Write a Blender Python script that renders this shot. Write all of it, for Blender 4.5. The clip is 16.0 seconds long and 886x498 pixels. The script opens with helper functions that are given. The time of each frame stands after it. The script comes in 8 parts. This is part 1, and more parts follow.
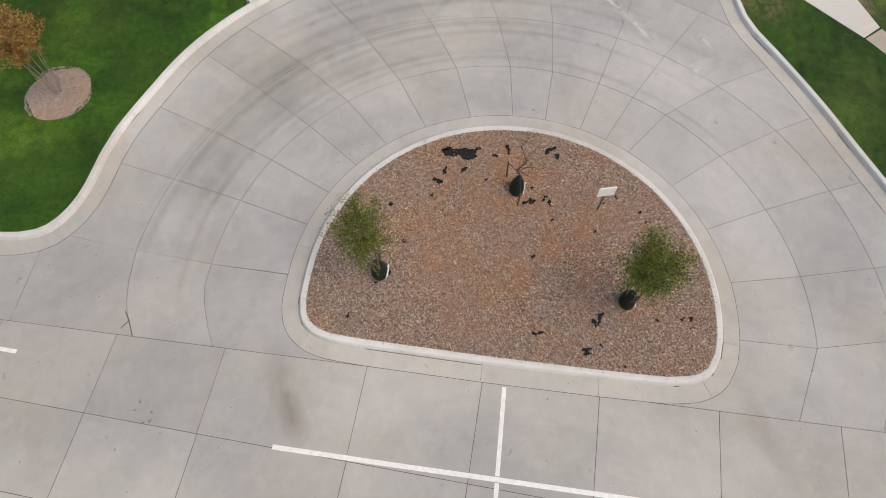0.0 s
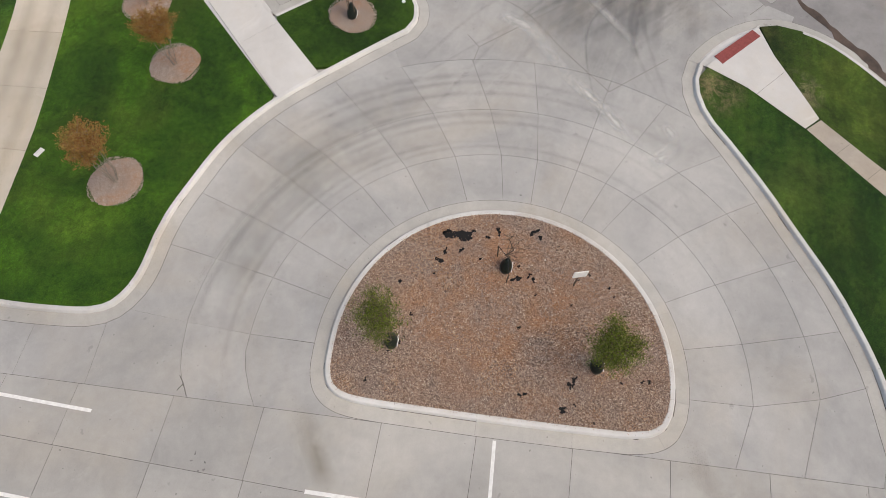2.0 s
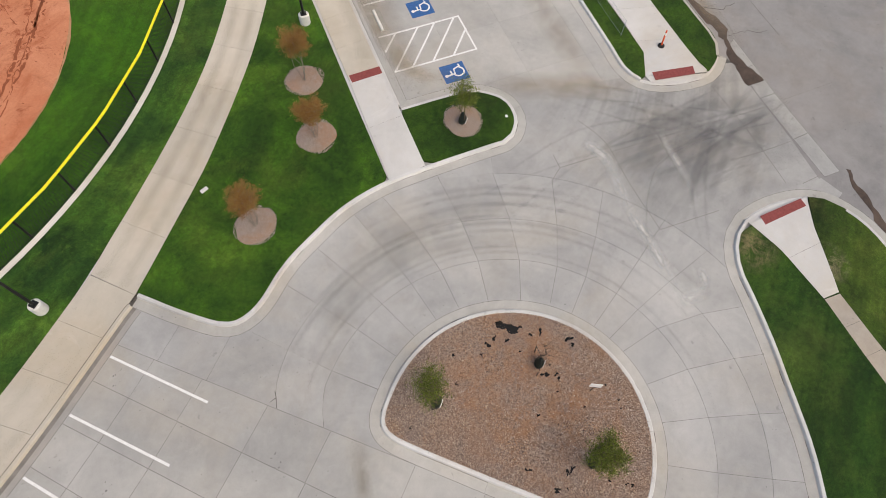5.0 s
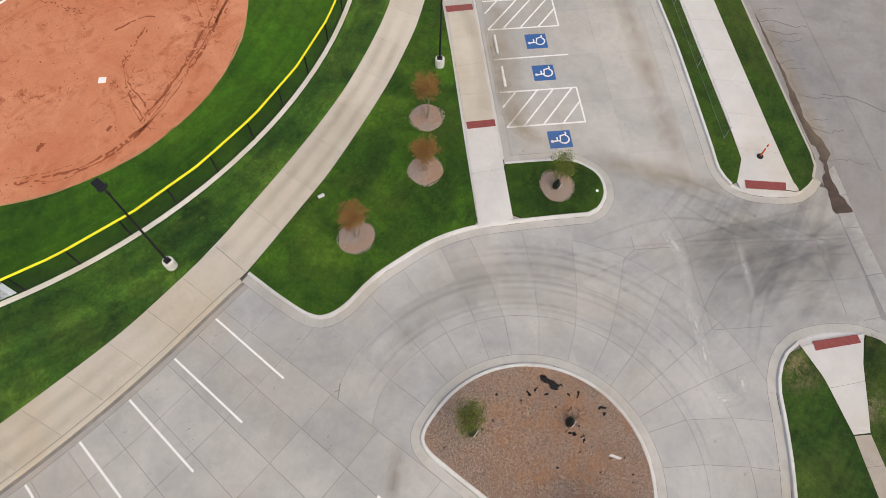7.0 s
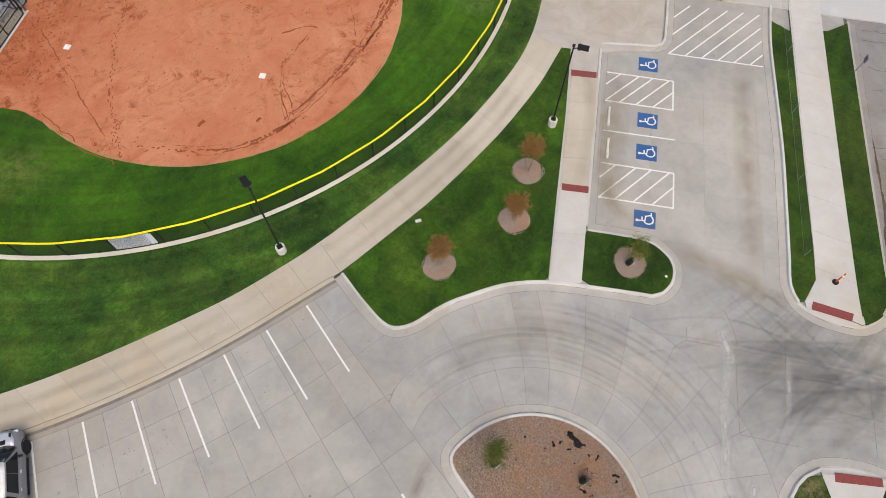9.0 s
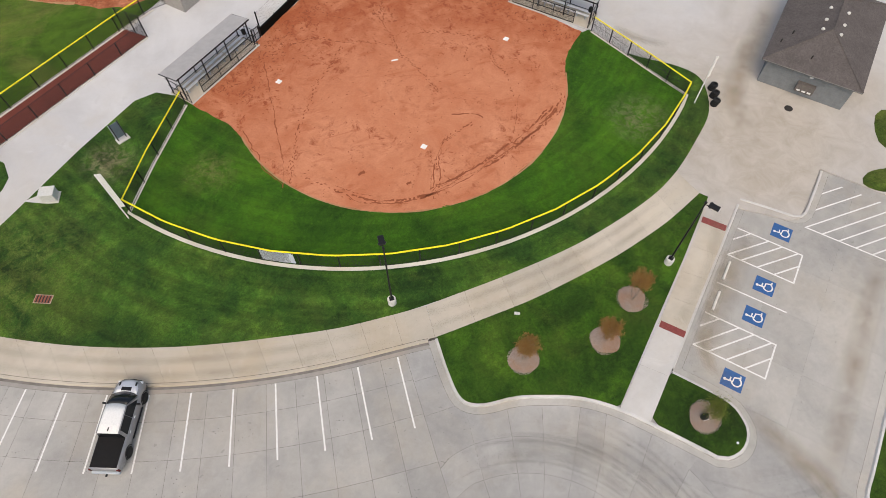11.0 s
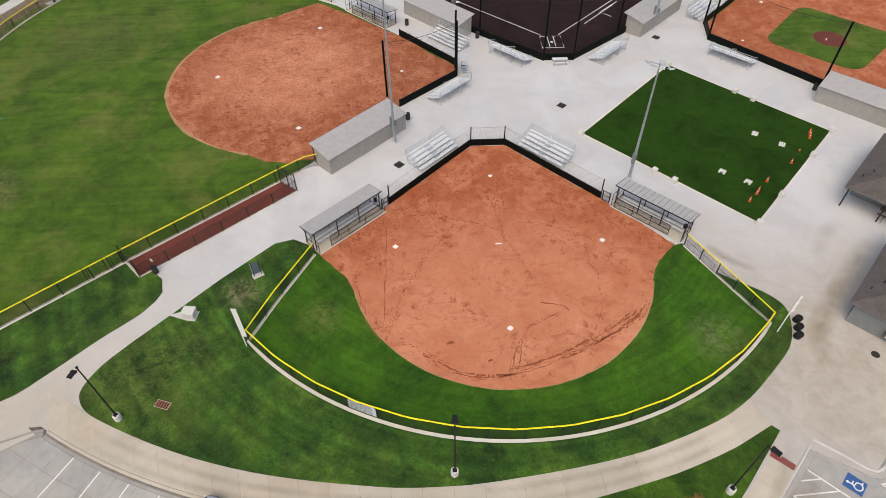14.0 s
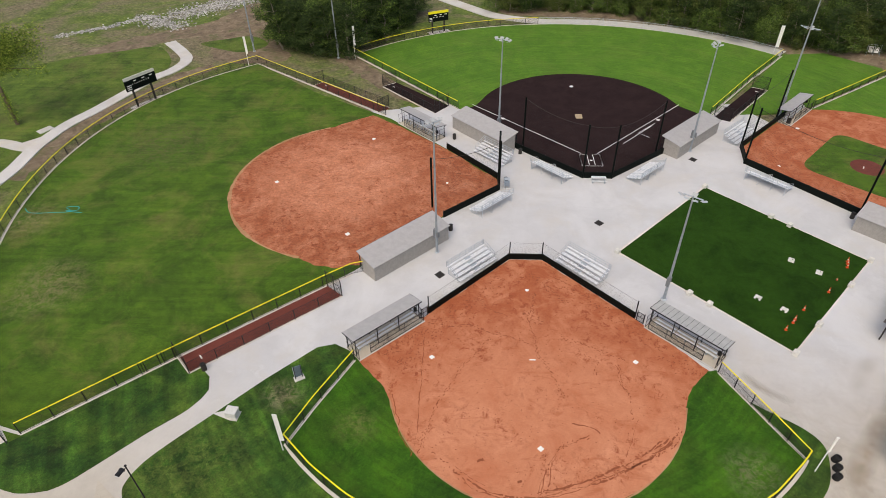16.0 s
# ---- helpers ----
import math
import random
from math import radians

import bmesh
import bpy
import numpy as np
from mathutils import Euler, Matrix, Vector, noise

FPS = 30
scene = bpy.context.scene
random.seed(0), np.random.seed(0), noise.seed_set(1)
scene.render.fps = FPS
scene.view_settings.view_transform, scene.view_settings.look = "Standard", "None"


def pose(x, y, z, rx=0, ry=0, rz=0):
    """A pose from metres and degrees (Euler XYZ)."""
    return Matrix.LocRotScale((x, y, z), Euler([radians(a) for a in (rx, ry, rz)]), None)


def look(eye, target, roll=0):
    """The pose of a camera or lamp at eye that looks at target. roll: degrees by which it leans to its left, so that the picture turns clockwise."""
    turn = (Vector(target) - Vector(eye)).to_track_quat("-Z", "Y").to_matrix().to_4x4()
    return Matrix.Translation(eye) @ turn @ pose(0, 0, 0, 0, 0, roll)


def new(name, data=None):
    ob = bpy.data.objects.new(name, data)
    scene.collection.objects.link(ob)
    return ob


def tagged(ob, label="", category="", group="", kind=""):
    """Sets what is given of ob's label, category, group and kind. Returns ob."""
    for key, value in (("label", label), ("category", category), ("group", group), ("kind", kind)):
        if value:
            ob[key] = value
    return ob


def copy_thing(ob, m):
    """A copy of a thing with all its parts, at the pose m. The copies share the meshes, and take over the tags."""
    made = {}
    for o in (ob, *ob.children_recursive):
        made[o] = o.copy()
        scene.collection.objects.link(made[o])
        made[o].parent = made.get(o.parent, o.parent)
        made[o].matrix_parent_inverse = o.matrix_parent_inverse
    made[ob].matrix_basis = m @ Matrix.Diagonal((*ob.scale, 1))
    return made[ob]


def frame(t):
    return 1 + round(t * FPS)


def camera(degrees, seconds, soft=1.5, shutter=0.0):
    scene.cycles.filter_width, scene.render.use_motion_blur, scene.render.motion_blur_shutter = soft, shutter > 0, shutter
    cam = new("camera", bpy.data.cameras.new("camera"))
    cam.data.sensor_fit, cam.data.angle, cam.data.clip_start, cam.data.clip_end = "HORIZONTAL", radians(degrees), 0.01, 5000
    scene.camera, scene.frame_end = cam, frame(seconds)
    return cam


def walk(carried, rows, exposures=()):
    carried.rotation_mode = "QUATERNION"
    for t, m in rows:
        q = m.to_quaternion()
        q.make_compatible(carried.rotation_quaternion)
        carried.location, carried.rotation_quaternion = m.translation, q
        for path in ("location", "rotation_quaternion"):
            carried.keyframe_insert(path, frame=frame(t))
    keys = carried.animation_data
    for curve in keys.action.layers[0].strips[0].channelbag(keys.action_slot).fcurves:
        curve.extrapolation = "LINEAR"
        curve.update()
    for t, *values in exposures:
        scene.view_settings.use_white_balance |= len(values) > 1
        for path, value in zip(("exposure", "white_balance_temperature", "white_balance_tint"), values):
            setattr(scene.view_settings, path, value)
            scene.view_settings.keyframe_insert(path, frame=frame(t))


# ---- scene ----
cam = camera(71.4, 16.0, 0.8)
PATH = [
    (0, (-9.087, -34.247, 16.112), (-8.217, -34.129, 14.315), 2.3),
    (0.5, (-8.928, -34.15, 17.177), (-8.058, -34.037, 15.379), 2.6),
    (1, (-8.716, -34.063, 18.243), (-7.85, -33.957, 16.443), 3.0),
    (1.5, (-8.578, -33.997, 19.27), (-7.708, -33.888, 17.472), 2.9),
    (2, (-8.421, -33.927, 20.328), (-7.55, -33.818, 18.531), 2.9),
    (2.5, (-8.35, -33.923, 21.398), (-7.473, -33.81, 19.604), 2.7),
    (3, (-8.147, -33.909, 22.524), (-7.272, -33.789, 20.73), 3.0),
    (3.5, (-7.965, -33.874, 23.7), (-7.098, -33.729, 21.904), 3.0),
    (4, (-7.908, -33.8, 24.842), (-7.052, -33.6, 23.046), 2.9),
    (4.2, (-7.892, -33.777, 25.26), (-7.041, -33.553, 23.464), 2.8),
    (6.3, (-7.94, -33.371, 29.57), (-7.17, -32.915, 27.781), 3.3),
    (6.5, (-7.954, -33.346, 30.003), (-7.199, -32.871, 28.213), 3.3),
    (7, (-7.987, -33.24, 31.072), (-7.265, -32.718, 29.281), 3.3),
    (7.5, (-7.958, -33.168, 32.199), (-7.275, -32.606, 30.405), 3.1),
    (8, (-7.78, -33.066, 33.475), (-7.148, -32.464, 31.676), 2.8),
    (8.5, (-7.58, -32.952, 34.744), (-7.005, -32.308, 32.939), 2.3),
    (8.7, (-7.522, -32.944, 35.228), (-6.97, -32.283, 33.423), 2.1),
    (10.8, (-7.267, -33.146, 39.699), (-6.979, -32.186, 37.969), 0.0),
    (11, (-7.256, -33.168, 40.166), (-6.99, -32.177, 38.449), -0.1),
    (11.5, (-7.192, -33.175, 41.382), (-6.982, -32.11, 39.702), -0.5),
    (12, (-7.066, -33.152, 42.525), (-6.897, -32.021, 40.884), -0.7),
    (12.5, (-6.87, -33.11, 43.628), (-6.737, -31.917, 42.028), -0.9),
    (13, (-6.79, -33.114, 44.667), (-6.693, -31.86, 43.112), -1.0),
    (13.5, (-6.81, -33.105, 45.662), (-6.749, -31.794, 44.153), -1.0),
    (14, (-6.813, -33.136, 46.714), (-6.783, -31.773, 45.251), -0.9),
    (14.5, (-6.79, -33.123, 47.794), (-6.791, -31.711, 46.378), -0.8),
    (15, (-6.747, -33.087, 48.831), (-6.783, -31.626, 47.465), -1.0),
    (15.5, (-6.746, -33.048, 49.803), (-6.812, -31.541, 48.49), -1.0),
    (16, (-6.71, -33.063, 50.782), (-6.803, -31.513, 49.521), -1.2),
]
EXPOSURES = [(0.0, 0.38, 7100, 9), (16.0, 0.36, 7100, 9)]
walk(cam, [(t, look(eye, target, roll)) for t, eye, target, roll in PATH], EXPOSURES)

# ---- world and light: an overcast sky with a veiled sun ----
world = bpy.data.worlds.new("overcast_sky")
scene.world = world
world.use_nodes = True
sky = world.node_tree.nodes.new("ShaderNodeTexSky")
sky.sky_type, sky.sun_disc = "NISHITA", False
sky.sun_elevation, sky.sun_rotation = radians(58), radians(200)
sky.air_density, sky.dust_density, sky.ozone_density = 1.0, 4.0, 0.6
world.node_tree.links.new(sky.outputs[0], world.node_tree.nodes["Background"].inputs[0])
world.node_tree.nodes["Background"].inputs[1].default_value = 0.14
sun = new("sun", bpy.data.lights.new("sun", "SUN"))
sun.data.energy, sun.data.angle, sun.data.color = 0.55, radians(60), (1.0, 0.95, 0.88)
sun.matrix_world = look((-14, -38, 65), (0, 0, 0))


# ---- materials ----
class Mat:
    """A small node builder: colour noise at two scales, roughness, bump."""

    def __init__(self, name, rough=0.85, metal=0.0):
        self.m = bpy.data.materials.new(name)
        self.m.use_nodes = True
        self.t = self.m.node_tree
        self.b = self.t.nodes["Principled BSDF"]
        self.b.inputs["Roughness"].default_value = rough
        self.b.inputs["Metallic"].default_value = metal
        self.b.inputs["Specular IOR Level"].default_value = 0.3
        self.geo = self.t.nodes.new("ShaderNodeNewGeometry").outputs["Position"]

    def link(self, a, b):
        self.t.links.new(a, b)

    def noise(self, scale, detail=4.0, rough=0.6, stretch=None, turn=0.0, distort=0.0):
        n = self.t.nodes.new("ShaderNodeTexNoise")
        n.inputs["Scale"].default_value, n.inputs["Detail"].default_value = scale, detail
        n.inputs["Roughness"].default_value, n.inputs["Distortion"].default_value = rough, distort
        if stretch:
            mp = self.t.nodes.new("ShaderNodeMapping")
            mp.inputs["Scale"].default_value, mp.inputs["Rotation"].default_value = stretch, (0, 0, radians(turn))
            self.link(self.geo, mp.inputs["Vector"])
            self.link(mp.outputs[0], n.inputs["Vector"])
        else:
            self.link(self.geo, n.inputs["Vector"])
        return n.outputs["Fac"]

    def voronoi(self, scale, out="Color"):
        n = self.t.nodes.new("ShaderNodeTexVoronoi")
        n.inputs["Scale"].default_value = scale
        self.link(self.geo, n.inputs["Vector"])
        return n.outputs[out]

    def wave(self, scale, turn=0.0, distort=0.0):
        mp = self.t.nodes.new("ShaderNodeMapping")
        mp.inputs["Rotation"].default_value = (0, 0, radians(turn))
        n = self.t.nodes.new("ShaderNodeTexWave")
        n.inputs["Scale"].default_value, n.inputs["Distortion"].default_value = scale, distort
        n.inputs["Detail"].default_value = 2.0
        self.link(self.geo, mp.inputs["Vector"])
        self.link(mp.outputs[0], n.inputs["Vector"])
        return n.outputs["Fac"]

    def ramp(self, fac, *stops):
        r = self.t.nodes.new("ShaderNodeValToRGB")
        e = r.color_ramp.elements
        while len(e) < len(stops):
            e.new(0.5)
        for el, (p, c) in zip(e, stops):
            el.position, el.color = p, (*c, 1) if len(c) == 3 else c
        self.link(fac, r.inputs[0])
        return r.outputs[0]

    def grey(self, fac, lo, hi, a=0.0, b=1.0):
        return self.ramp(fac, (lo, (a, a, a)), (hi, (b, b, b)))

    def mix(self, fac, a, b, mode="MIX"):
        n = self.t.nodes.new("ShaderNodeMix")
        n.data_type, n.blend_type = "RGBA", mode
        for v, i in ((fac, 0), (a, 6), (b, 7)):
            if isinstance(v, (int, float)):
                n.inputs[i].default_value = v
            elif isinstance(v, tuple):
                n.inputs[i].default_value = (*v, 1)
            else:
                self.link(v, n.inputs[i])
        return n.outputs[2]

    def random(self):
        return self.t.nodes.new("ShaderNodeObjectInfo").outputs["Random"]

    def island(self):
        return self.t.nodes.new("ShaderNodeNewGeometry").outputs["Random Per Island"]

    def color(self, c):
        if isinstance(c, tuple):
            self.b.inputs["Base Color"].default_value = (*c, 1)
        else:
            self.link(c, self.b.inputs["Base Color"])
        return self

    def bump(self, fac, strength=0.3, distance=0.02):
        n = self.t.nodes.new("ShaderNodeBump")
        n.inputs["Strength"].default_value, n.inputs["Distance"].default_value = strength, distance
        self.link(fac, n.inputs["Height"])
        self.link(n.outputs[0], self.b.inputs["Normal"])
        return self


def plain(name, c, rough=0.6, metal=0.0, vary=0.12, scale=6.0):
    m = Mat(name, rough, metal)
    n = m.noise(scale, 5.0, 0.65)
    lo = tuple(v * (1 - vary) for v in c)
    hi = tuple(min(1, v * (1 + vary)) for v in c)
    return m.color(m.ramp(n, (0.3, lo), (0.7, hi))).m


def concrete(name, base, dark, stain, per_piece=0.08, aprons=(), tyres=(), grain=1.0):
    m = Mat(name, 0.9)
    col = m.ramp(m.noise(0.33, 7.0, 0.66, distort=0.5), (0.30, dark), (0.50, tuple((p + q) / 2 for p, q in zip(base, dark))), (0.68, base))
    col = m.mix(m.grey(m.noise(0.16, 6.0, 0.62, distort=0.6), 0.47, 0.68, 0.0, 0.75), col, stain)
    col = m.mix(m.grey(m.noise(0.085, 6.0, 0.62, (1, 1, 1.3), 40, 0.8), 0.50, 0.64, 0.0, 0.6), col, tuple(min(1, v * 1.12) for v in base))
    col = m.mix(m.grey(m.noise(0.8, 6.0, 0.7, distort=0.8), 0.56, 0.72, 0.0, 0.28), col, tuple(v * 0.86 for v in dark))
    col = m.mix(m.grey(m.noise(0.55, 6.0, 0.7, (1, 1, 1.7), 0, 1.0), 0.60, 0.74, 0.0, 0.5), col, tuple(min(1, v * 1.13) for v in base))
    col = m.mix(m.grey(m.noise(2.2, 3.0, 0.55), 0.69, 0.73, 0.0, 0.4 * grain), col, tuple(v * 0.6 for v in dark))
    col = m.mix(m.grey(m.noise(6.0, 2.0, 0.5), 0.72, 0.76, 0.0, 0.6 * grain), col, tuple(v * 0.4 for v in dark))
    for apron in aprons:
        d = m.t.nodes.new("ShaderNodeVectorMath")
        d.operation = "DISTANCE"
        d.inputs[1].default_value = apron[0]
        m.link(m.geo, d.inputs[0])
        wob = m.t.nodes.new("ShaderNodeMath")
        wob.operation = "MULTIPLY_ADD"
        m.link(m.noise(0.12, 5.0, 0.6), wob.inputs[0])
        wob.inputs[1].default_value = apron[1] * 0.9
        m.link(d.outputs["Value"], wob.inputs[2])
        sc = m.t.nodes.new("ShaderNodeMath")
        sc.operation = "DIVIDE"
        m.link(wob.outputs[0], sc.inputs[0])
        sc.inputs[1].default_value = apron[1] * 2
        col = m.mix(m.grey(sc.outputs[0], 0.35, 0.9, 0.85, 0.0), col, m.ramp(m.noise(0.5, 6.0, 0.7, distort=0.7), (0.3, apron[2]), (0.7, apron[3])))
    for centre, spot, reach, amount in tyres:
        # rubber laid down in rings round a turning centre, thickest about a spot
        dist = []
        for c in (centre, spot):
            d = m.t.nodes.new("ShaderNodeVectorMath")
            d.operation = "DISTANCE"
            d.inputs[1].default_value = c
            m.link(m.geo, d.inputs[0])
            dist.append(d.outputs["Value"])
        n = m.t.nodes.new("ShaderNodeTexNoise")
        n.noise_dimensions = "1D"
        n.inputs["Scale"].default_value, n.inputs["Detail"].default_value, n.inputs["Roughness"].default_value = 1.1, 4.0, 0.6
        m.link(dist[0], n.inputs["W"])
        sc = m.t.nodes.new("ShaderNodeMath")
        sc.operation = "DIVIDE"
        m.link(dist[1], sc.inputs[0])
        sc.inputs[1].default_value = reach
        near = m.mix(1.0, m.grey(sc.outputs[0], 0.25, 1.0, 1.0, 0.0), m.grey(m.noise(0.22, 5.0, 0.65), 0.35, 0.62, 0.2, 1.0), "MULTIPLY")
        col = m.mix(m.mix(1.0, m.grey(n.outputs["Fac"], 0.42, 0.62, 0.0, amount), near, "MULTIPLY"), col, (0.11, 0.108, 0.108))
    col = m.mix(0.10 * grain, col, m.ramp(m.noise(0.8, 5.0, 0.62, distort=0.8), (0.34, (0.24, 0.24, 0.24)), (0.66, (0.80, 0.80, 0.80))), "OVERLAY")
    col = m.mix(0.10 * grain, col, m.ramp(m.noise(3.0, 8.0, 0.80), (0.3, (0.2, 0.2, 0.2)), (0.7, (0.82, 0.82, 0.82))), "OVERLAY")
    col = m.mix(1.0, col, m.ramp(m.random(), (0.0, (1 - per_piece,) * 3), (1.0, (1 + per_piece * 0.4,) * 3)), "MULTIPLY")
    col = m.mix(0.05 * grain, col, m.ramp(m.noise(34.0, 3.0), (0.3, (0.2, 0.2, 0.2)), (0.7, (0.9, 0.9, 0.9))), "OVERLAY")
    col = m.mix(0.16 * grain, col, m.ramp(m.noise(0.10, 4.0, 0.55, distort=0.9), (0.36, (0.30, 0.31, 0.33)), (0.64, (0.72, 0.70, 0.66))), "OVERLAY")
    return m.color(col).bump(m.noise(60.0, 3.0), 0.06, 0.01).m


M = {}
M["lot"] = concrete("lot_concrete", (0.408, 0.399, 0.377), (0.326, 0.322, 0.308), (0.405, 0.373, 0.322), 0.055)
M["drive"] = concrete("drive_concrete", (0.408, 0.403, 0.389), (0.312, 0.312, 0.305), (0.398, 0.372, 0.328), 0.06, tyres=(
    ((-2.5, -35.25, 0.0), (6.0, -28.5, 0.0), 13.0, 0.05), ((9.0, -46.5, 0.0), (18.5, -38.5, 0.0), 9.0, 0.26), ((24.5, -25.5, 0.0), (18.0, -38.0, 0.0), 8.0, 0.32), ((16.0, -17.0, 0.0), (17.5, -37.5, 0.0), 9.5, 0.42)))
M["kerb"] = concrete("kerb_concrete", (0.445, 0.435, 0.407), (0.365, 0.355, 0.33), (0.42, 0.375, 0.305), 0.05)
M["kerb_grey"] = concrete("grey_gutter_concrete", (0.36, 0.345, 0.32), (0.285, 0.275, 0.255), (0.37, 0.325, 0.275), 0.05)
M["kerb_top"] = concrete("kerb_top_concrete", (0.61, 0.605, 0.59), (0.49, 0.483, 0.468), (0.45, 0.40, 0.34), 0.05)
M["walk"] = concrete("walk_concrete", (0.53, 0.485, 0.41), (0.45, 0.41, 0.34), (0.46, 0.39, 0.29), 0.05, grain=0.5)
M["new_walk"] = concrete("new_walk_concrete", (0.58, 0.57, 0.55), (0.50, 0.49, 0.47), (0.52, 0.47, 0.40), 0.04, grain=0.4)
M["plaza"] = concrete("plaza_concrete", (0.555, 0.558, 0.565), (0.500, 0.502, 0.508), (0.535, 0.515, 0.485), 0.03,
                      (((27.0, -6.0, 0.1), 16.0, (0.35, 0.295, 0.225), (0.50, 0.455, 0.39)), ((-43.0, -7.0, 0.1), 15.0, (0.44, 0.40, 0.335), (0.52, 0.475, 0.40))), grain=0.2)
M["old_walk"] = concrete("old_walk_concrete", (0.42, 0.38, 0.33), (0.32, 0.285, 0.245), (0.34, 0.29, 0.23), 0.06)
M["mow_strip"] = concrete("mow_strip_concrete", (0.66, 0.635, 0.575), (0.56, 0.53, 0.47), (0.56, 0.49, 0.39), 0.03, grain=0.4)
M["joint"] = plain("joint_filler", (0.125, 0.117, 0.107), 0.95, vary=0.4, scale=1.5)
M["road"] = concrete("old_road_concrete", (0.31, 0.300, 0.293), (0.225, 0.220, 0.218), (0.29, 0.262, 0.240), 0.08)
M["grime_shade"] = plain("grimy_joint_shade", (0.12, 0.11, 0.097), 0.95, vary=0.35, scale=2.5)
M["kerb_grime"] = plain("grimy_gutter_band", (0.205, 0.19, 0.172), 0.95, vary=0.3, scale=1.2)
M["wet_joint"] = plain("wet_gutter_silt", (0.075, 0.052, 0.038), 0.5, vary=0.4, scale=1.5)


def grass(name, dark, mid, light, dry, dry_amount=0.3, stripe=0.0, turn=0.0, rings=None, blotch=0.4, deep=0.0, worn=(), mottle=0.30, grit=0.50, blade=0.45, pace=1.5):
    """Mown grass: clumps, worn and dry patches, mowing lines (straight, or in rings round a point)."""
    m = Mat(name, 0.95)
    col = m.ramp(m.noise(0.17, 9.0, 0.72, distort=0.4), (0.31, tuple(v * 0.62 for v in dark)), (0.50, mid), (0.70, tuple(v * 1.05 for v in light)))
    col = m.mix(m.grey(m.noise(0.13, 7.0, 0.70, distort=0.6), 0.49, 0.70, 0.0, dry_amount), col, dry)
    col = m.mix(m.grey(m.noise(0.9, 8.0, 0.80), 0.50, 0.70, 0.0, blotch), col, tuple(v * 0.45 for v in dark))
    col = m.mix(m.grey(m.noise(2.6, 7.0, 0.82), 0.55, 0.74, 0.0, 0.55), col, tuple(v * 1.25 for v in light))
    if deep:
        col = m.mix(m.grey(m.noise(0.30, 5.0, 0.60, (1, 1, 1.4), 25, 0.5), 0.45, 0.57, 0.0, deep), col, tuple(v * 1.1 for v in dark))
    for spot, reach, tone in worn:
        e = m.t.nodes.new("ShaderNodeVectorMath")
        e.operation = "DISTANCE"
        e.inputs[1].default_value = spot
        m.link(m.geo, e.inputs[0])
        sc = m.t.nodes.new("ShaderNodeMath")
        sc.operation = "DIVIDE"
        m.link(e.outputs["Value"], sc.inputs[0])
        sc.inputs[1].default_value = reach
        near = m.grey(sc.outputs[0], 0.25, 1.0, 1.0, 0.0)
        col = m.mix(m.mix(1.0, near, m.grey(m.noise(1.3, 8.0, 0.82, distort=0.6), 0.44, 0.58, 0.0, 0.85), "MULTIPLY"), col, tone)
    if rings:
        d = m.t.nodes.new("ShaderNodeVectorMath")
        d.operation = "DISTANCE"
        d.inputs[1].default_value = rings
        m.link(m.geo, d.inputs[0])
        n = m.t.nodes.new("ShaderNodeTexNoise")
        n.noise_dimensions = "1D"
        n.inputs["Scale"].default_value, n.inputs["Detail"].default_value = pace, 3.0
        m.link(d.outputs["Value"], n.inputs["W"])
        lines = n.outputs["Fac"]
    else:
        lines = m.noise(1.0, 3.0, 0.6, (0.05, 1.1, 1.0), turn)
    if stripe:
        col = m.mix(stripe, col, m.ramp(lines, (0.35, (0.12, 0.12, 0.12)), (0.65, (0.85, 0.85, 0.85))), "OVERLAY")
    col = m.mix(mottle, col, m.ramp(m.noise(0.55, 6.0, 0.66, distort=0.7), (0.36, (0.20, 0.20, 0.20)), (0.64, (0.80, 0.80, 0.80))), "OVERLAY")
    col = m.mix(grit, col, m.ramp(m.noise(5.0, 8.0, 0.85), (0.33, (0.10, 0.10, 0.10)), (0.67, (0.88, 0.88, 0.88))), "OVERLAY")
    col = m.mix(blade, col, m.ramp(m.noise(21.0, 5.0, 0.82), (0.34, (0.06, 0.06, 0.06)), (0.68, (0.94, 0.94, 0.94))), "OVERLAY")
    return m.color(col).bump(m.noise(26.0, 4.0, 0.8), 0.6, 0.06).m


M["grass"] = grass("mown_grass", (0.012, 0.038, 0.003), (0.039, 0.104, 0.006), (0.082, 0.162, 0.012), (0.120, 0.145, 0.024), 0.45, deep=0.55, mottle=0.25)
M["grass_deep"] = grass("deep_green_grass", (0.010, 0.030, 0.003), (0.028, 0.070, 0.005), (0.062, 0.120, 0.010), (0.11, 0.12, 0.022), 0.35, deep=0.45)
M["grass_bank"] = grass("bank_grass", (0.009, 0.034, 0.006), (0.038, 0.099, 0.010), (0.090, 0.163, 0.019), (0.15, 0.155, 0.034), 0.28, 0.42, 0, (0.0, 21.55, 0.0), 0.25, 0.50, (((-33.0, -4.0, 0.13), 9.0, (0.095, 0.135, 0.024)), ((-25.6, 5.3, 0.13), 2.6, (0.22, 0.20, 0.11))), mottle=0.30, pace=0.55)
M["outfield"] = grass("outfield_grass", (0.015, 0.058, 0.003), (0.033, 0.106, 0.004), (0.060, 0.156, 0.006), (0.095, 0.150, 0.016), 0.30, 0.12, 0, (0.0, 21.55, 0.0), 0.25, 0.0, (((18.8, -1.8, 0.145), 3.4, (0.15, 0.165, 0.075)), ((-17.5, 2.0, 0.145), 2.6, (0.13, 0.15, 0.04))), mottle=0.22, grit=0.32)
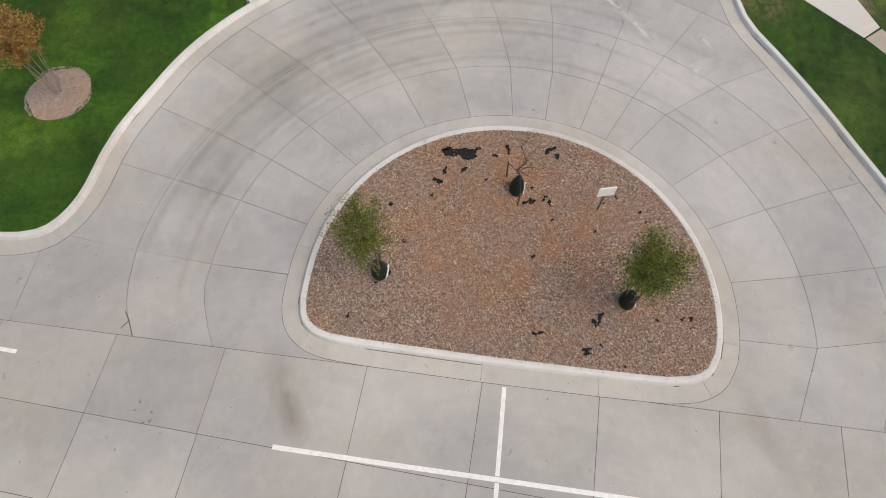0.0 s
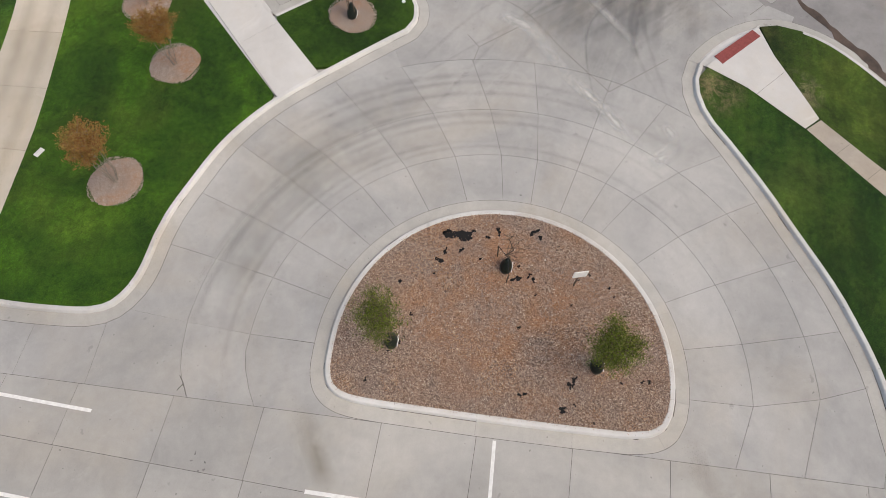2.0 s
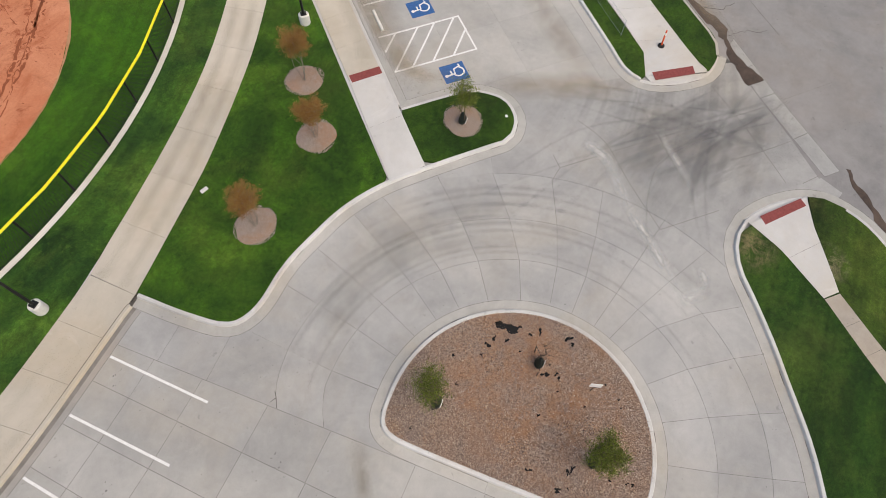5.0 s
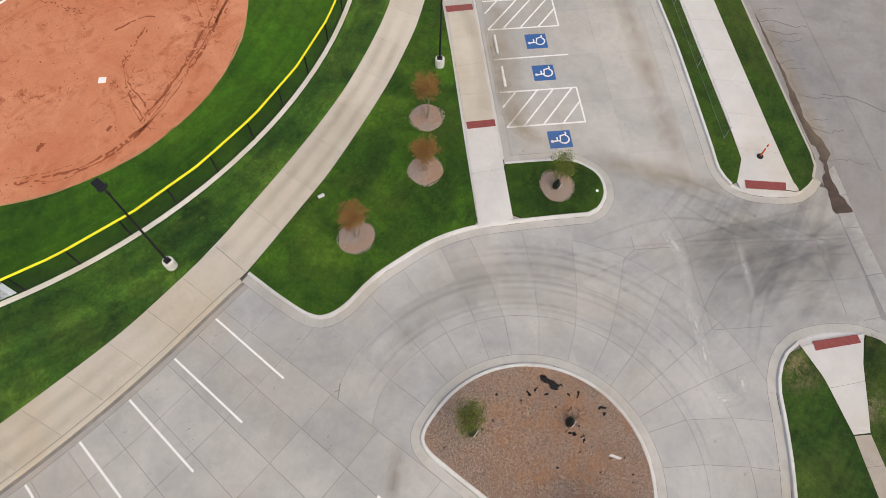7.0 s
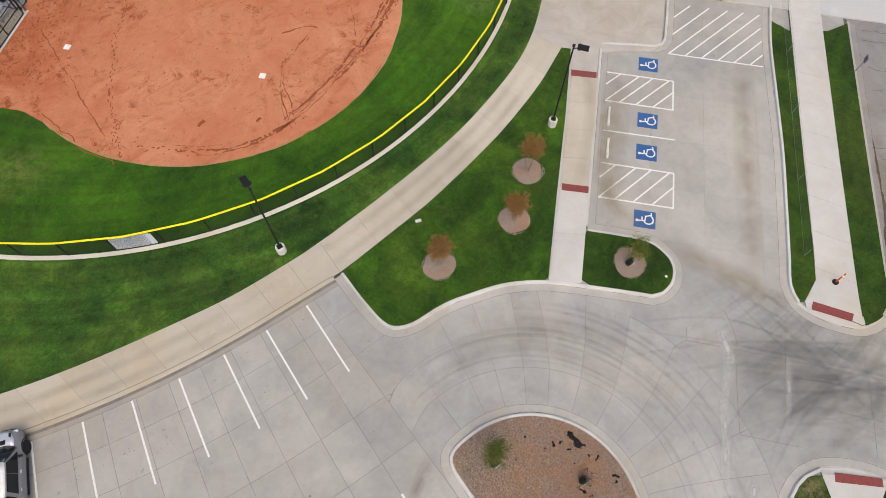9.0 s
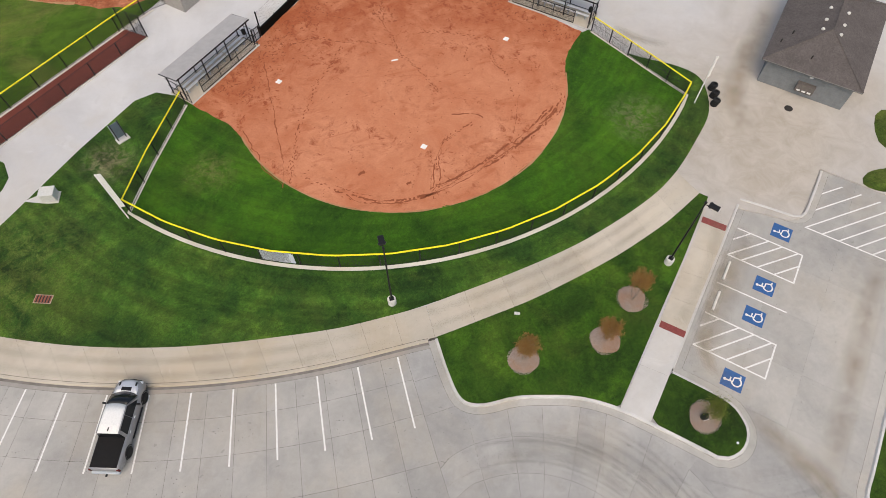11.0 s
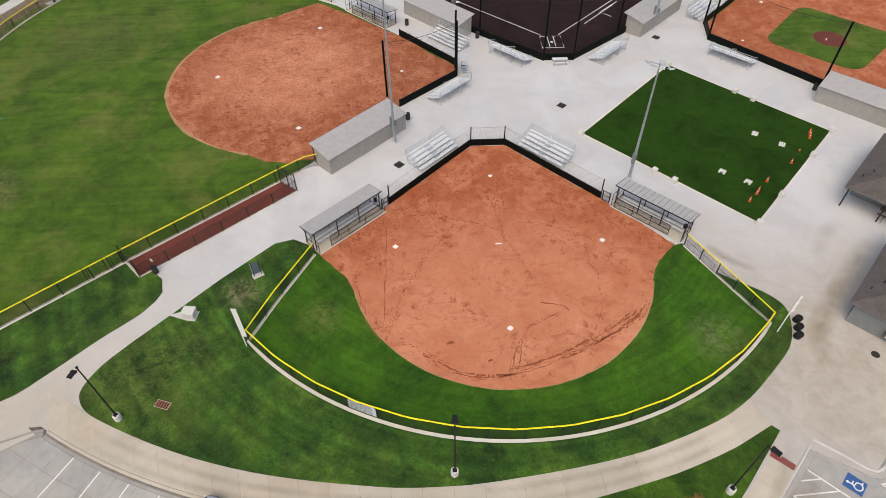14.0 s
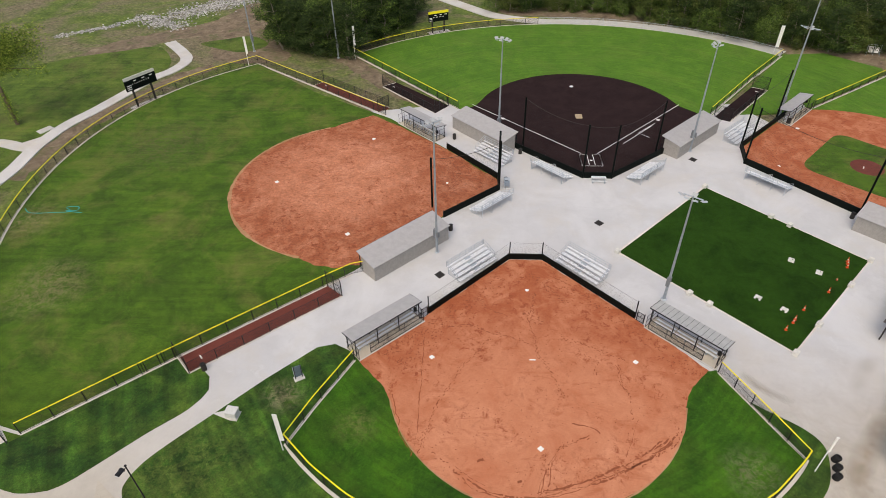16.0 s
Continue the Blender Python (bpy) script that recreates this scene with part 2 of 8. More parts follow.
M["outfield_back"] = grass("back_outfield_grass", (0.098, 0.228, 0.017), (0.076, 0.178, 0.013), (0.104, 0.214, 0.018), (0.125, 0.190, 0.032), 0.45, 0.10, 0, (11.8, 52.0, 0.0), 0.08, mottle=0.12, grit=0.15)
M["outfield_far"] = grass("large_outfield_grass", (0.036, 0.088, 0.006), (0.058, 0.121, 0.008), (0.088, 0.155, 0.012), (0.150, 0.155, 0.038), 0.75, 0.15, -12, None, 0.12, 0.0, (((-58.0, 56.0, 0.14), 11.0, (0.098, 0.105, 0.034)), ((-59.0, 20.5, 0.14), 6.5, (0.21, 0.19, 0.085)), ((-69.4, 33.6, 0.14), 5.5, (0.20, 0.18, 0.08)), ((-50.8, 34.9, 0.14), 1.6, (0.13, 0.11, 0.04))), mottle=0.16, grit=0.26)
M["slope"] = grass("far_slope_grass", (0.045, 0.085, 0.011), (0.076, 0.130, 0.015), (0.130, 0.178, 0.026), (0.19, 0.17, 0.06), 0.5, 0.15, 30, None, 0.2, mottle=0.25, grit=0.3)
M["verge"] = grass("verge_grass", (0.014, 0.035, 0.004), (0.046, 0.084, 0.009), (0.105, 0.145, 0.020), (0.20, 0.18, 0.055), 0.6, 0.35, 42, None, 0.3, 0.2, (((11.4, -46.2, 0.146), 1.3, (0.26, 0.22, 0.13)),))

M["verge_deep"] = grass("roadside_grass", (0.008, 0.030, 0.004), (0.024, 0.064, 0.006), (0.056, 0.108, 0.012), (0.13, 0.125, 0.040), 0.25, 0.30, 42, None, 0.3, 0.35, (((10.7, -42.7, 0.146), 1.5, (0.21, 0.165, 0.085)),))


def rough_land():
    m = Mat("rough_land", 1.0)
    g = m.ramp(m.noise(0.30, 6.0, 0.7), (0.28, (0.050, 0.085, 0.015)), (0.52, (0.115, 0.165, 0.032)), (0.74, (0.21, 0.235, 0.060)))
    d = m.ramp(m.noise(0.9, 6.0, 0.7), (0.3, (0.11, 0.085, 0.055)), (0.7, (0.29, 0.23, 0.16)))
    col = m.mix(m.grey(m.noise(0.055, 7.0, 0.72, distort=0.8), 0.40, 0.56, 0.15, 1.0), d, g)
    col = m.mix(0.8, col, m.ramp(m.noise(1.6, 8.0, 0.85), (0.33, (0.10, 0.10, 0.10)), (0.67, (0.90, 0.90, 0.90))), "OVERLAY")
    return m.color(col).bump(m.noise(9.0, 5.0, 0.8), 0.8, 0.15).m


M["land"] = rough_land()


def dirt():
    m = Mat("bare_brown_earth", 1.0)
    col = m.ramp(m.noise(0.5, 8.0, 0.75, distort=0.5), (0.28, (0.075, 0.055, 0.036)), (0.5, (0.20, 0.152, 0.102)), (0.72, (0.36, 0.285, 0.205)))
    col = m.mix(m.grey(m.noise(0.25, 6.0, 0.7), 0.52, 0.64, 0.0, 0.7), col, (0.085, 0.105, 0.028))
    return m.color(col).bump(m.noise(6.0, 5.0, 0.8), 0.8, 0.15).m


M["dirt"] = dirt()


def clay(name, base, dark, light, scuff=0.6, worn=None, grit=9.0, pit=0.15):
    """Raked clay: damp and dry patches, dark scuffs and flecks, thicker beyond a distance from a calm spot."""
    m = Mat(name, 0.95)
    col = m.ramp(m.noise(0.26, 8.0, 0.72, distort=0.6), (0.3, dark), (0.5, base), (0.70, light))
    col = m.mix(m.grey(m.noise(0.5, 7.0, 0.74, distort=1.0), 0.56, 0.74, 0.0, 0.7 * scuff), col, tuple(v * 0.72 for v in dark))
    where = m.grey(m.noise(0.20, 6.0, 0.66), 0.48, 0.58, 0.0, 1.0)
    if worn:
        d = m.t.nodes.new("ShaderNodeVectorMath")
        d.operation = "DISTANCE"
        d.inputs[1].default_value = worn[0]
        m.link(m.geo, d.inputs[0])
        sc = m.t.nodes.new("ShaderNodeMath")
        sc.operation = "DIVIDE"
        m.link(d.outputs["Value"], sc.inputs[0])
        sc.inputs[1].default_value = worn[1] * 2
        where = m.mix(1.0, where, m.grey(sc.outputs[0], 0.40, 0.75, 0.0, 0.95), "ADD")
        col = m.mix(m.mix(1.0, m.grey(sc.outputs[0], 0.38, 0.72, 0.0, 1.0), m.grey(m.noise(0.33, 6.0, 0.7, distort=0.8), 0.38, 0.60, 0.25, 1.0), "MULTIPLY"), col, (dark[0] * 0.78, dark[1] * 0.65, dark[2] * 0.55))
    fleck = m.grey(m.noise(1.2, 8.0, 0.80, distort=0.7), 0.525, 0.625, 0.0, scuff)
    col = m.mix(m.mix(1.0, fleck, where, "MULTIPLY"), col, (dark[0] * 0.62, dark[1] * 0.46, dark[2] * 0.38))
    small = m.grey(m.noise(3.4, 4.0, 0.65, distort=1.2), 0.63, 0.68, 0.0, 0.45 * scuff)
    col = m.mix(m.mix(1.0, small, where, "MULTIPLY"), col, tuple(v * 0.50 for v in dark))
    smear = m.grey(m.noise(0.30, 4.0, 0.60, (1.0, 2.6, 1.0), 24, 0.9), 0.57, 0.68, 0.0, 0.55 * scuff)
    col = m.mix(smear, col, (dark[0] * 0.80, dark[1] * 0.66, dark[2] * 0.56))
    col = m.mix(pit, col, m.ramp(m.noise(grit, 8.0, 0.84), (0.32, (0.10, 0.10, 0.10)), (0.68, (0.90, 0.90, 0.90))), "OVERLAY")
    return m.color(col).bump(m.noise(5.0, 6.0, 0.75, distort=1.0), 0.5, 0.06).m


M["clay"] = clay("infield_clay", (0.535, 0.211, 0.111), (0.470, 0.155, 0.074), (0.62, 0.268, 0.152), 0.95, ((0.0, -4.0, 0.15), 16.0))
M["clay_far"] = clay("infield_clay_raked", (0.50, 0.198, 0.108), (0.395, 0.140, 0.070), (0.60, 0.27, 0.165), 0.95, ((-27.0, 46.0, 0.15), 10.0), 2.6, 0.50)
M["rim"] = clay("trodden_clay_rim", (0.42, 0.225, 0.115), (0.26, 0.17, 0.07), (0.50, 0.31, 0.18), 0.4)
M["black_turf"] = clay("brown_black_turf", (0.026, 0.0150, 0.0150), (0.019, 0.0107, 0.0107), (0.033, 0.0195, 0.0190), 0.2)
M["red_turf"] = clay("red_brown_turf", (0.155, 0.042, 0.030), (0.125, 0.035, 0.025), (0.185, 0.052, 0.039), 0.25)
M["turf"] = grass("green_synthetic_turf", (0.014, 0.042, 0.005), (0.019, 0.054, 0.006), (0.023, 0.062, 0.007), (0.026, 0.060, 0.009), 0.1, mottle=0.08, grit=0.15, blade=0.15)


def mulch(name, a, b, c, d, fresh=None):
    m = Mat(name, 1.0)
    col = m.ramp(m.voronoi(26.0), (0.2, a), (0.45, b), (0.65, c), (0.9, d))
    orange = m.grey(m.noise(0.5, 6.0, 0.7, distort=0.5), 0.42, 0.60, 0.0, 0.60)
    if fresh:
        # fresher, redder chips about the middle of the bed
        e = m.t.nodes.new("ShaderNodeVectorMath")
        e.operation = "DISTANCE"
        e.inputs[1].default_value = fresh
        m.link(m.geo, e.inputs[0])
        sc = m.t.nodes.new("ShaderNodeMath")
        sc.operation = "DIVIDE"
        m.link(e.outputs["Value"], sc.inputs[0])
        sc.inputs[1].default_value = 6.0
        orange = m.mix(1.0, orange, m.grey(sc.outputs[0], 0.30, 0.85, 1.0, 0.12), "MULTIPLY")
    col = m.mix(orange, col, (0.46, 0.215, 0.095))
    col = m.mix(m.grey(m.noise(0.6, 4.0, 0.6, distort=0.7), 0.52, 0.72, 0.0, 0.45), col, (0.27, 0.215, 0.19))
    col = m.mix(0.5, col, m.ramp(m.noise(30.0, 4.0, 0.75, (1, 2.2, 1), 30), (0.3, (0.08, 0.08, 0.08)), (0.72, (0.9, 0.9, 0.9))), "OVERLAY")
    return m.color(col).bump(m.voronoi(30.0, "Distance"), 0.9, 0.05).m


M["mulch"] = mulch("island_mulch", (0.150, 0.108, 0.088), (0.30, 0.220, 0.178), (0.39, 0.29, 0.225), (0.56, 0.45, 0.36), (-0.3, -35.2, 0.13))
M["ring_mulch"] = mulch("tree_ring_mulch", (0.25, 0.20, 0.165), (0.34, 0.275, 0.235), (0.40, 0.33, 0.285), (0.48, 0.41, 0.36))
def chips(name, bleached, warm, reach):
    """Loose chips: each its own tone, with warmer and greyer stretches over the bed."""
    m = Mat(name, 0.95)
    i = m.island()
    zone = m.grey(m.noise(0.42, 5.0, 0.66, distort=0.8), 0.44, 0.58, 0.0, reach)
    return m.color(m.mix(zone, m.ramp(i, *bleached), m.ramp(i, *warm))).m


M["chip"] = chips("wood_chip", ((0.0, (0.125, 0.088, 0.072)), (0.42, (0.30, 0.225, 0.185)), (0.88, (0.42, 0.325, 0.265)), (1.0, (0.78, 0.71, 0.60))), ((0.0, (0.17, 0.080, 0.042)), (0.42, (0.38, 0.198, 0.105)), (0.88, (0.50, 0.30, 0.17)), (1.0, (0.84, 0.70, 0.50))), 0.85)
M["chip_ring"] = chips("ring_wood_chip", ((0.0, (0.28, 0.225, 0.19)), (0.5, (0.40, 0.33, 0.285)), (1.0, (0.56, 0.485, 0.43))), ((0.0, (0.26, 0.185, 0.15)), (0.5, (0.39, 0.295, 0.24)), (1.0, (0.54, 0.445, 0.38))), 0.5)
M["torn"] = plain("black_weed_cloth", (0.012, 0.011, 0.011), 0.8)
M["white"] = plain("white_paint", (0.80, 0.80, 0.78), 0.6, vary=0.08, scale=9)
M["line"] = plain("worn_white_line_paint", (0.74, 0.74, 0.72), 0.8, vary=0.12, scale=7)
M["blue"] = plain("blue_paint", (0.035, 0.115, 0.30), 0.8, vary=0.2, scale=9)
M["red_pad"] = plain("brick_red_paving", (0.235, 0.060, 0.055), 0.85, vary=0.2, scale=9)
M["yellow"] = plain("yellow_plastic", (0.86, 0.76, 0.03), 0.4, vary=0.06)
M["black"] = plain("black_coated_steel", (0.012, 0.012, 0.013), 0.45)
M["pad"] = plain("black_green_padding", (0.004, 0.0065, 0.0055), 0.6, vary=0.2, scale=2)
M["pad"].node_tree.nodes["Principled BSDF"].inputs["Specular IOR Level"].default_value = 0.08
M["galv"] = plain("galvanised_steel", (0.44, 0.49, 0.54), 0.5, 0.15, 0.1)
for k in ("black_turf", "turf"):
    M[k].node_tree.nodes["Principled BSDF"].inputs["Specular IOR Level"].default_value = 0.08
M["alu"] = plain("aluminium", (0.80, 0.81, 0.82), 0.38, 0.28, 0.14, 3)
M["pole_steel"] = plain("weathered_grey_pole", (0.27, 0.305, 0.335), 0.55, 0.1, 0.15, 2.0)
M["pole_box"] = plain("grey_control_box", (0.17, 0.185, 0.20), 0.55, 0.0, 0.12)
M["roof_dark"] = plain("dark_roof_rib", (0.17, 0.17, 0.165), 0.5, 0.2, 0.1, 1.5)
M["roof"] = plain("grey_metal_roof", (0.42, 0.41, 0.405), 0.5, 0.1, 0.08, 1.5)
M["roof_ribbed"] = plain("ribbed_metal_roof", (0.50, 0.50, 0.48), 0.5, 0.2, 0.12, 1.5)
M["block"] = plain("painted_block", (0.335, 0.32, 0.30), 0.85, vary=0.1, scale=2)
M["grey_wall"] = plain("blue_grey_block", (0.20, 0.215, 0.225), 0.85, vary=0.12, scale=2)
M["mortar"] = plain("block_mortar", (0.27, 0.26, 0.245), 0.95)
M["dark"] = plain("pit_shade", (0.03, 0.03, 0.03), 0.8)
M["limestone"] = plain("pale_stone_block", (0.62, 0.61, 0.56), 0.9, vary=0.15, scale=3)
M["lamp_base"] = plain("cast_concrete", (0.62, 0.61, 0.58), 0.9, vary=0.12, scale=4)
M["rubber"] = plain("black_rubber", (0.014, 0.014, 0.014), 0.75, vary=0.3)
M["orange"] = plain("orange_plastic", (0.70, 0.085, 0.02), 0.5)
M["bark"] = plain("bark", (0.13, 0.095, 0.07), 0.95, vary=0.35, scale=12)
M["pale_bark"] = plain("pale_bark", (0.24, 0.21, 0.17), 0.95, vary=0.3, scale=5)
M["bag"] = plain("green_black_watering_bag", (0.010, 0.016, 0.013), 0.5, vary=0.3)
M["silver"] = plain("silver_car_paint", (0.60, 0.62, 0.66), 0.28, 0.35, 0.03)
M["grey_paint"] = plain("grey_car_paint", (0.30, 0.30, 0.31), 0.3, 0.4, 0.05)
M["vinyl"] = plain("black_vinyl_cover", (0.0075, 0.0065, 0.0065), 0.75, vary=0.2, scale=3)
M["glass"] = plain("tinted_glass", (0.012, 0.015, 0.018), 0.08, 0.0, 0.05)
M["lens"] = plain("red_lens", (0.10, 0.012, 0.012), 0.25)
M["clear_lens"] = plain("clear_lens", (0.72, 0.74, 0.76), 0.2)
M["rust"] = plain("rusted_iron", (0.27, 0.10, 0.065), 0.85, vary=0.3, scale=8)
M["iron"] = plain("dark_iron", (0.035, 0.032, 0.03), 0.7, vary=0.3, scale=8)
M["rock"] = Mat("white_rock", 0.95)
M["rock"] = M["rock"].color(M["rock"].ramp(M["rock"].island(), (0.0, (0.16, 0.155, 0.145)), (0.5, (0.36, 0.355, 0.34)), (1.0, (0.62, 0.61, 0.59)))).m
M["grey_sign"] = plain("grey_sign_panel", (0.42, 0.44, 0.45), 0.5)
M["pale_frame"] = plain("pale_grate_frame", (0.42, 0.33, 0.25), 0.85, vary=0.2, scale=5)
M["unit"] = plain("brown_grey_unit", (0.14, 0.125, 0.115), 0.6, vary=0.25, scale=4)
M["board"] = plain("blue_grey_panel", (0.12, 0.155, 0.19), 0.45, vary=0.15, scale=2)
M["banner"] = plain("blue_white_vinyl", (0.62, 0.68, 0.76), 0.45, vary=0.06, scale=2)
M["green_box"] = plain("pale_grey_cabinet", (0.60, 0.60, 0.57), 0.6)


def shingle():
    m = Mat("brown_grey_shingles", 0.95)
    col = m.ramp(m.noise(0.7, 5.0, 0.65), (0.3, (0.092, 0.081, 0.078)), (0.7, (0.126, 0.111, 0.106)))
    col = m.mix(0.30, col, m.ramp(m.voronoi(9.0), (0.1, (0.25, 0.25, 0.25)), (0.9, (0.72, 0.72, 0.72))), "OVERLAY")
    return m.color(col).bump(m.voronoi(9.0, "Distance"), 0.4, 0.03).m


M["shingle"] = shingle()


def chain(name, cover, cell=0.09, tone=(0.015, 0.015, 0.016)):
    """Woven wire: two families of thin wires, open between them."""
    m = Mat(name, 0.6)
    m.color(tone)
    lp = m.t.nodes.new("ShaderNodeVectorMath")
    lp.operation = "DOT_PRODUCT"
    outs = []
    for w in ((1, 0.37, 1), (1, 0.37, -1)):
        d = m.t.nodes.new("ShaderNodeVectorMath")
        d.operation = "DOT_PRODUCT"
        d.inputs[1].default_value = w
        m.link(m.geo, d.inputs[0])
        f = m.t.nodes.new("ShaderNodeMath")
        f.operation = "PINGPONG"
        f.inputs[1].default_value = cell
        m.link(d.outputs["Value"], f.inputs[0])
        c = m.t.nodes.new("ShaderNodeMath")
        c.operation = "LESS_THAN"
        c.inputs[1].default_value = cell * cover
        m.link(f.outputs[0], c.inputs[0])
        outs.append(c.outputs[0])
    m.t.nodes.remove(lp)
    mx = m.t.nodes.new("ShaderNodeMath")
    mx.operation = "MAXIMUM"
    m.link(outs[0], mx.inputs[0])
    m.link(outs[1], mx.inputs[1])
    m.link(mx.outputs[0], m.b.inputs["Alpha"])
    return m.m


M["chain"] = chain("black_chain_link", 0.15, 0.05)
M["chain_grey"] = chain("grey_chain_link", 0.045, 0.04, (0.16, 0.17, 0.15))
M["chain_pale"] = chain("pale_chain_link", 0.12, 0.05, (0.42, 0.43, 0.42))
M["net"] = chain("black_netting", 0.03)


def leaf(name, a, b, c):
    m = Mat(name, 0.75)
    m.b.inputs["Specular IOR Level"].default_value = 0.2
    return m.color(m.ramp(m.island(), (0.0, a), (0.55, b), (1.0, c))).m


M["leaf_green"] = leaf("young_green_leaves", (0.036, 0.054, 0.008), (0.105, 0.140, 0.018), (0.24, 0.27, 0.05))
M["leaf_rust"] = leaf("rust_autumn_leaves", (0.15, 0.062, 0.022), (0.30, 0.145, 0.045), (0.32, 0.25, 0.075))
M["leaf_wood"] = leaf("woodland_leaves", (0.018, 0.038, 0.008), (0.066, 0.118, 0.020), (0.17, 0.24, 0.050))
# darker copy of the woodland leaves, the wood's shade put into its colour
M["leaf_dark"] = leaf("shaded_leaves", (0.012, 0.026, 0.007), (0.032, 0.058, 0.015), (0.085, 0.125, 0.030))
M["leaf_olive"] = leaf("olive_leaves", (0.030, 0.050, 0.010), (0.072, 0.102, 0.021), (0.15, 0.180, 0.044))
M["leaf_lime"] = leaf("lime_leaves", (0.055, 0.105, 0.014), (0.165, 0.245, 0.030), (0.31, 0.38, 0.06))


# ---- geometry helpers ----
def mesh_of(name, verts, faces, mat, smooth=False):
    me = bpy.data.meshes.new(name)
    me.from_pydata(verts, [], faces)
    me.validate()
    if mat is not None:
        me.materials.append(mat)
    if smooth:
        me.polygons.foreach_set("use_smooth", [True] * len(me.polygons))
    me.update()
    return me


def to_mesh(name, bm, mat, smooth=False):
    bmesh.ops.recalc_face_normals(bm, faces=bm.faces)
    me = bpy.data.meshes.new(name)
    bm.to_mesh(me)
    bm.free()
    me.materials.append(mat)
    if smooth:
        me.polygons.foreach_set("use_smooth", [True] * len(me.polygons))
    return me


def part(name, bm, mat, parent=None, label="", m=None, smooth=False):
    """Links a bmesh or a mesh as one object under a thing or a part."""
    me = bm if isinstance(bm, bpy.types.Mesh) else to_mesh(name, bm, mat, smooth)
    ob = new(name, me)
    if parent is not None:
        ob.parent = parent
    if m is not None:
        ob.matrix_basis = m
    if label:
        ob["label"] = label
    return ob


def thing(name, label, category, m=None, group="", kind=""):
    ob = new(name)
    ob.empty_display_size = 0.3
    if m is not None:
        ob.matrix_basis = m
    return tagged(ob, label, category, group, kind)


def add_box(bm, lo, hi, bevel=0.0, m=None):
    c = [(a + b) / 2 for a, b in zip(lo, hi)]
    s = [abs(b - a) for a, b in zip(lo, hi)]
    mm = Matrix.Translation(c) @ Matrix.Diagonal((*s, 1))
    r = bmesh.ops.create_cube(bm, size=1.0, matrix=(m @ mm) if m is not None else mm)
    if bevel:
        es = {e for v in r["verts"] for e in v.link_edges}
        bmesh.ops.bevel(bm, geom=list(es), offset=bevel, segments=2, affect="EDGES", profile=0.5)
    return bm


def box(lo, hi, bevel=0.0):
    return add_box(bmesh.new(), lo, hi, bevel)


def add_tube(bm, a, b, r1, r2=None, seg=8):
    a, b = Vector(a), Vector(b)
    d = b - a
    m = Matrix.Translation((a + b) / 2) @ d.to_track_quat("Z", "Y").to_matrix().to_4x4()
    bmesh.ops.create_cone(bm, cap_ends=True, segments=seg, radius1=r1, radius2=r1 if r2 is None else r2, depth=d.length, matrix=m)
    return bm


def tube(a, b, r1, r2=None, seg=8):
    return add_tube(bmesh.new(), a, b, r1, r2, seg)


def lathe(rows, seg=16):
    """Rows of radius and height, turned round z."""
    vs, fs = [], []
    for r, z in rows:
        vs += [(r * math.cos(2 * math.pi * k / seg), r * math.sin(2 * math.pi * k / seg), z) for k in range(seg)]
    for i in range(len(rows) - 1):
        for k in range(seg):
            a, b = i * seg + k, i * seg + (k + 1) % seg
            fs.append((a, b, b + seg, a + seg))
    fs += [tuple(range(seg))[::-1], tuple(range((len(rows) - 1) * seg, len(rows) * seg))]
    bm = bmesh.new()
    vv = [bm.verts.new(v) for v in vs]
    for f in fs:
        bm.faces.new([vv[i] for i in f])
    return bm


def spline(pts, closed=True, step=0.6):
    """A smooth line through a few plan points."""
    out, n = [], len(pts)
    for i in range(n if closed else n - 1):
        p = [Vector(pts[(i + k) % n] if closed else pts[min(max(i + k, 0), n - 1)]) for k in (-1, 0, 1, 2)]
        m = max(1, int((p[2] - p[1]).length / step))
        for k in range(m):
            t = k / m
            q = 0.5 * (2 * p[1] + (p[2] - p[0]) * t + (2 * p[0] - 5 * p[1] + 4 * p[2] - p[3]) * t * t + (3 * p[1] - p[0] - 3 * p[2] + p[3]) * t**3)
            out.append((q.x, q.y))
    if not closed:
        out.append(tuple(pts[-1]))
    return out


def arc(cx, cy, r, a0, a1, n=24):
    return [(cx + r * math.cos(radians(a0 + (a1 - a0) * k / n)), cy + r * math.sin(radians(a0 + (a1 - a0) * k / n))) for k in range(n + 1)]


def rounded(pts, r, n=6):
    """A polygon with rounded corners."""
    out = []
    for i, p in enumerate(pts):
        a, b, c = Vector(pts[i - 1]), Vector(p), Vector(pts[(i + 1) % len(pts)])
        u, v = (a - b).normalized(), (c - b).normalized()
        k = r if not isinstance(r, (list, tuple)) else r[i]
        if k <= 0:
            out.append(tuple(p))
            continue
        for j in range(n + 1):
            t = j / n
            q = (b + u * k) * (1 - t) ** 2 + b * 2 * t * (1 - t) + (b + v * k) * t * t
            out.append((q.x, q.y))
    return out


def prism(pts, z0, z1):
    bm = bmesh.new()
    area = sum(a[0] * b[1] - b[0] * a[1] for a, b in zip(pts, pts[1:] + pts[:1]))
    pts = pts if area > 0 else pts[::-1]
    top = [bm.verts.new((x, y, z1)) for x, y in pts]
    low = [bm.verts.new((x, y, z0)) for x, y in pts]
    bm.faces.new(top)
    bm.faces.new(low[::-1])
    for i in range(len(pts)):
        j = (i + 1) % len(pts)
        bm.faces.new((top[j], top[i], low[i], low[j]))
    return bm


def slab(name, pts, z0, z1, mat, label, category, kind="structure"):
    me = to_mesh(name, prism(pts, z0, z1), mat)
    return tagged(new(name, me), label, category, "", kind)


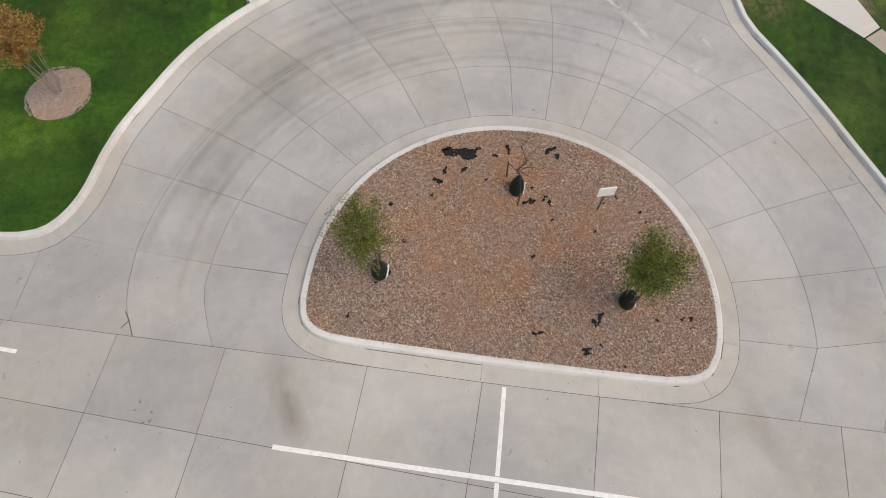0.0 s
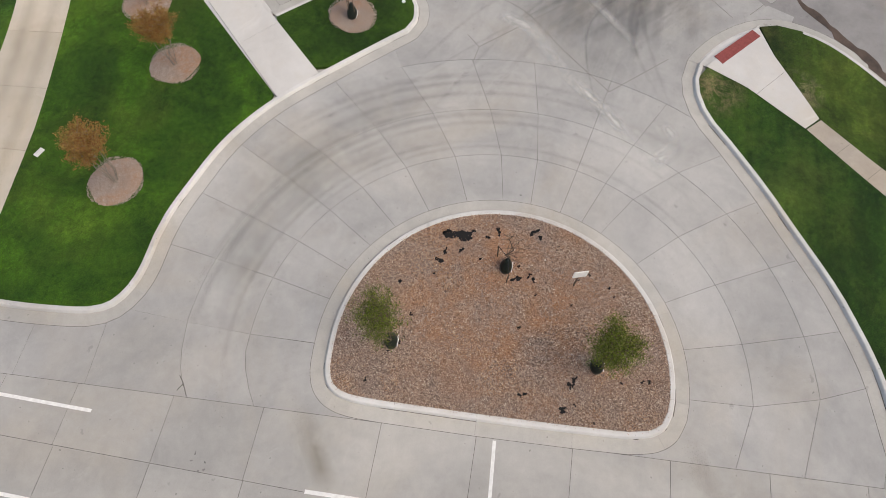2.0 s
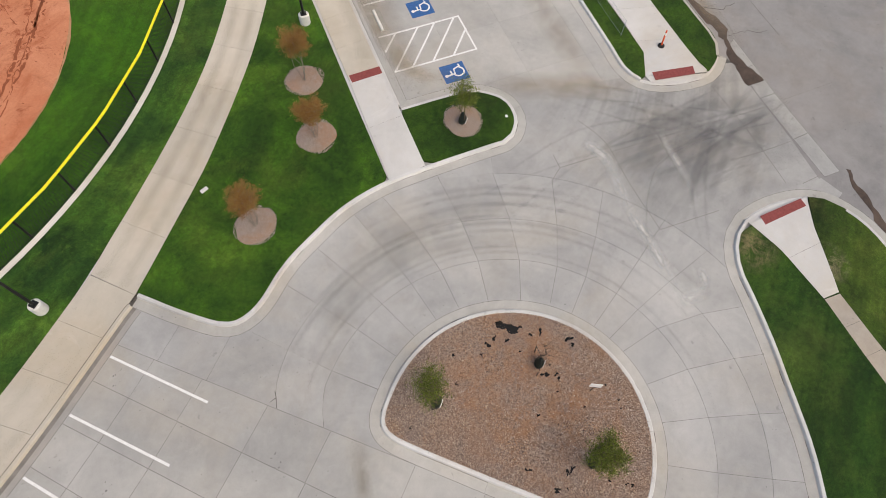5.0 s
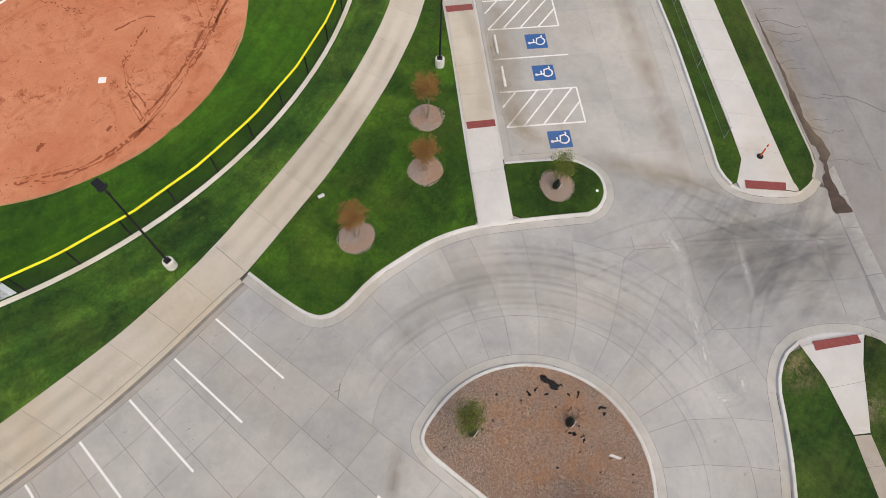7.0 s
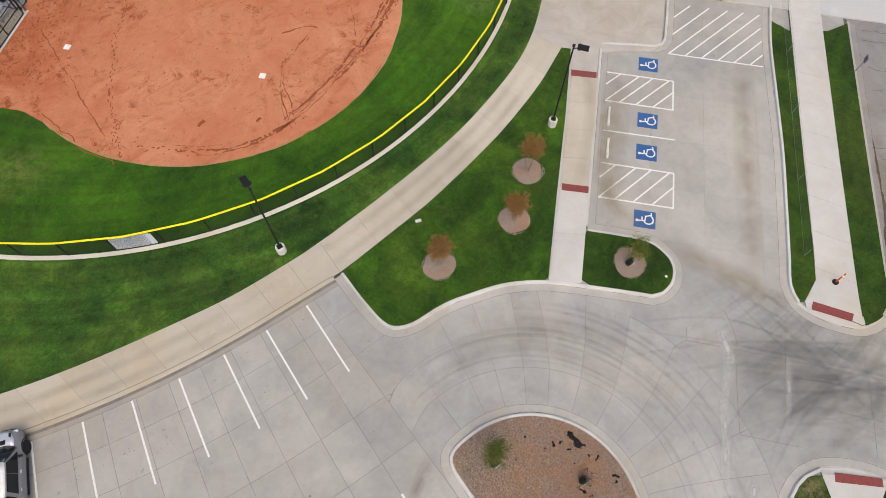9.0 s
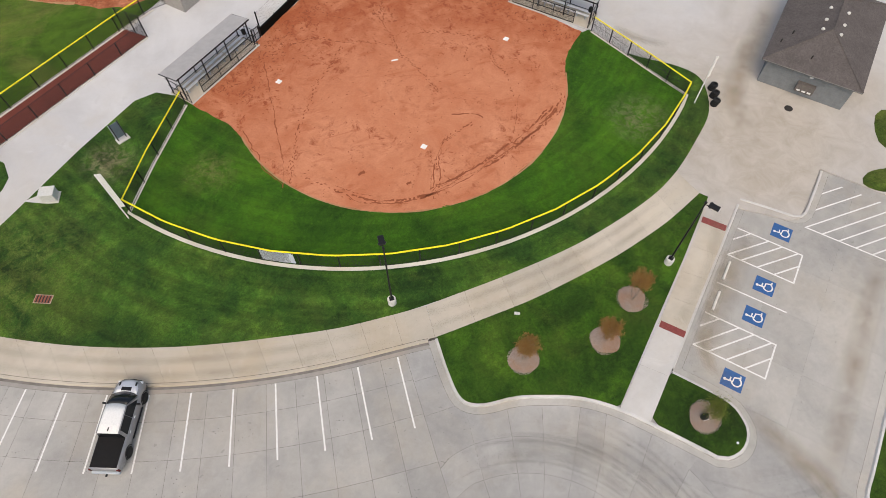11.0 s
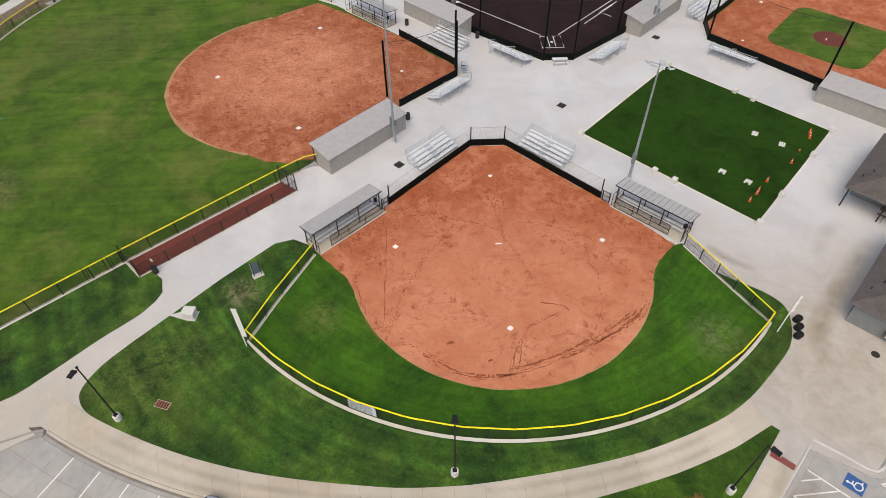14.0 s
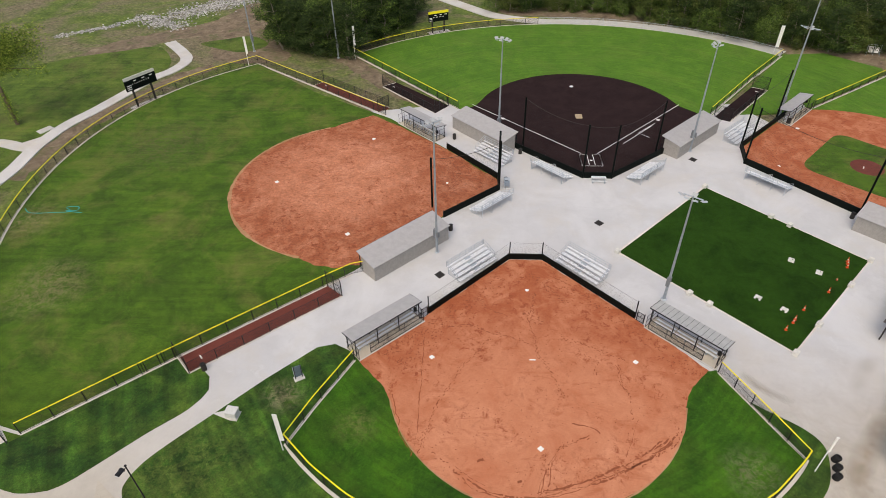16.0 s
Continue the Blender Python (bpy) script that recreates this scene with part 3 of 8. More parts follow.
def inside(p, poly):
    x, y, ok = p[0], p[1], False
    for (x1, y1), (x2, y2) in zip(poly, poly[1:] + poly[:1]):
        if (y1 > y) != (y2 > y) and x < (x2 - x1) * (y - y1) / (y2 - y1) + x1:
            ok = not ok
    return ok


def clip(poly, a, b):
    """The part of a polygon to the left of the line from a to b."""
    side = lambda p: (b[0] - a[0]) * (p[1] - a[1]) - (b[1] - a[1]) * (p[0] - a[0])
    out = []
    for i, p in enumerate(poly):
        q = poly[(i + 1) % len(poly)]
        sp, sq = side(p), side(q)
        if sp >= 0:
            out.append(p)
        if sp * sq < 0:
            t = sp / (sp - sq)
            out.append((p[0] + (q[0] - p[0]) * t, p[1] + (q[1] - p[1]) * t))
    return out


def shrink(poly, d):
    """A convex polygon drawn in by d."""
    area = sum(a[0] * b[1] - b[0] * a[1] for a, b in zip(poly, poly[1:] + poly[:1]))
    poly = poly if area > 0 else poly[::-1]
    out = poly
    for a, b in zip(poly, poly[1:] + poly[:1]):
        n = Vector((-(b[1] - a[1]), b[0] - a[0]))
        if n.length < 1e-6:
            continue
        n = n.normalized() * d
        out = clip(out, (a[0] + n.x, a[1] + n.y), (b[0] + n.x, b[1] + n.y))
        if len(out) < 3:
            return []
    return out


def normals(path, closed):
    out = []
    for i in range(len(path)):
        a = path[i - 1] if (closed or i) else path[i]
        b = path[(i + 1) % len(path)] if (closed or i < len(path) - 1) else path[i]
        d = Vector((b[0] - a[0], b[1] - a[1])).normalized()
        out.append(Vector((-d.y, d.x)))
    return out


def sweep(path, profile, closed=False, nrm=None):
    """Profile points (distance to the left, height) carried along a plan line."""
    nrm = nrm or normals(path, closed)
    bm = bmesh.new()
    rings = [[bm.verts.new((p[0] + n.x * u, p[1] + n.y * u, z)) for u, z in profile] for p, n in zip(path, nrm)]
    k = len(profile)
    for i in range(len(rings) if closed else len(rings) - 1):
        a, b = rings[i], rings[(i + 1) % len(rings)]
        for j in range(k):
            bm.faces.new((a[j], b[j], b[(j + 1) % k], a[(j + 1) % k]))
    if not closed:
        bm.faces.new(rings[0])
        bm.faces.new(rings[-1][::-1])
    return bm


def offset(path, d, closed=False):
    return [(p[0] + n.x * d, p[1] + n.y * d) for p, n in zip(path, normals(path, closed))]


def ragged(pts, step, amp, seed):
    """The same outline with a worn, wandering edge."""
    r, out, dev = random.Random(seed), [], 0.0
    for a, b in zip(pts, pts[1:] + pts[:1]):
        n = max(1, int(math.dist(a, b) / step))
        nx, ny = (b[1] - a[1]) / math.dist(a, b), (a[0] - b[0]) / math.dist(a, b)
        for k in range(n):
            dev = dev * 0.72 + r.gauss(0, amp)
            out.append((a[0] + (b[0] - a[0]) * k / n + nx * dev, a[1] + (b[1] - a[1]) * k / n + ny * dev))
    return out


def decal(name, c, strength, lo, hi, scale):
    """A thin worn film on the concrete: rubber, silt or bleaching, broken up by noise and fading out at its edges."""
    m = Mat(name, 0.9)
    m.color(c)
    uv = m.t.nodes.new("ShaderNodeUVMap")
    sep = m.t.nodes.new("ShaderNodeSeparateXYZ")
    m.link(uv.outputs[0], sep.inputs[0])
    f = m.grey(m.noise(scale, 6.0, 0.7, distort=0.6), lo, hi, 0.0, strength)
    across = m.ramp(sep.outputs[0], (0.0, (0, 0, 0)), (0.28, (0.6, 0.6, 0.6)), (0.5, (1, 1, 1)), (0.72, (0.6, 0.6, 0.6)), (1.0, (0, 0, 0)))
    along = m.ramp(sep.outputs[1], (0.0, (0, 0, 0)), (0.25, (1, 1, 1)), (0.75, (1, 1, 1)), (1.0, (0, 0, 0)))
    m.link(m.mix(1.0, m.mix(1.0, f, across, "MULTIPLY"), along, "MULTIPLY"), m.b.inputs["Alpha"])
    return m.m


M["rubber_film"] = decal("tyre_rubber_film", (0.10, 0.10, 0.10), 0.17, 0.25, 0.65, 0.6)
M["grey_film"] = decal("grey_rubber_film", (0.14, 0.14, 0.148), 0.52, 0.22, 0.74, 0.30)
M["silt_film"] = decal("brown_silt_film", (0.26, 0.215, 0.13), 0.46, 0.22, 0.72, 0.6)
M["tan_film"] = decal("tan_dust_film", (0.42, 0.335, 0.23), 0.45, 0.25, 0.66, 0.4)
M["track_film"] = decal("tan_wheel_track_film", (0.42, 0.34, 0.24), 0.22, 0.25, 0.66, 0.3)
M["bleach_film"] = decal("pale_bleached_film", (0.66, 0.65, 0.62), 0.62, 0.32, 0.62, 1.1)
M["old_joint"] = plain("dusty_joint", (0.225, 0.212, 0.198), 0.95, vary=0.25, scale=2)
M["crack"] = plain("dark_crack", (0.12, 0.11, 0.10), 0.95)


# ---- ground ----
ground_bm = bmesh.new()
bmesh.ops.create_grid(ground_bm, x_segments=60, y_segments=60, size=1500)
for v in ground_bm.verts:
    v.co.z = -0.10
tagged(part("ground", ground_bm, M["land"]), "rough grass and bare earth reaching to the horizon", "ground", "", "structure")

ISLE = (-2.5, -35.25)
PARK_C, PARK_R = (-8.55, 42.65), 60.12


def park(s, d, z=0.0):
    """A place in the car park: s along its kerb line, d out from it."""
    if s >= PARK_C[0]:
        return (s, PARK_C[1] - PARK_R - d)
    a = (s - PARK_C[0]) / PARK_R
    return (PARK_C[0] + (PARK_R + d) * math.sin(a), PARK_C[1] - (PARK_R + d) * math.cos(a))


slab("lot_base", [park(-53, 0.0)] + [park(s, 43.0) for s in np.arange(-53, -5, 4.0)] + [(-4.4, -62), (6, -58.5), (16, -47), (21, -41.5), (45, -20), (40, -5), (20, 0), (-40, 0)], -0.5, -0.012, M["joint"],
     "dark joint filler between the concrete panels", "pavement")

# kerb lines, each with the raised side to its left
isle_line = arc(-2.42, -35.32, 6.33, -93, 94, 44) + spline([(-3.1, -29.02), (-3.79, -29.1), (-4.42, -29.36), (-4.85, -29.86), (-5.04, -30.56), (-5.06, -31.65)], False, 0.2)[:-1] + \
    [(-5.06, -31.65), (-4.95, -34.82), (-4.79, -37.93)] + spline([(-4.67, -39.7), (-4.45, -40.6), (-4.0, -41.22), (-3.3, -41.56)], False, 0.15)
corner_line = spline([(-3.98, -16.98), (-3.95, -17.8), (-3.93, -18.5), (-3.86, -19.6), (-3.64, -21.25), (-3.12, -22.2), (-2.2, -22.72), (-1.18, -22.9), (0.0, -22.9), (0.85, -22.98), (2.18, -23.3),
                      (4.3, -23.95), (6.3, -25.1), (8.3, -26.85), (10.7, -29.15), (11.4, -29.82), (12.2, -30.12), (13.4, -29.98), (14.4, -29.3),
                      (14.98, -28.2), (14.85, -26.6), (14.2, -25.55), (13.3, -24.55), (11.8, -23.05)], False, 0.45)
bay_line = [(11.95, -23.6), (15.6, -19.95), (19.2, -16.35), (22.95, -12.6)]
bay_top = spline([(22.6, -12.2), (24.5, -13.7), (25.95, -14.85), (26.8, -15.05), (27.6, -14.75), (29.6, -12.95), (31.2, -11.4)], False, 0.5)
park_line = [park(s, 0.0) for s in np.arange(-40.6, -4.4, 1.0)] + [(-4.0, -17.5)]
west_end = [park(-43.6, 5.5), park(-42.8, 2.6), park(-41.0, 0.25), park(-40.6, 0.0)]
strip_line = spline([(36.5, -16.0), (33.4, -18.8), (29.8, -22.6), (26.4, -26.2), (22.6, -29.9), (20.1, -32.3), (18.95, -33.4), (18.35, -34.8), (18.65, -36.3),
                     (19.6, -37.75), (20.6, -38.7), (21.8, -39.05), (22.7, -39.05)], False, 0.6)
strip_road = spline([(22.7, -39.05), (23.7, -38.75), (24.6, -38.05), (25.75, -36.86), (31.35, -31.24), (35.95, -26.64), (41.0, -21.6)], False, 0.6)
east_line = spline([(7.0, -57.4), (10.4, -53.2), (12.32, -50.98), (13.83, -49.46), (14.87, -48.18), (15.45, -46.9), (15.62, -45.6), (15.2, -44.3), (14.4, -43.2), (13.5, -42.35), (12.4, -41.65), (11.3, -41.4), (10.4, -41.45), (9.5, -41.72), (8.74, -42.12), (7.84, -42.78), (6.0, -44.02), (4.3, -45.02), (2.3, -46.2),
                    (1.0, -46.8), (-0.6, -47.4), (-2.2, -47.72), (-6.0, -48.3), (-14.0, -49.2)], False, 0.6)


def kerb_run(line, label, closed=False, piece=3.0, low=(), gut="kerb", cap="kerb_top", dirty=False):
    """A gutter and an upstand kerb along a line, cast in lengths. low: stretches of plan (x0, y0, x1, y1) where the kerb drops to a ramp."""
    top = tagged(new("kerb"), label, "kerb", "", "structure")
    nrm = normals(line, closed)
    pts, ns = (line + line[:1], nrm + nrm[:1]) if closed else (line, nrm)
    part("edge_joint", sweep(line, [(-0.014, -0.05), (-0.014, 0.0035), (0.0, 0.0035), (0.0, -0.05)], closed), M["joint"], top)
    if dirty:
        part("dirt_line", sweep(line, [(0.27, -0.05), (0.27, 0.0135), (0.445, 0.0165), (0.445, -0.05)], closed), M["kerb_grime"], top)
        part("dirt_line", sweep(line, [(0.675, -0.05), (0.675, 0.158), (0.70, 0.158), (0.70, -0.05)], closed), M["grime_shade"], top)
    bits = random.Random(len(line))
    start, run = 0, 0.0
    for i in range(1, len(pts)):
        run += math.dist(pts[i], pts[i - 1])
        if run >= piece or i == len(pts) - 1:
            seg, sn = list(pts[start : i + 1]), list(ns[start : i + 1])
            d = (Vector(seg[-1]) - Vector(seg[-2])).normalized() * 0.008
            seg[-1] = (seg[-1][0] - d.x, seg[-1][1] - d.y)
            mid = seg[len(seg) // 2]
            hi = 0.155
            if any(x0 <= mid[0] <= x1 and y0 <= mid[1] <= y1 for x0, y0, x1, y1 in low):
                hi = 0.045
            part("gutter_section", sweep(seg, [(0, -0.3), (0, 0.006), (0.46, 0.014), (0.46, -0.3)], False, sn), M[gut], top)
            part("kerb_section", sweep(seg, [(0.462, -0.3), (0.462, 0.014), (0.50, hi - 0.025), (0.53, hi), (0.66, hi), (0.68, hi - 0.02), (0.68, -0.3)], False, sn), M[cap], top)
            # broken dark strips at the kerb foot: grime and a painted shadow line
            for k in range(len(seg) - 1):
                if not dirty and bits.random() < 0.16:
                    w = bits.uniform(0.006, 0.024)
                    part("dirt_line", sweep(seg[k : k + 2], [(0.455 - w, -0.02), (0.455 - w, 0.0165), (0.461, 0.0165), (0.461, -0.02)], False, sn[k : k + 2]), M["grime_shade"], top)
            start, run = i, 0.0
    return top


kerb_run(isle_line, "pale concrete kerb and gutter round the mulched traffic island", True)
kerb_run(corner_line, "pale concrete kerb and gutter curving round the lawn")
kerb_run(bay_line, "low concrete kerb beside the accessible bays", False, 3.0, (), "lot", "new_walk")
kerb_run(bay_top, "concrete kerb at the head of the accessible bays")
kerb_run(park_line, "concrete kerb and gutter along the curved parking row", False, 3.0, (), "kerb_grey", "walk", True)
kerb_run(west_end, "concrete kerb at the end of the parking row", False, 3.0, (), "kerb_grey", "kerb_grey")
kerb_run(strip_line, "concrete kerb beside the roadside grass strip", False, 3.0, [(18, -39.3, 22.9, -34.0)])
kerb_run(strip_road, "low concrete kerb beside the road", False, 3.0, [(22, -39.3, 23.4, -38)], "road", "kerb")
kerb_run(east_line, "concrete kerb beside the roadside lawn", False, 3.0, [(12.0, -45.0, 17, -41)])

# ---- lawns ----
g1 = offset(corner_line, 0.6)
cut = min(range(len(g1)), key=lambda i: math.dist(g1[i], (7.1, -24.7)))
lawn_a = [p for p in g1[:cut]] + [(7.15, -24.6), (11.7, -20.0), (16.3, -15.4), (20.6, -10.9), (20.1, -10.4)] + \
    spline([(19.0, -10.95), (16.6, -12.15), (13.9, -13.2), (11.4, -14.05), (8.8, -14.75), (6.3, -15.35), (3.7, -15.9), (0.8, -16.3), (-1.8, -16.65), (-3.3, -16.85)], False, 1.0)
slab("lawn", lawn_a, -0.3, 0.146, M["grass"], "deep green mown lawn between walk and driveway", "lawn")
cut2 = min(range(len(g1)), key=lambda i: math.dist(g1[i], (8.75, -26.0)))
lawn_b = g1[cut2 + 1 :] + [(11.05, -23.65), (8.8, -25.9)]
slab("lawn_island", lawn_b, -0.3, 0.146, M["grass_deep"], "small green lawn island with rounded end", "lawn")
lawn_c = [(-18.9, 10.6), (-19.7, 11.4), (-21.5, 12.35), (-23.4, 11.8)] + spline([(-27.9, 7.3), (-32.1, 2.6), (-34.8, -0.4), (-36.6, -2.7), (-37.4, -4.7), (-37.2, -5.9), (-36.0, -7.2), (-32.9, -8.8),
    (-28.9, -10.5), (-25.2, -11.75), (-21.2, -12.8), (-17.4, -13.5), (-13.7, -14.0), (-9.8, -14.4), (-5.7, -14.4), (-2.0, -14.1), (0.5, -13.8), (3.6, -13.35), (6.7, -12.8),
    (9.5, -12.15), (12.2, -11.3), (14.9, -10.3), (17.3, -9.2), (19.7, -7.6), (22.5, -5.2), (24.8, -2.9), (25.9, -0.5), (26.1, 1.5), (24.9, 3.2), (22.4, 5.0), (20.6, 6.4)], False, 0.4) + [(18.9, 9.6)]
slab("lawn_bank", lawn_c, -0.3, 0.13, M["grass_bank"], "green grass bank round the small ball field", "lawn")
lawn_d = spline([(-49.9, -0.1), (-44.0, 5.6), (-38.3, 10.6), (-36.2, 9.2), (-33.9, 7.4), (-33.4, 5.7), (-34.6, 3.3), (-37.6, 0.4), (-40.4, -2.6), (-43.0, -5.2), (-45.0, -6.0), (-48.0, -5.9), (-52.5, -3.5)], True, 1.0)
slab("lawn_west", lawn_d, -0.3, 0.13, M["grass_bank"], "green grass bank beside the concrete walk", "lawn")
strip = offset(strip_line, 0.6)
slab("verge_strip", [p for k, p in enumerate(strip) if p[1] > -34.9 and p[0] < 36] + [(19.28, -35.02), (20.95, -34.48), (22.3, -33.2), (26.6, -28.8), (31.7, -23.6), (36.0, -19.35)], -0.3, 0.146, M["grass_deep"],
     "narrow green verge between parking bays and footpath", "lawn")
slab("verge_road", [(38.0, -20.85), (33.9, -25.0), (29.35, -29.55), (23.85, -35.15), (22.35, -36.7), (21.15, -38.2)] + spline([(21.2, -38.3), (22.0, -38.48), (22.75, -38.45), (23.6, -38.15), (24.2, -37.75), (25.45, -36.45)], False, 0.3) + [(31.0, -30.75), (35.5, -26.3), (40.5, -21.3)], -0.3, 0.146, M["grass_deep"],
     "narrow green verge between footpath and road", "lawn")


def ramp_apron(foot, head):
    """A ramp falling from the level of a walk to its dropped kerb."""
    bm = prism(foot + head, -0.2, 0.052)
    for v in bm.verts:
        if v.co.z > 0 and min(math.dist((v.co.x, v.co.y), h) for h in head) < 0.05:
            v.co.z = 0.143
    bmesh.ops.triangulate(bm, faces=[f for f in bm.faces if len(f.verts) > 4])
    tagged(part("ramp_apron", bm, M["new_walk"]), "pale concrete ramp down to the driveway", "pavement", "", "structure")


ramp = [p for p in offset(strip_line, 0.655) if p[1] < -34.9]
ramp_apron(ramp, [(21.2, -38.25), (19.3, -35.0)])
east = offset(east_line, 0.6)
ramp = [p for p in offset(east_line, 0.655) if p[0] > 11.7 and p[1] > -45.1]
ramp_apron(ramp, [(11.9, -42.6), (15.0, -44.85)])
east_lawn = [p for p in east if p[0] < 11.9 and p[1] > -49.9] + [(-14, -62), (2, -55.5), (5.5, -50.45), (7.44, -48.4), (9.4, -46.42), (10.4, -45.1), (11.2, -44.1), (12.0, -42.45)]
slab("lawn_east", east_lawn, -0.3, 0.146, M["verge_deep"], "roadside lawn with worn mowing streaks", "lawn")
slab("lawn_corner", [(14.87, -44.85)] + spline([(15.1, -45.6), (14.95, -46.65), (14.38, -47.9), (13.4, -49.05), (11.9, -50.52), (9.9, -52.75), (6.5, -57.0)], False, 0.6) + [(2.0, -57.0), (6.5, -51.0), (8.25, -48.95), (10.05, -47.0), (11.1, -46.5), (13.25, -45.4)], -0.3, 0.146, M["verge"],
     "green lawn corner between footpath and road", "lawn")

slab("lawn_bed", [(11.6, -43.0), (14.7, -45.0), (14.5, -46.6), (13.1, -48.6), (11.2, -50.6), (6.2, -55.6), (2.4, -55.4), (7.0, -49.2), (10.2, -45.6)], -0.3, 0.131, M["verge_deep"], "grass growing up to the edge of the ramp", "lawn")
slab("lawn_bed", [(19.6, -35.1), (20.7, -34.5), (36.0, -19.2), (38.6, -21.0), (24.2, -35.6), (22.6, -37.2), (21.2, -37.9)], -0.3, 0.129, M["grass_deep"], "grass growing up to the edge of the walk", "lawn")

# ---- footpaths ----
def walk_sections(left, right, n, z, mat, label, gap=0.014):
    """A concrete walk between two edge lines, cast in n slabs with open joints."""
    def at(line, t):
        ls = np.cumsum([0] + [math.dist(a, b) for a, b in zip(line, line[1:])])
        x = t * ls[-1]
        return tuple(float(np.interp(x, ls, [p[k] for p in line])) for k in (0, 1))
    length = sum(math.dist(a, b) for a, b in zip(left, left[1:]))
    top = tagged(new("footpath"), label, "footpath", "", "structure")
    part("bed", prism([at(left, k / 60) for k in range(61)] + [at(right, k / 60) for k in range(60, -1, -1)], -0.3, z - 0.012), M["joint"], top)
    for k in range(n):
        t0, t1 = k / n, (k + 1) / n - gap / length
        m = 3
        poly = [at(left, t0 + (t1 - t0) * j / m) for j in range(m + 1)] + [at(right, t0 + (t1 - t0) * j / m) for j in range(m, -1, -1)]
        part("slab", prism(poly, z - 0.1, z), mat, top)
    return top


outer = spline([(-40.0, -4.6), (-36.6, -6.9), (-32.9, -8.8), (-28.9, -10.5), (-25.2, -11.75), (-21.2, -12.8), (-17.4, -13.5), (-13.7, -14.0), (-9.8, -14.4), (-5.7, -14.4), (-3.45, -14.33)], False, 1.0)
inner = [park(s, -0.66) for s in np.arange(-40.6, -3.9, 1.0)] + [(-3.45, -16.85)]
walk_sections(outer, inner, 16, 0.150, M["walk"], "tan concrete footpath along the parking row")
walk_sections(spline([(-3.43, -14.33), (-2.0, -14.1), (0.5, -13.8), (3.6, -13.35), (6.7, -12.8), (9.5, -12.15), (12.2, -11.3), (14.9, -10.3), (17.3, -9.2), (19.3, -7.9)], False, 1.0),
              spline([(-3.45, -16.84), (-1.8, -16.65), (0.8, -16.3), (3.7, -15.9), (6.3, -15.35), (8.8, -14.75), (11.4, -14.05), (13.9, -13.2), (16.6, -12.15), (19.0, -10.95), (20.1, -10.4)], False, 1.0), 8, 0.142, M["walk"],
              "tan concrete footpath curving round the field")
walk_sections([(6.98, -24.82), (12.0, -19.95)], [(8.56, -26.14), (13.5, -21.2)], 2, 0.150, M["new_walk"], "pale concrete crossing walk to the parking bays")
walk_sections([(12.0, -19.95), (18.95, -12.95)], [(13.5, -21.2), (20.5, -14.2)], 4, 0.148, M["walk"], "tan-stained pale concrete walk beside the accessible bays")
walk_sections([(19.25, -35.05), (20.95, -34.48), (26.6, -28.8), (36.0, -19.35), (46.6, -8.7)], [(21.0, -38.2), (22.35, -36.7), (29.35, -29.55), (38.0, -20.85), (48.6, -10.3)], 14, 0.146, M["new_walk"], "pale concrete roadside footpath")
walk_sections([(12.05, -42.4), (11.2, -44.1), (9.43, -46.38)], [(14.85, -44.75), (13.25, -45.35), (11.07, -46.5), (10.05, -47.0)], 2, 0.146, M["new_walk"], "pale concrete footpath ramp by the entrance")
walk_sections([(9.4, -46.42), (7.44, -48.4), (5.5, -50.45), (-0.6, -57.6)], [(10.0, -47.05), (8.25, -48.95), (6.5, -51.0), (0.5, -58.4)], 10, 0.144, M["old_walk"], "old stained concrete roadside footpath")

# ---- plaza ----
plaza = [(-52, -9)] + [park(s, -0.6) for s in np.arange(-41.5, -3.2, 1.5)] + [(-3.2, -16.5), (7.1, -24.55), (8.8, -25.95), (11.33, -23.23), (22.18, -12.38), (24.1, -13.5), (25.6, -14.55), (26.5, -14.65), (30.8, -10.7),
         (62, -42), (78, 20), (60, 36), (40, 72), (-8, 72), (-26, 68), (-50, 2)]
slab("plaza", plaza, -0.4, 0.10, M["plaza"], "pale concrete plaza between the ball fields", "pavement")
west_walk = [park(-41.2, 0.1), park(-43.9, 5.8), (-60, -16), (-60, 5), (-50, -1)]
slab("west_walk", west_walk, -0.4, 0.106, M["plaza"], "tan concrete walk past the parking row", "pavement")

# ---- road ----
slab("road", [(60, -1.5), (38.6, -23.2), (30.5, -30.8), (23.6, -37.8), (22.3, -39.6), (18.2, -43.6), (15.3, -46.2), (14.4, -46.9), (11.6, -50.6), (1.5, -63), (16, -74), (30, -57), (46, -40), (72, -14)], -0.4, 0.002, M["road"],
     "worn grey concrete road with dark patches", "road")
pan_out = [(24.4, -39.1), (22.85, -40.6), (21.2, -42.1), (19.15, -44.26), (17.3, -46.2)]
pan_in = [(23.2, -38.9), (22.1, -39.95), (20.5, -41.4), (18.4, -43.6), (16.6, -45.5)]
pan = tagged(new("gutter_pan"), "pale concrete gutter pan across the driveway mouth", "pavement", "", "structure")
for (a, b), (c, d) in zip(zip(pan_in, pan_in[1:]), zip(pan_out, pan_out[1:])):
    part("pan_section", prism(shrink([a, c, d, b], 0.012), -0.05, 0.0055), M["drive"], pan)
part("pan_bed", prism(pan_in + pan_out[::-1], -0.06, 0.0035), M["joint"], pan)
slab("corner_apron", [(15.45, -44.25), (16.45, -45.35), (15.95, -46.5), (15.42, -46.3), (15.62, -45.3), (15.25, -44.3)], -0.1, 0.006, M["drive"], "pale concrete apron at the kerb corner", "pavement")


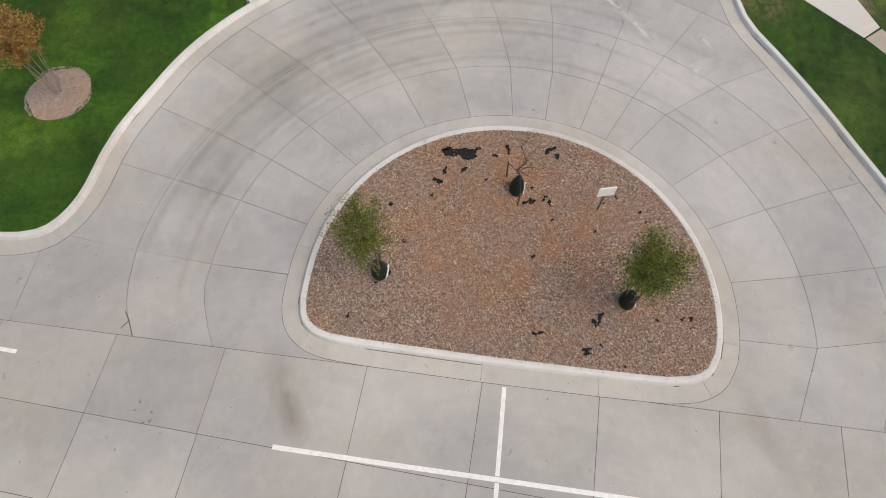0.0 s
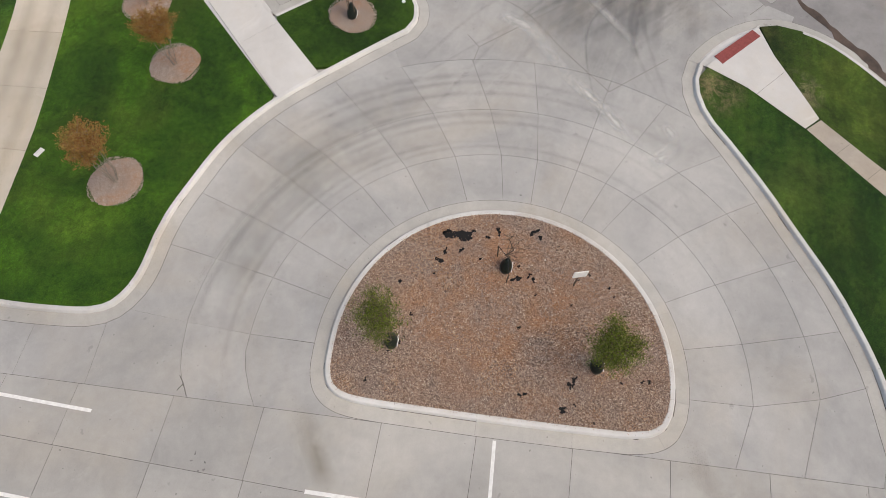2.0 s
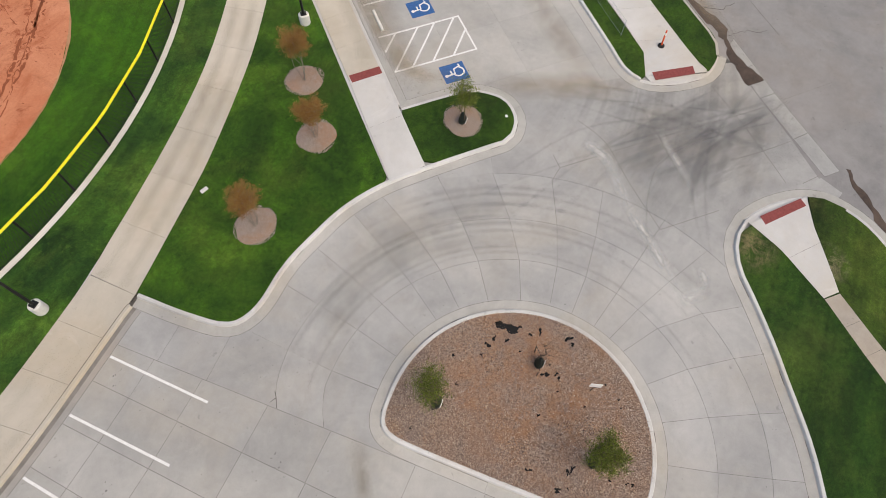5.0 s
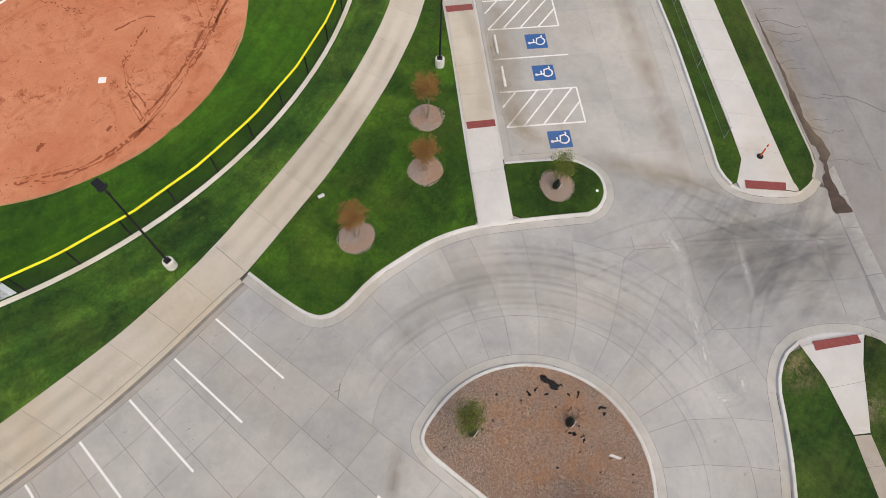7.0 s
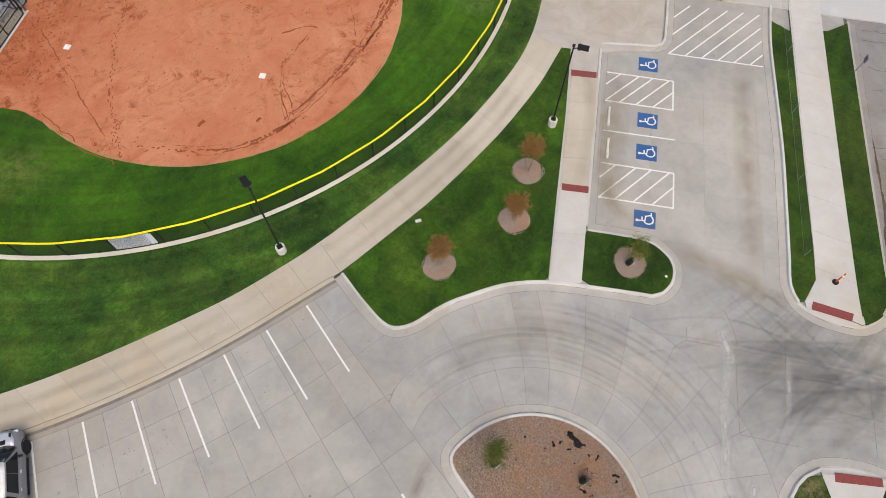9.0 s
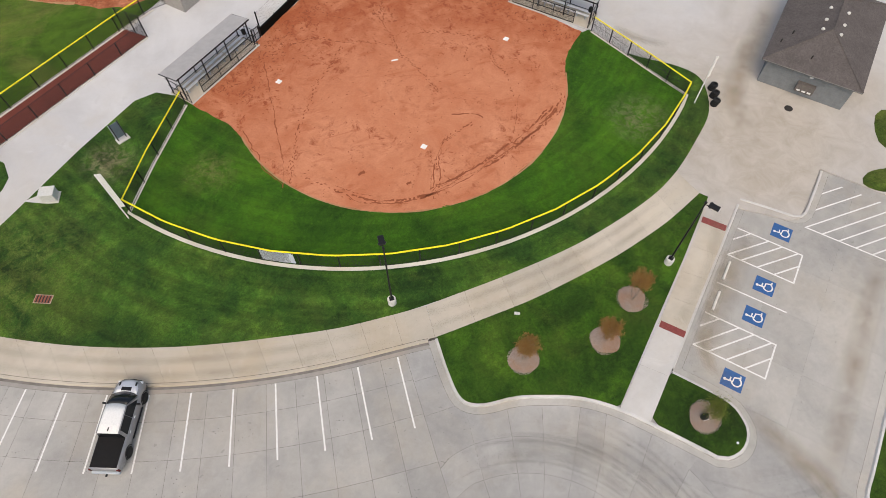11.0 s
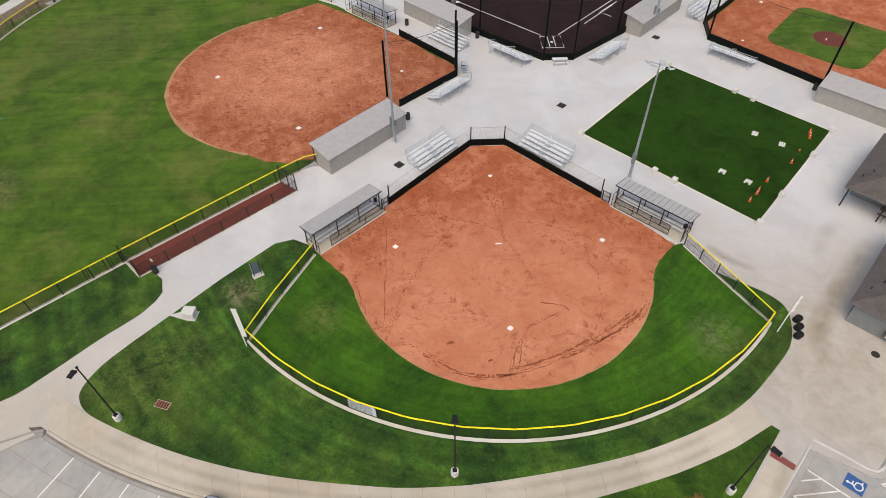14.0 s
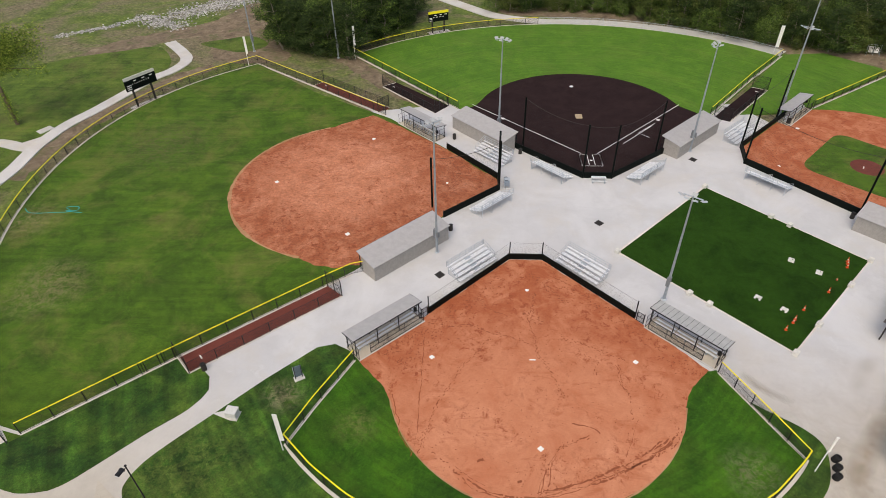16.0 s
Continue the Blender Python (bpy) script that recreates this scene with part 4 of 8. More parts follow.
def stain(pts, w0, w1, seed):
    """A ragged ribbon of wet silt lying in a gutter."""
    r = random.Random(seed)
    fine = spline(pts, False, 0.28)
    nn = normals(fine, False)
    left, right, a, b = [], [], 0.5, 0.5
    for i, (p, n) in enumerate(zip(fine, nn)):
        w = w0 + (w1 - w0) * (i / len(fine)) ** 1.5
        a, b = min(1.0, max(0.08, a + r.gauss(0, 0.22))), min(1.0, max(0.04, b + r.gauss(0, 0.22)))
        left.append((p[0] + n.x * w * a, p[1] + n.y * w * a))
        right.append((p[0] - n.x * w * b, p[1] - n.y * w * b))
    bm = bmesh.new()
    rows = [[bm.verts.new((*p, z)) for p, z in ((u, -0.01), (u, 0.0105), (v, 0.0105), (v, -0.01))] for u, v in zip(left, right)]
    for g, h in zip(rows, rows[1:]):
        for k in range(4):
            bm.faces.new((g[k], h[k], h[(k + 1) % 4], g[(k + 1) % 4]))
    tagged(part("gutter_silt", bm, M["wet_joint"]), "dark wet silt lying in the road gutter", "silt", "", "stuff")


stain([(33.0, -29.6), (29.6, -33.0), (27.2, -35.3), (26.15, -36.45), (25.0, -37.7), (24.1, -38.6), (23.1, -39.5), (22.2, -40.3), (21.5, -41.0)], 0.05, 1.0, 4)
stain([(17.6, -46.6), (16.6, -46.95), (15.6, -47.9), (14.8, -48.6), (13.7, -49.6), (12.2, -50.7), (10.0, -52.8)], 0.45, 0.30, 5)

# ---- ball fields ----
F1, F2, F3, F4 = (0.0, 21.55), (-10.5, 44.9), (11.8, 51.9), (40.2, 51.2)
FENCE1 = arc(*F1, 32.38, 222.6, 314.6, 12) + arc(*F1, 32.38, 317.4, 318, 1)[:1]
field1 = [(2.0, 26.9), (-1.8, 26.9), (-11.2, 16.9), (-17.2, 10.0), (-18.9, 10.2)] + arc(*F1, 32.5, 222.6, 317.6, 30) + [(18.9, 10.0), (18.1, 9.8), (11.5, 16.8)]
slab("outfield_small", field1, -0.2, 0.145, M["outfield"], "bright green mown outfield of the small field", "field")
clay1 = [(2.2, 27.3), (-1.9, 27.3), (-11.5, 17.3), (-18.5, 9.95), (-17.2, 8.45), (-15.9, 7.14), (-15.05, 5.9)] + arc(0, 8.75, 15.1, 194, 346, 40) + [(14.88, 5.7), (15.2, 6.5), (16.0, 7.76), (18.1, 9.95), (11.9, 17.15)]


def rim(pts, w, seed, z):
    """Thin trodden grass and spilt clay along the edge of an infield."""
    r = random.Random(seed)
    fine = spline(pts, False, 0.25)
    nn = normals(fine, False)
    vs, dev = [], 0.0
    for p, n in zip(fine, nn):
        dev = dev * 0.8 + r.gauss(0, w * 0.22)
        s = max(0.25 * w, w + dev)
        vs += [(p[0] + n.x * s, p[1] + n.y * s, z), (p[0] - n.x * s, p[1] - n.y * s, z)]
    tagged(new("clay_rim", mesh_of("clay_rim", vs, [(2 * i, 2 * i + 1, 2 * i + 3, 2 * i + 2) for i in range(len(fine) - 1)], M["rim"])), "thin tan trodden rim between clay and grass", "rim", "", "stuff")


rim(arc(0, 8.75, 15.1, 194, 346, 40), 0.055, 71, 0.1555)
clay1 = ragged(clay1, 0.3, 0.030, 5)
slab("infield_small", clay1, -0.1, 0.152, M["clay"], "orange clay infield with dark scuffs and drag marks", "field")


def f2_curve(r):
    """The outfield edge of the large field: an arc that swells towards its north-west."""
    out = []
    for k in range(41):
        a, d = radians(229 - 96.2 * k / 40), r + 2.0 * math.sin(math.pi * (k / 40) ** 2) ** 1.2
        out.append((F2[0] + d * math.cos(a), F2[1] + d * math.sin(a)))
    return out


field2 = [(-3.0, 46.2), (-3.0, 43.2), (-10.7, 36.3), (-21.4, 24.6), (-37.6, 10.2)] + f2_curve(60.95) + [(-36.6, 75.6), (-21.5, 65.6), (-11.0, 55.0)]
slab("outfield_large", field2, -0.2, 0.140, M["outfield_far"], "wide green outfield with dry patches", "field")
clay2 = [(-3.1, 46.1), (-3.1, 43.3), (-10.8, 36.4), (-20.4, 25.8), (-24.0, 24.9), (-26.6, 25.6)] + arc(-24.5, 44.8, 18.4, 256, 112, 40) + [(-28.2, 64.4), (-24.6, 66.7), (-20.4, 63.4), (-13.6, 57.4), (-11.0, 54.8)]
rim(arc(-24.5, 44.8, 18.4, 256, 112, 40), 0.17, 72, 0.1505)
clay2 = ragged(clay2, 0.4, 0.05, 6)
slab("infield_large", clay2, -0.1, 0.147, M["clay_far"], "raked orange clay infield", "field")
field3 = [(14.1, 46.9), (9.7, 47.0), (-0.5, 56.2), (-9.0, 69.0)] + [(-33.4, 95.4)] + arc(*F3, 61.5, 134.5, 43.6, 40) + [(34.8, 67.4), (24.2, 55.0)]
slab("outfield_back", field3, -0.2, 0.140, M["outfield_back"], "bright green outfield with faint mowing lines", "field")
clay3 = [(14.0, 47.0), (9.8, 47.1), (-0.4, 56.4), (-9.0, 68.8), (-6.6, 70.6)] + arc(12.0, 66.4, 18.6, 165, 15, 40)[1:] + [(33.2, 67.6), (24.2, 55.2)]
slab("infield_back", clay3, -0.1, 0.147, M["black_turf"], "dark brown-black synthetic infield", "field")
field4 = [(36.2, 56.2), (35.4, 51.4), (46.3, 38.2), (58, 28), (95, 18), (112, 60), (90, 96), (72.4, 84), (53.2, 70.4), (47.2, 67.4)]
slab("outfield_side", field4, -0.2, 0.140, M["outfield_back"], "bright green outfield of the side field", "field")
clay4 = [(36.3, 56.1), (35.5, 51.5), (46.4, 38.3), (58, 29), (64, 33)] + arc(53.5, 51.0, 19.0, -60, 82, 30) + [(53.4, 70.0), (47.2, 67.2)]
slab("infield_side", clay4, -0.1, 0.147, M["clay"], "orange clay skin of the side field", "field")
infield4 = rounded([(43.2, 50.6), (53.6, 61.6), (63.9, 51.0), (53.0, 41.2)], 2.6)
slab("infield_grass", infield4, -0.1, 0.153, M["outfield_far"], "dark green grass infield square", "field")
slab("pitching_circle", arc(53.3, 50.6, 2.35, 0, 345, 23), -0.1, 0.158, M["red_turf"], "dark red clay pitching circle", "field")
slab("verge_back", [(36.5, 67.5), (57.3, 95.2), (66, 96), (74, 88), (71.6, 84.6), (53.0, 71.0), (46.2, 68.5)], -0.2, 0.12, M["outfield_back"], "green lawn between the back fields", "lawn")
turf_pad = [(12.05, 29.2), (27.9, 12.6), (43.05, 28.25), (27.35, 44.7)]
slab("turf_pad", turf_pad, -0.1, 0.130, M["turf"], "dark green synthetic turf practice square", "field")
slab("bank_far", spline([(-80, 46), (-80.0, 58), (-76, 72), (-71.5, 84), (-71.2, 91), (-77.5, 99.5), (-84, 97), (-95, 92), (-108, 80), (-104, 56), (-92, 40)], True, 2.5), -0.2, 0.0, M["slope"], "green grass slope beside the far path", "lawn")


def at(x, y, facing=90.0, z=0.0):
    """A pose whose +y looks towards the given compass angle (degrees from +x)."""
    return pose(x, y, z, 0, 0, facing - 90)


def stroke(pts, w, z0, z1):
    """A painted or laid band of width w along a plan line."""
    return sweep(pts, [(-w / 2, z0), (-w / 2, z1), (w / 2, z1), (w / 2, z0)])


# ---- traffic island ----
bed = offset(isle_line, 0.6, True)
slab("mulch_bed", bed, -0.2, 0.135, M["mulch"], "brown bark mulch bed of the traffic island", "mulch")


def scatter(name, poly, count, size, z, mat, label, seed, category):
    """Many small loose chips lying at all angles over a bed."""
    r = random.Random(seed)
    xs, ys = [p[0] for p in poly], [p[1] for p in poly]
    vs, fs = [], []
    while len(fs) < count * 5:
        x, y = r.uniform(min(xs), max(xs)), r.uniform(min(ys), max(ys))
        if not inside((x, y), poly):
            continue
        a, l, w, t = r.uniform(0, 6.28), size * r.uniform(0.5, 1.7), size * r.uniform(0.18, 0.5), r.uniform(0.006, 0.02)
        lift, n = r.uniform(0, 0.02), len(vs)
        for sx, sy, sz in ((-1, -1, 0), (1, -1, 0), (1, 1, 0), (-1, 1, 0), (-1, -1, 1), (1, -1, 1), (1, 1, 1), (-1, 1, 1)):
            px, py = sx * l / 2, sy * w / 2
            vs.append((x + px * math.cos(a) - py * math.sin(a), y + px * math.sin(a) + py * math.cos(a), z - 0.004 + sz * t + lift * (sx + 1) / 2))
        fs += [(n + 4, n + 5, n + 6, n + 7), (n, n + 1, n + 5, n + 4), (n + 1, n + 2, n + 6, n + 5), (n + 2, n + 3, n + 7, n + 6), (n + 3, n, n + 4, n + 7)]
    return tagged(new(name, mesh_of(name, vs, fs, mat)), label, category, "", "stuff")


scatter("bark_chips", bed, 38000, 0.036, 0.135, M["chip"], "loose bark chips strewn over the island bed", 3, "mulch")


def blob(r, n, rough, seed, sx=1.0, sy=1.0):
    q = random.Random(seed)
    ph = [q.uniform(0, 6.28) for _ in range(5)]
    out = []
    for k in range(n):
        a = 2 * math.pi * k / n
        d = r * (1 + rough * sum(math.sin((j + 2) * a + ph[j]) / (j + 1.2) for j in range(5)))
        out.append((d * math.cos(a) * sx, d * math.sin(a) * sy))
    return out


TORN = [(2.04, -33.21, 0.34, 1.8), (2.06, -32.69, 0.13, 1.4), (2.29, -33.68, 0.09, 1.4), (2.42, -34.63, 0.14, 1.3), (2.14, -34.26, 0.08, 1.0), (2.64, -35.94, 0.15, 1.3), (2.47, -36.13, 0.1, 1.3), (1.31, -32.8, 0.12, 1.1),
        (0.91, -32.68, 0.13, 1.3), (1.42, -33.38, 0.09, 1.4), (0.37, -32.54, 0.045, 1.1), (-0.18, -31.43, 0.06, 1.3), (1.21, -34.1, 0.05, 1.2), (0.69, -35.5, 0.14, 1.8), (0.87, -35.91, 0.06, 2.2), (0.68, -36.11, 0.06, 1.5),
        (0.18, -36.21, 0.06, 1.0), (1.13, -35.51, 0.05, 1.0), (1.0, -37.68, 0.04, 1), (1.25, -38.07, 0.05, 1.2), (0.9, -38.79, 0.05, 1), (0.58, -38.97, 0.04, 1), (0.02, -37.5, 0.04, 1), (-1.13, -35.78, 0.04, 1.2),
        (-1.31, -32.02, 0.05, 1.3), (-3.42, -36.15, 0.15, 1.1), (-2.69, -37.81, 0.13, 1.6), (-2.86, -37.67, 0.1, 1.1), (-3.67, -37.51, 0.15, 1.7), (-3.47, -37.88, 0.06, 1), (-3.91, -38.52, 0.05, 1), (-2.26, -40.27, 0.06, 1),
        (-2.3, -40.04, 0.05, 1.5), (-2.51, -40.29, 0.05, 1.2), (-2.45, -39.36, 0.04, 1), (-3.83, -30.98, 0.07, 1), (-2.73, -31.54, 0.05, 1), (-2.35, -31.84, 0.05, 1)]
for k, (x, y, r, s) in enumerate(TORN):
    ob = part("weed_cloth_patch", prism(ragged(blob(r * 0.74, 22, 0.50, 40 + k, s, 0.75), 0.03, 0.018, 40 + k), 0.0, 0.012), M["torn"], None, "", pose(x, y, 0.15, 0, 0, -75 + 25 * (k % 4)))
    tagged(ob, "torn black weed cloth showing through bark mulch", "weed cloth", "weed cloth patches")
sign = thing("small_sign", "small white sign on a thin post in bark mulch", "sign", pose(0.78, -37.52, 0.13, 0, 0, 18))
part("post", box((-0.02, -0.02, 0.0), (0.02, 0.02, 1.1), 0.004), M["bark"], sign, "thin brown post")
part("panel", box((-0.06, -0.25, 0.86), (-0.02, 0.25, 1.28), 0.008), M["white"], sign, "white sign panel")


# ---- trees ----
def limb(bm, a, b, r0, r1, seed, seg=6, bend=0.12, n=4):
    """A bent, tapering limb; gives back the points along it."""
    q = random.Random(seed)
    a, b = Vector(a), Vector(b)
    pts = [a]
    for k in range(1, n + 1):
        p = a.lerp(b, k / n)
        if k < n:
            p += Vector((q.uniform(-1, 1), q.uniform(-1, 1), q.uniform(-0.4, 0.4))) * bend * (b - a).length
        pts.append(p)
    for k in range(n):
        add_tube(bm, pts[k], pts[k + 1], r0 + (r1 - r0) * k / n, r0 + (r1 - r0) * (k + 1) / n, seg)
    return pts


def leaves(tips, count, size, spread, seed, flat=0.7, squash=1.0):
    """Small folded leaves gathered about the ends of twigs."""
    q = random.Random(seed)
    vs, fs = [], []
    for k in range(count):
        c = Vector(q.choice(tips)) + Vector((q.gauss(0, spread), q.gauss(0, spread), q.gauss(0, spread * squash)))
        u = Vector((q.uniform(-1, 1), q.uniform(-1, 1), q.uniform(-1, 1) * flat)).normalized()
        w = u.cross(Vector((q.uniform(-1, 1), q.uniform(-1, 1), q.uniform(-1, 1)))).normalized()
        up = u.cross(w)
        s = size * q.uniform(0.6, 1.4)
        n = len(vs)
        vs += [tuple(c - u * s), tuple(c + w * s * 0.42 + up * s * 0.12), tuple(c + u * s), tuple(c - w * s * 0.42 + up * s * 0.12)]
        fs += [(n, n + 1, n + 2), (n, n + 2, n + 3)]
    return vs, fs


def tree_parts(top, height, stems, crown_low, crown_r, mat_leaf, mat_bark, count, size, seed, r0=0.035, spread=0.16, twig=5):
    q = random.Random(seed)
    bm, tips = bmesh.new(), []
    for s in range(stems):
        a = 2 * math.pi * s / stems + q.uniform(-0.4, 0.4)
        out = 0.0 if stems == 1 else crown_r * q.uniform(0.25, 0.6)
        base = (0.08 * math.cos(a), 0.08 * math.sin(a), 0) if stems > 1 else (0, 0, 0)
        tip = (out * math.cos(a), out * math.sin(a), height * q.uniform(0.82, 0.98))
        pts = limb(bm, base, tip, r0, r0 * 0.25, seed * 7 + s, 7, 0.05, 5)
        for b in range(twig * (2 if stems == 1 else 1)):
            t = q.uniform(crown_low, 0.95)
            i = min(int(t * 5), 4)
            p = pts[i].lerp(pts[i + 1], t * 5 - i)
            aa = q.uniform(0, 6.28)
            reach = crown_r * q.uniform(0.55, 1.0) * (1.0 - 0.45 * max(0, (t - 0.6) / 0.4))
            e = Vector((tip[0] * t + reach * math.cos(aa), tip[1] * t + reach * math.sin(aa), min(height, p.z + reach * q.uniform(0.3, 0.9))))
            tw = limb(bm, p, e, r0 * 0.35, r0 * 0.1, seed * 31 + s * 17 + b, 5, 0.08, 3)
            tips += [tuple(x) for x in tw[1:]]
        tips += [tuple(x) for x in pts[3:]]
    part("trunk", bm, mat_bark, top)
    if count:
        vs, fs = leaves(tips, count, size, spread, seed + 5)
        part("crown", mesh_of("crown", vs, fs, mat_leaf), None, top)
    return top


def water_bag(top):
    bm = lathe([(0.20, 0.0), (0.26, 0.05), (0.25, 0.25), (0.18, 0.5), (0.10, 0.66), (0.07, 0.72)], 14)
    for v in bm.verts:
        v.co.x *= 1.0 + 0.15 * math.sin(v.co.z * 9)
        v.co.y *= 0.85
    bag = part("watering_bag", bm, M["bag"], top, "black-green tree watering bag", None, True)
    part("tag", box((0.10, -0.235, 0.12), (0.2, -0.205, 0.20), 0.005), M["white"], bag, "small white label")
    part("tag", box((-0.16, -0.235, 0.07), (0.10, -0.21, 0.12), 0.005), M["white"], bag)


def stakes(top, seed):
    q = random.Random(seed)
    for a in (0.7, 3.3):
        bm = tube((0.55 * math.cos(a), 0.55 * math.sin(a), 0), (0.6 * math.cos(a), 0.6 * math.sin(a), 0.75), 0.025, 0.025, 6)
        part("stake", bm, M["bark"], top, "thin wooden stake")
        part("strap", tube((0.6 * math.cos(a), 0.6 * math.sin(a), 0.7), (0.03, 0.0, 0.8), 0.012, 0.012, 5), M["black"], top)


for k, (x, y, hgt) in enumerate([(-2.4, -31.6, 3.35), (-2.05, -38.5, 3.3)]):
    t = thing("young_tree", ("airy" if k == 0 else "dense") + " young green tree with watering bag, in island mulch", "tree", pose(x, y, 0.13, -9 if k == 0 else 0, 0, 0), "island trees")
    tree_parts(t, hgt, 7, 0.50, 0.80, M["leaf_green"], M["bark"], 8500 if k == 0 else 12500, 0.026, 11 + k, 0.022, 0.060 if k == 0 else 0.075, 26)
    water_bag(t)
bare = thing("young_tree", "bare leafless sapling with watering bag and stakes, in island mulch", "tree", pose(1.02, -35.05, 0.13), "island trees")
tree_parts(bare, 2.7, 1, 0.30, 0.75, M["leaf_green"], M["bark"], 0, 0.05, 17, 0.030, 0.1, 10)
water_bag(bare)
stakes(bare, 2)
for k, (x, y, hgt) in enumerate([(1.95, -20.0, 3.05), (7.88, -20.13, 2.95), (10.98, -17.68, 3.75)]):
    ring = part("mulch_ring", prism(blob(1.0, 60, 0.06, 60 + k), 0.0, 0.03), M["ring_mulch"], None, "", pose(x, y, 0.145))
    tagged(ring, "round pale brown mulch ring in the lawn", "mulch", "tree rings", "structure")
    t = thing("young_tree", "small multi-stemmed tree with rust-red autumn leaves in a mulch ring", "tree", pose(x, y, 0.165, 0, 0, 70 * k), "lawn trees")
    tree_parts(t, hgt, 6 if k == 0 else 5, 0.62, 0.80, M["leaf_rust"], M["pale_bark"], 9500, 0.035, 21 + k, 0.018, 0.075, 20)
ring = part("mulch_ring", prism(blob(1.0, 60, 0.06, 66), 0.0, 0.03), M["ring_mulch"], None, "", pose(12.05, -26.8, 0.145))
tagged(ring, "round pale brown mulch ring in the lawn", "mulch", "tree rings", "structure")
t = thing("young_tree", "thin young green tree with watering bag in a mulch ring", "tree", pose(11.98, -26.8, 0.165), "lawn trees")
tree_parts(t, 3.0, 4, 0.45, 0.75, M["leaf_green"], M["bark"], 2400, 0.045, 29, 0.022, 0.14, 12)
water_bag(t)

for k, (x, y) in enumerate(((1.95, -20.0), (7.88, -20.13), (10.98, -17.68), (12.05, -26.8))):
    scatter("bark_chips", [(x + px, y + py) for px, py in blob(1.09, 40, 0.05, 90 + k)], 2600, 0.034, 0.172, M["chip_ring"], "loose bark chips strewn round a young tree", 30 + k, "mulch")

# ---- painted lines ----
def line(pts, w=0.11, z=0.004, label="white painted parking line on grey concrete", category="line", group="parking lines"):
    ob = part("parking_line", stroke(pts, w, z - 0.006, z), M["line"])
    return tagged(ob, label, category, group)


for k in range(12):
    s = -6.3 - 2.78 * k
    line([park(s, 0.05), park(s, 2.6), park(s, 5.08)])
line([(-7.48, -29.92), (-7.38, -33.0), (-7.28, -35.6), (-7.06, -41.5), (-6.86, -47.0)], 0.12)
line([(-4.98, -35.46), (-7.2, -35.57)], 0.11)
line([(-7.36, -35.58), (-12.2, -35.86)], 0.11)


def bay(u, v):
    p = O + U * u + V * v
    return (p.x, p.y)


O, U, V = Vector((11.35, -23.25)), Vector((0.7071, 0.7071)), Vector((0.7071, -0.7071))


def hatch(u0, u1, v0, v1, starts, lean, closed=True):
    top = thing("hatched_zone", "white painted diagonal hatching on grey concrete", "marking", None, "hatched zones")
    w, z = 0.11, 0.004
    part("border", stroke([bay(u0, v0), bay(u0, v1)], w, -0.002, z), M["line"], top)
    if closed:
        part("border", stroke([bay(u1, v0), bay(u1, v1)], w, -0.002, z), M["line"], top)
        part("border", stroke([bay(u0 + 0.06, v1 - 0.05), bay(u1 - 0.06, v1 - 0.05)], w, -0.002, z + 0.001), M["line"], top)
    for s in starts:
        a, b = 0.0, 1.0
        if s < v0:
            a = (v0 - s) / lean
        if s + lean > v1:
            b = (v1 - s) / lean
        p, q = (u0 + (u1 - u0) * a, s + lean * a), (u0 + (u1 - u0) * b, s + lean * b)
        part("stripe", stroke([bay(*p), bay(*q)], w, -0.002, z + 0.002), M["line"], top)
    return top


hatch(2.6, 5.4, 0.74, 5.82, [-0.62, 0.78, 1.84, 3.08, 4.34], 2.4)
hatch(10.9, 13.62, 0.70, 5.70, [-0.66, 0.72, 1.75, 2.95, 4.2], 2.4)
hatch(16.3, 21.7, 5.2, 12.4, [0.8, 2.3, 3.8, 5.25, 6.5, 7.75, 9.0, 10.2, 11.4], 4.6, False)
line([bay(8.2, 0.74), bay(8.25, 5.8)])
for u, v in ((1.4, 3.9), (6.8, 3.86), (9.6, 3.85), (14.9, 3.75)):
    p = O + U * u + V * v
    icon = thing("accessible_symbol", "white wheelchair symbol on a blue painted square", "marking", Matrix.Translation((p.x, p.y, 0)) @ pose(0, 0, 0, 0, 0, 45), "accessible symbols")
    part("square", box((-0.65, -0.72, -0.002), (0.65, 0.72, 0.004)), M["blue"], icon, "blue painted square")
    # drawn with the head towards the kerb (local +y after the square's turn)
    for name, bm in (("head", prism(arc(-0.13, 0.50, 0.105, 0, 340, 17), 0.0, 0.008)),
                     ("torso", stroke([(-0.13, 0.40), (-0.09, -0.02), (0.24, -0.05), (0.38, -0.46), (0.53, -0.40)], 0.105, 0.0, 0.007)),
                     ("arm", stroke([(-0.11, 0.17), (0.19, 0.17)], 0.09, 0.0, 0.006)),
                     ("wheel", stroke(arc(0.0, -0.25, 0.32, 115, 335, 22), 0.10, 0.0, 0.0065))):
        part(name, bm, M["line"], icon)
for u0, v in ((8.62, 1.06), (5.8, 1.14)):
    stop = thing("wheel_stop", "pale concrete wheel stop at the head of a bay", "wheel stop", Matrix.Translation((*bay(u0 + 0.85, v), 0)) @ pose(0, 0, 0, 0, 0, 45), "wheel stops")
    part("block", sweep([(-0.85, 0), (0.85, 0)], [(-0.09, 0.0), (-0.075, 0.11), (-0.05, 0.13), (0.05, 0.13), (0.075, 0.11), (0.09, 0.0)]), M["limestone"], stop)
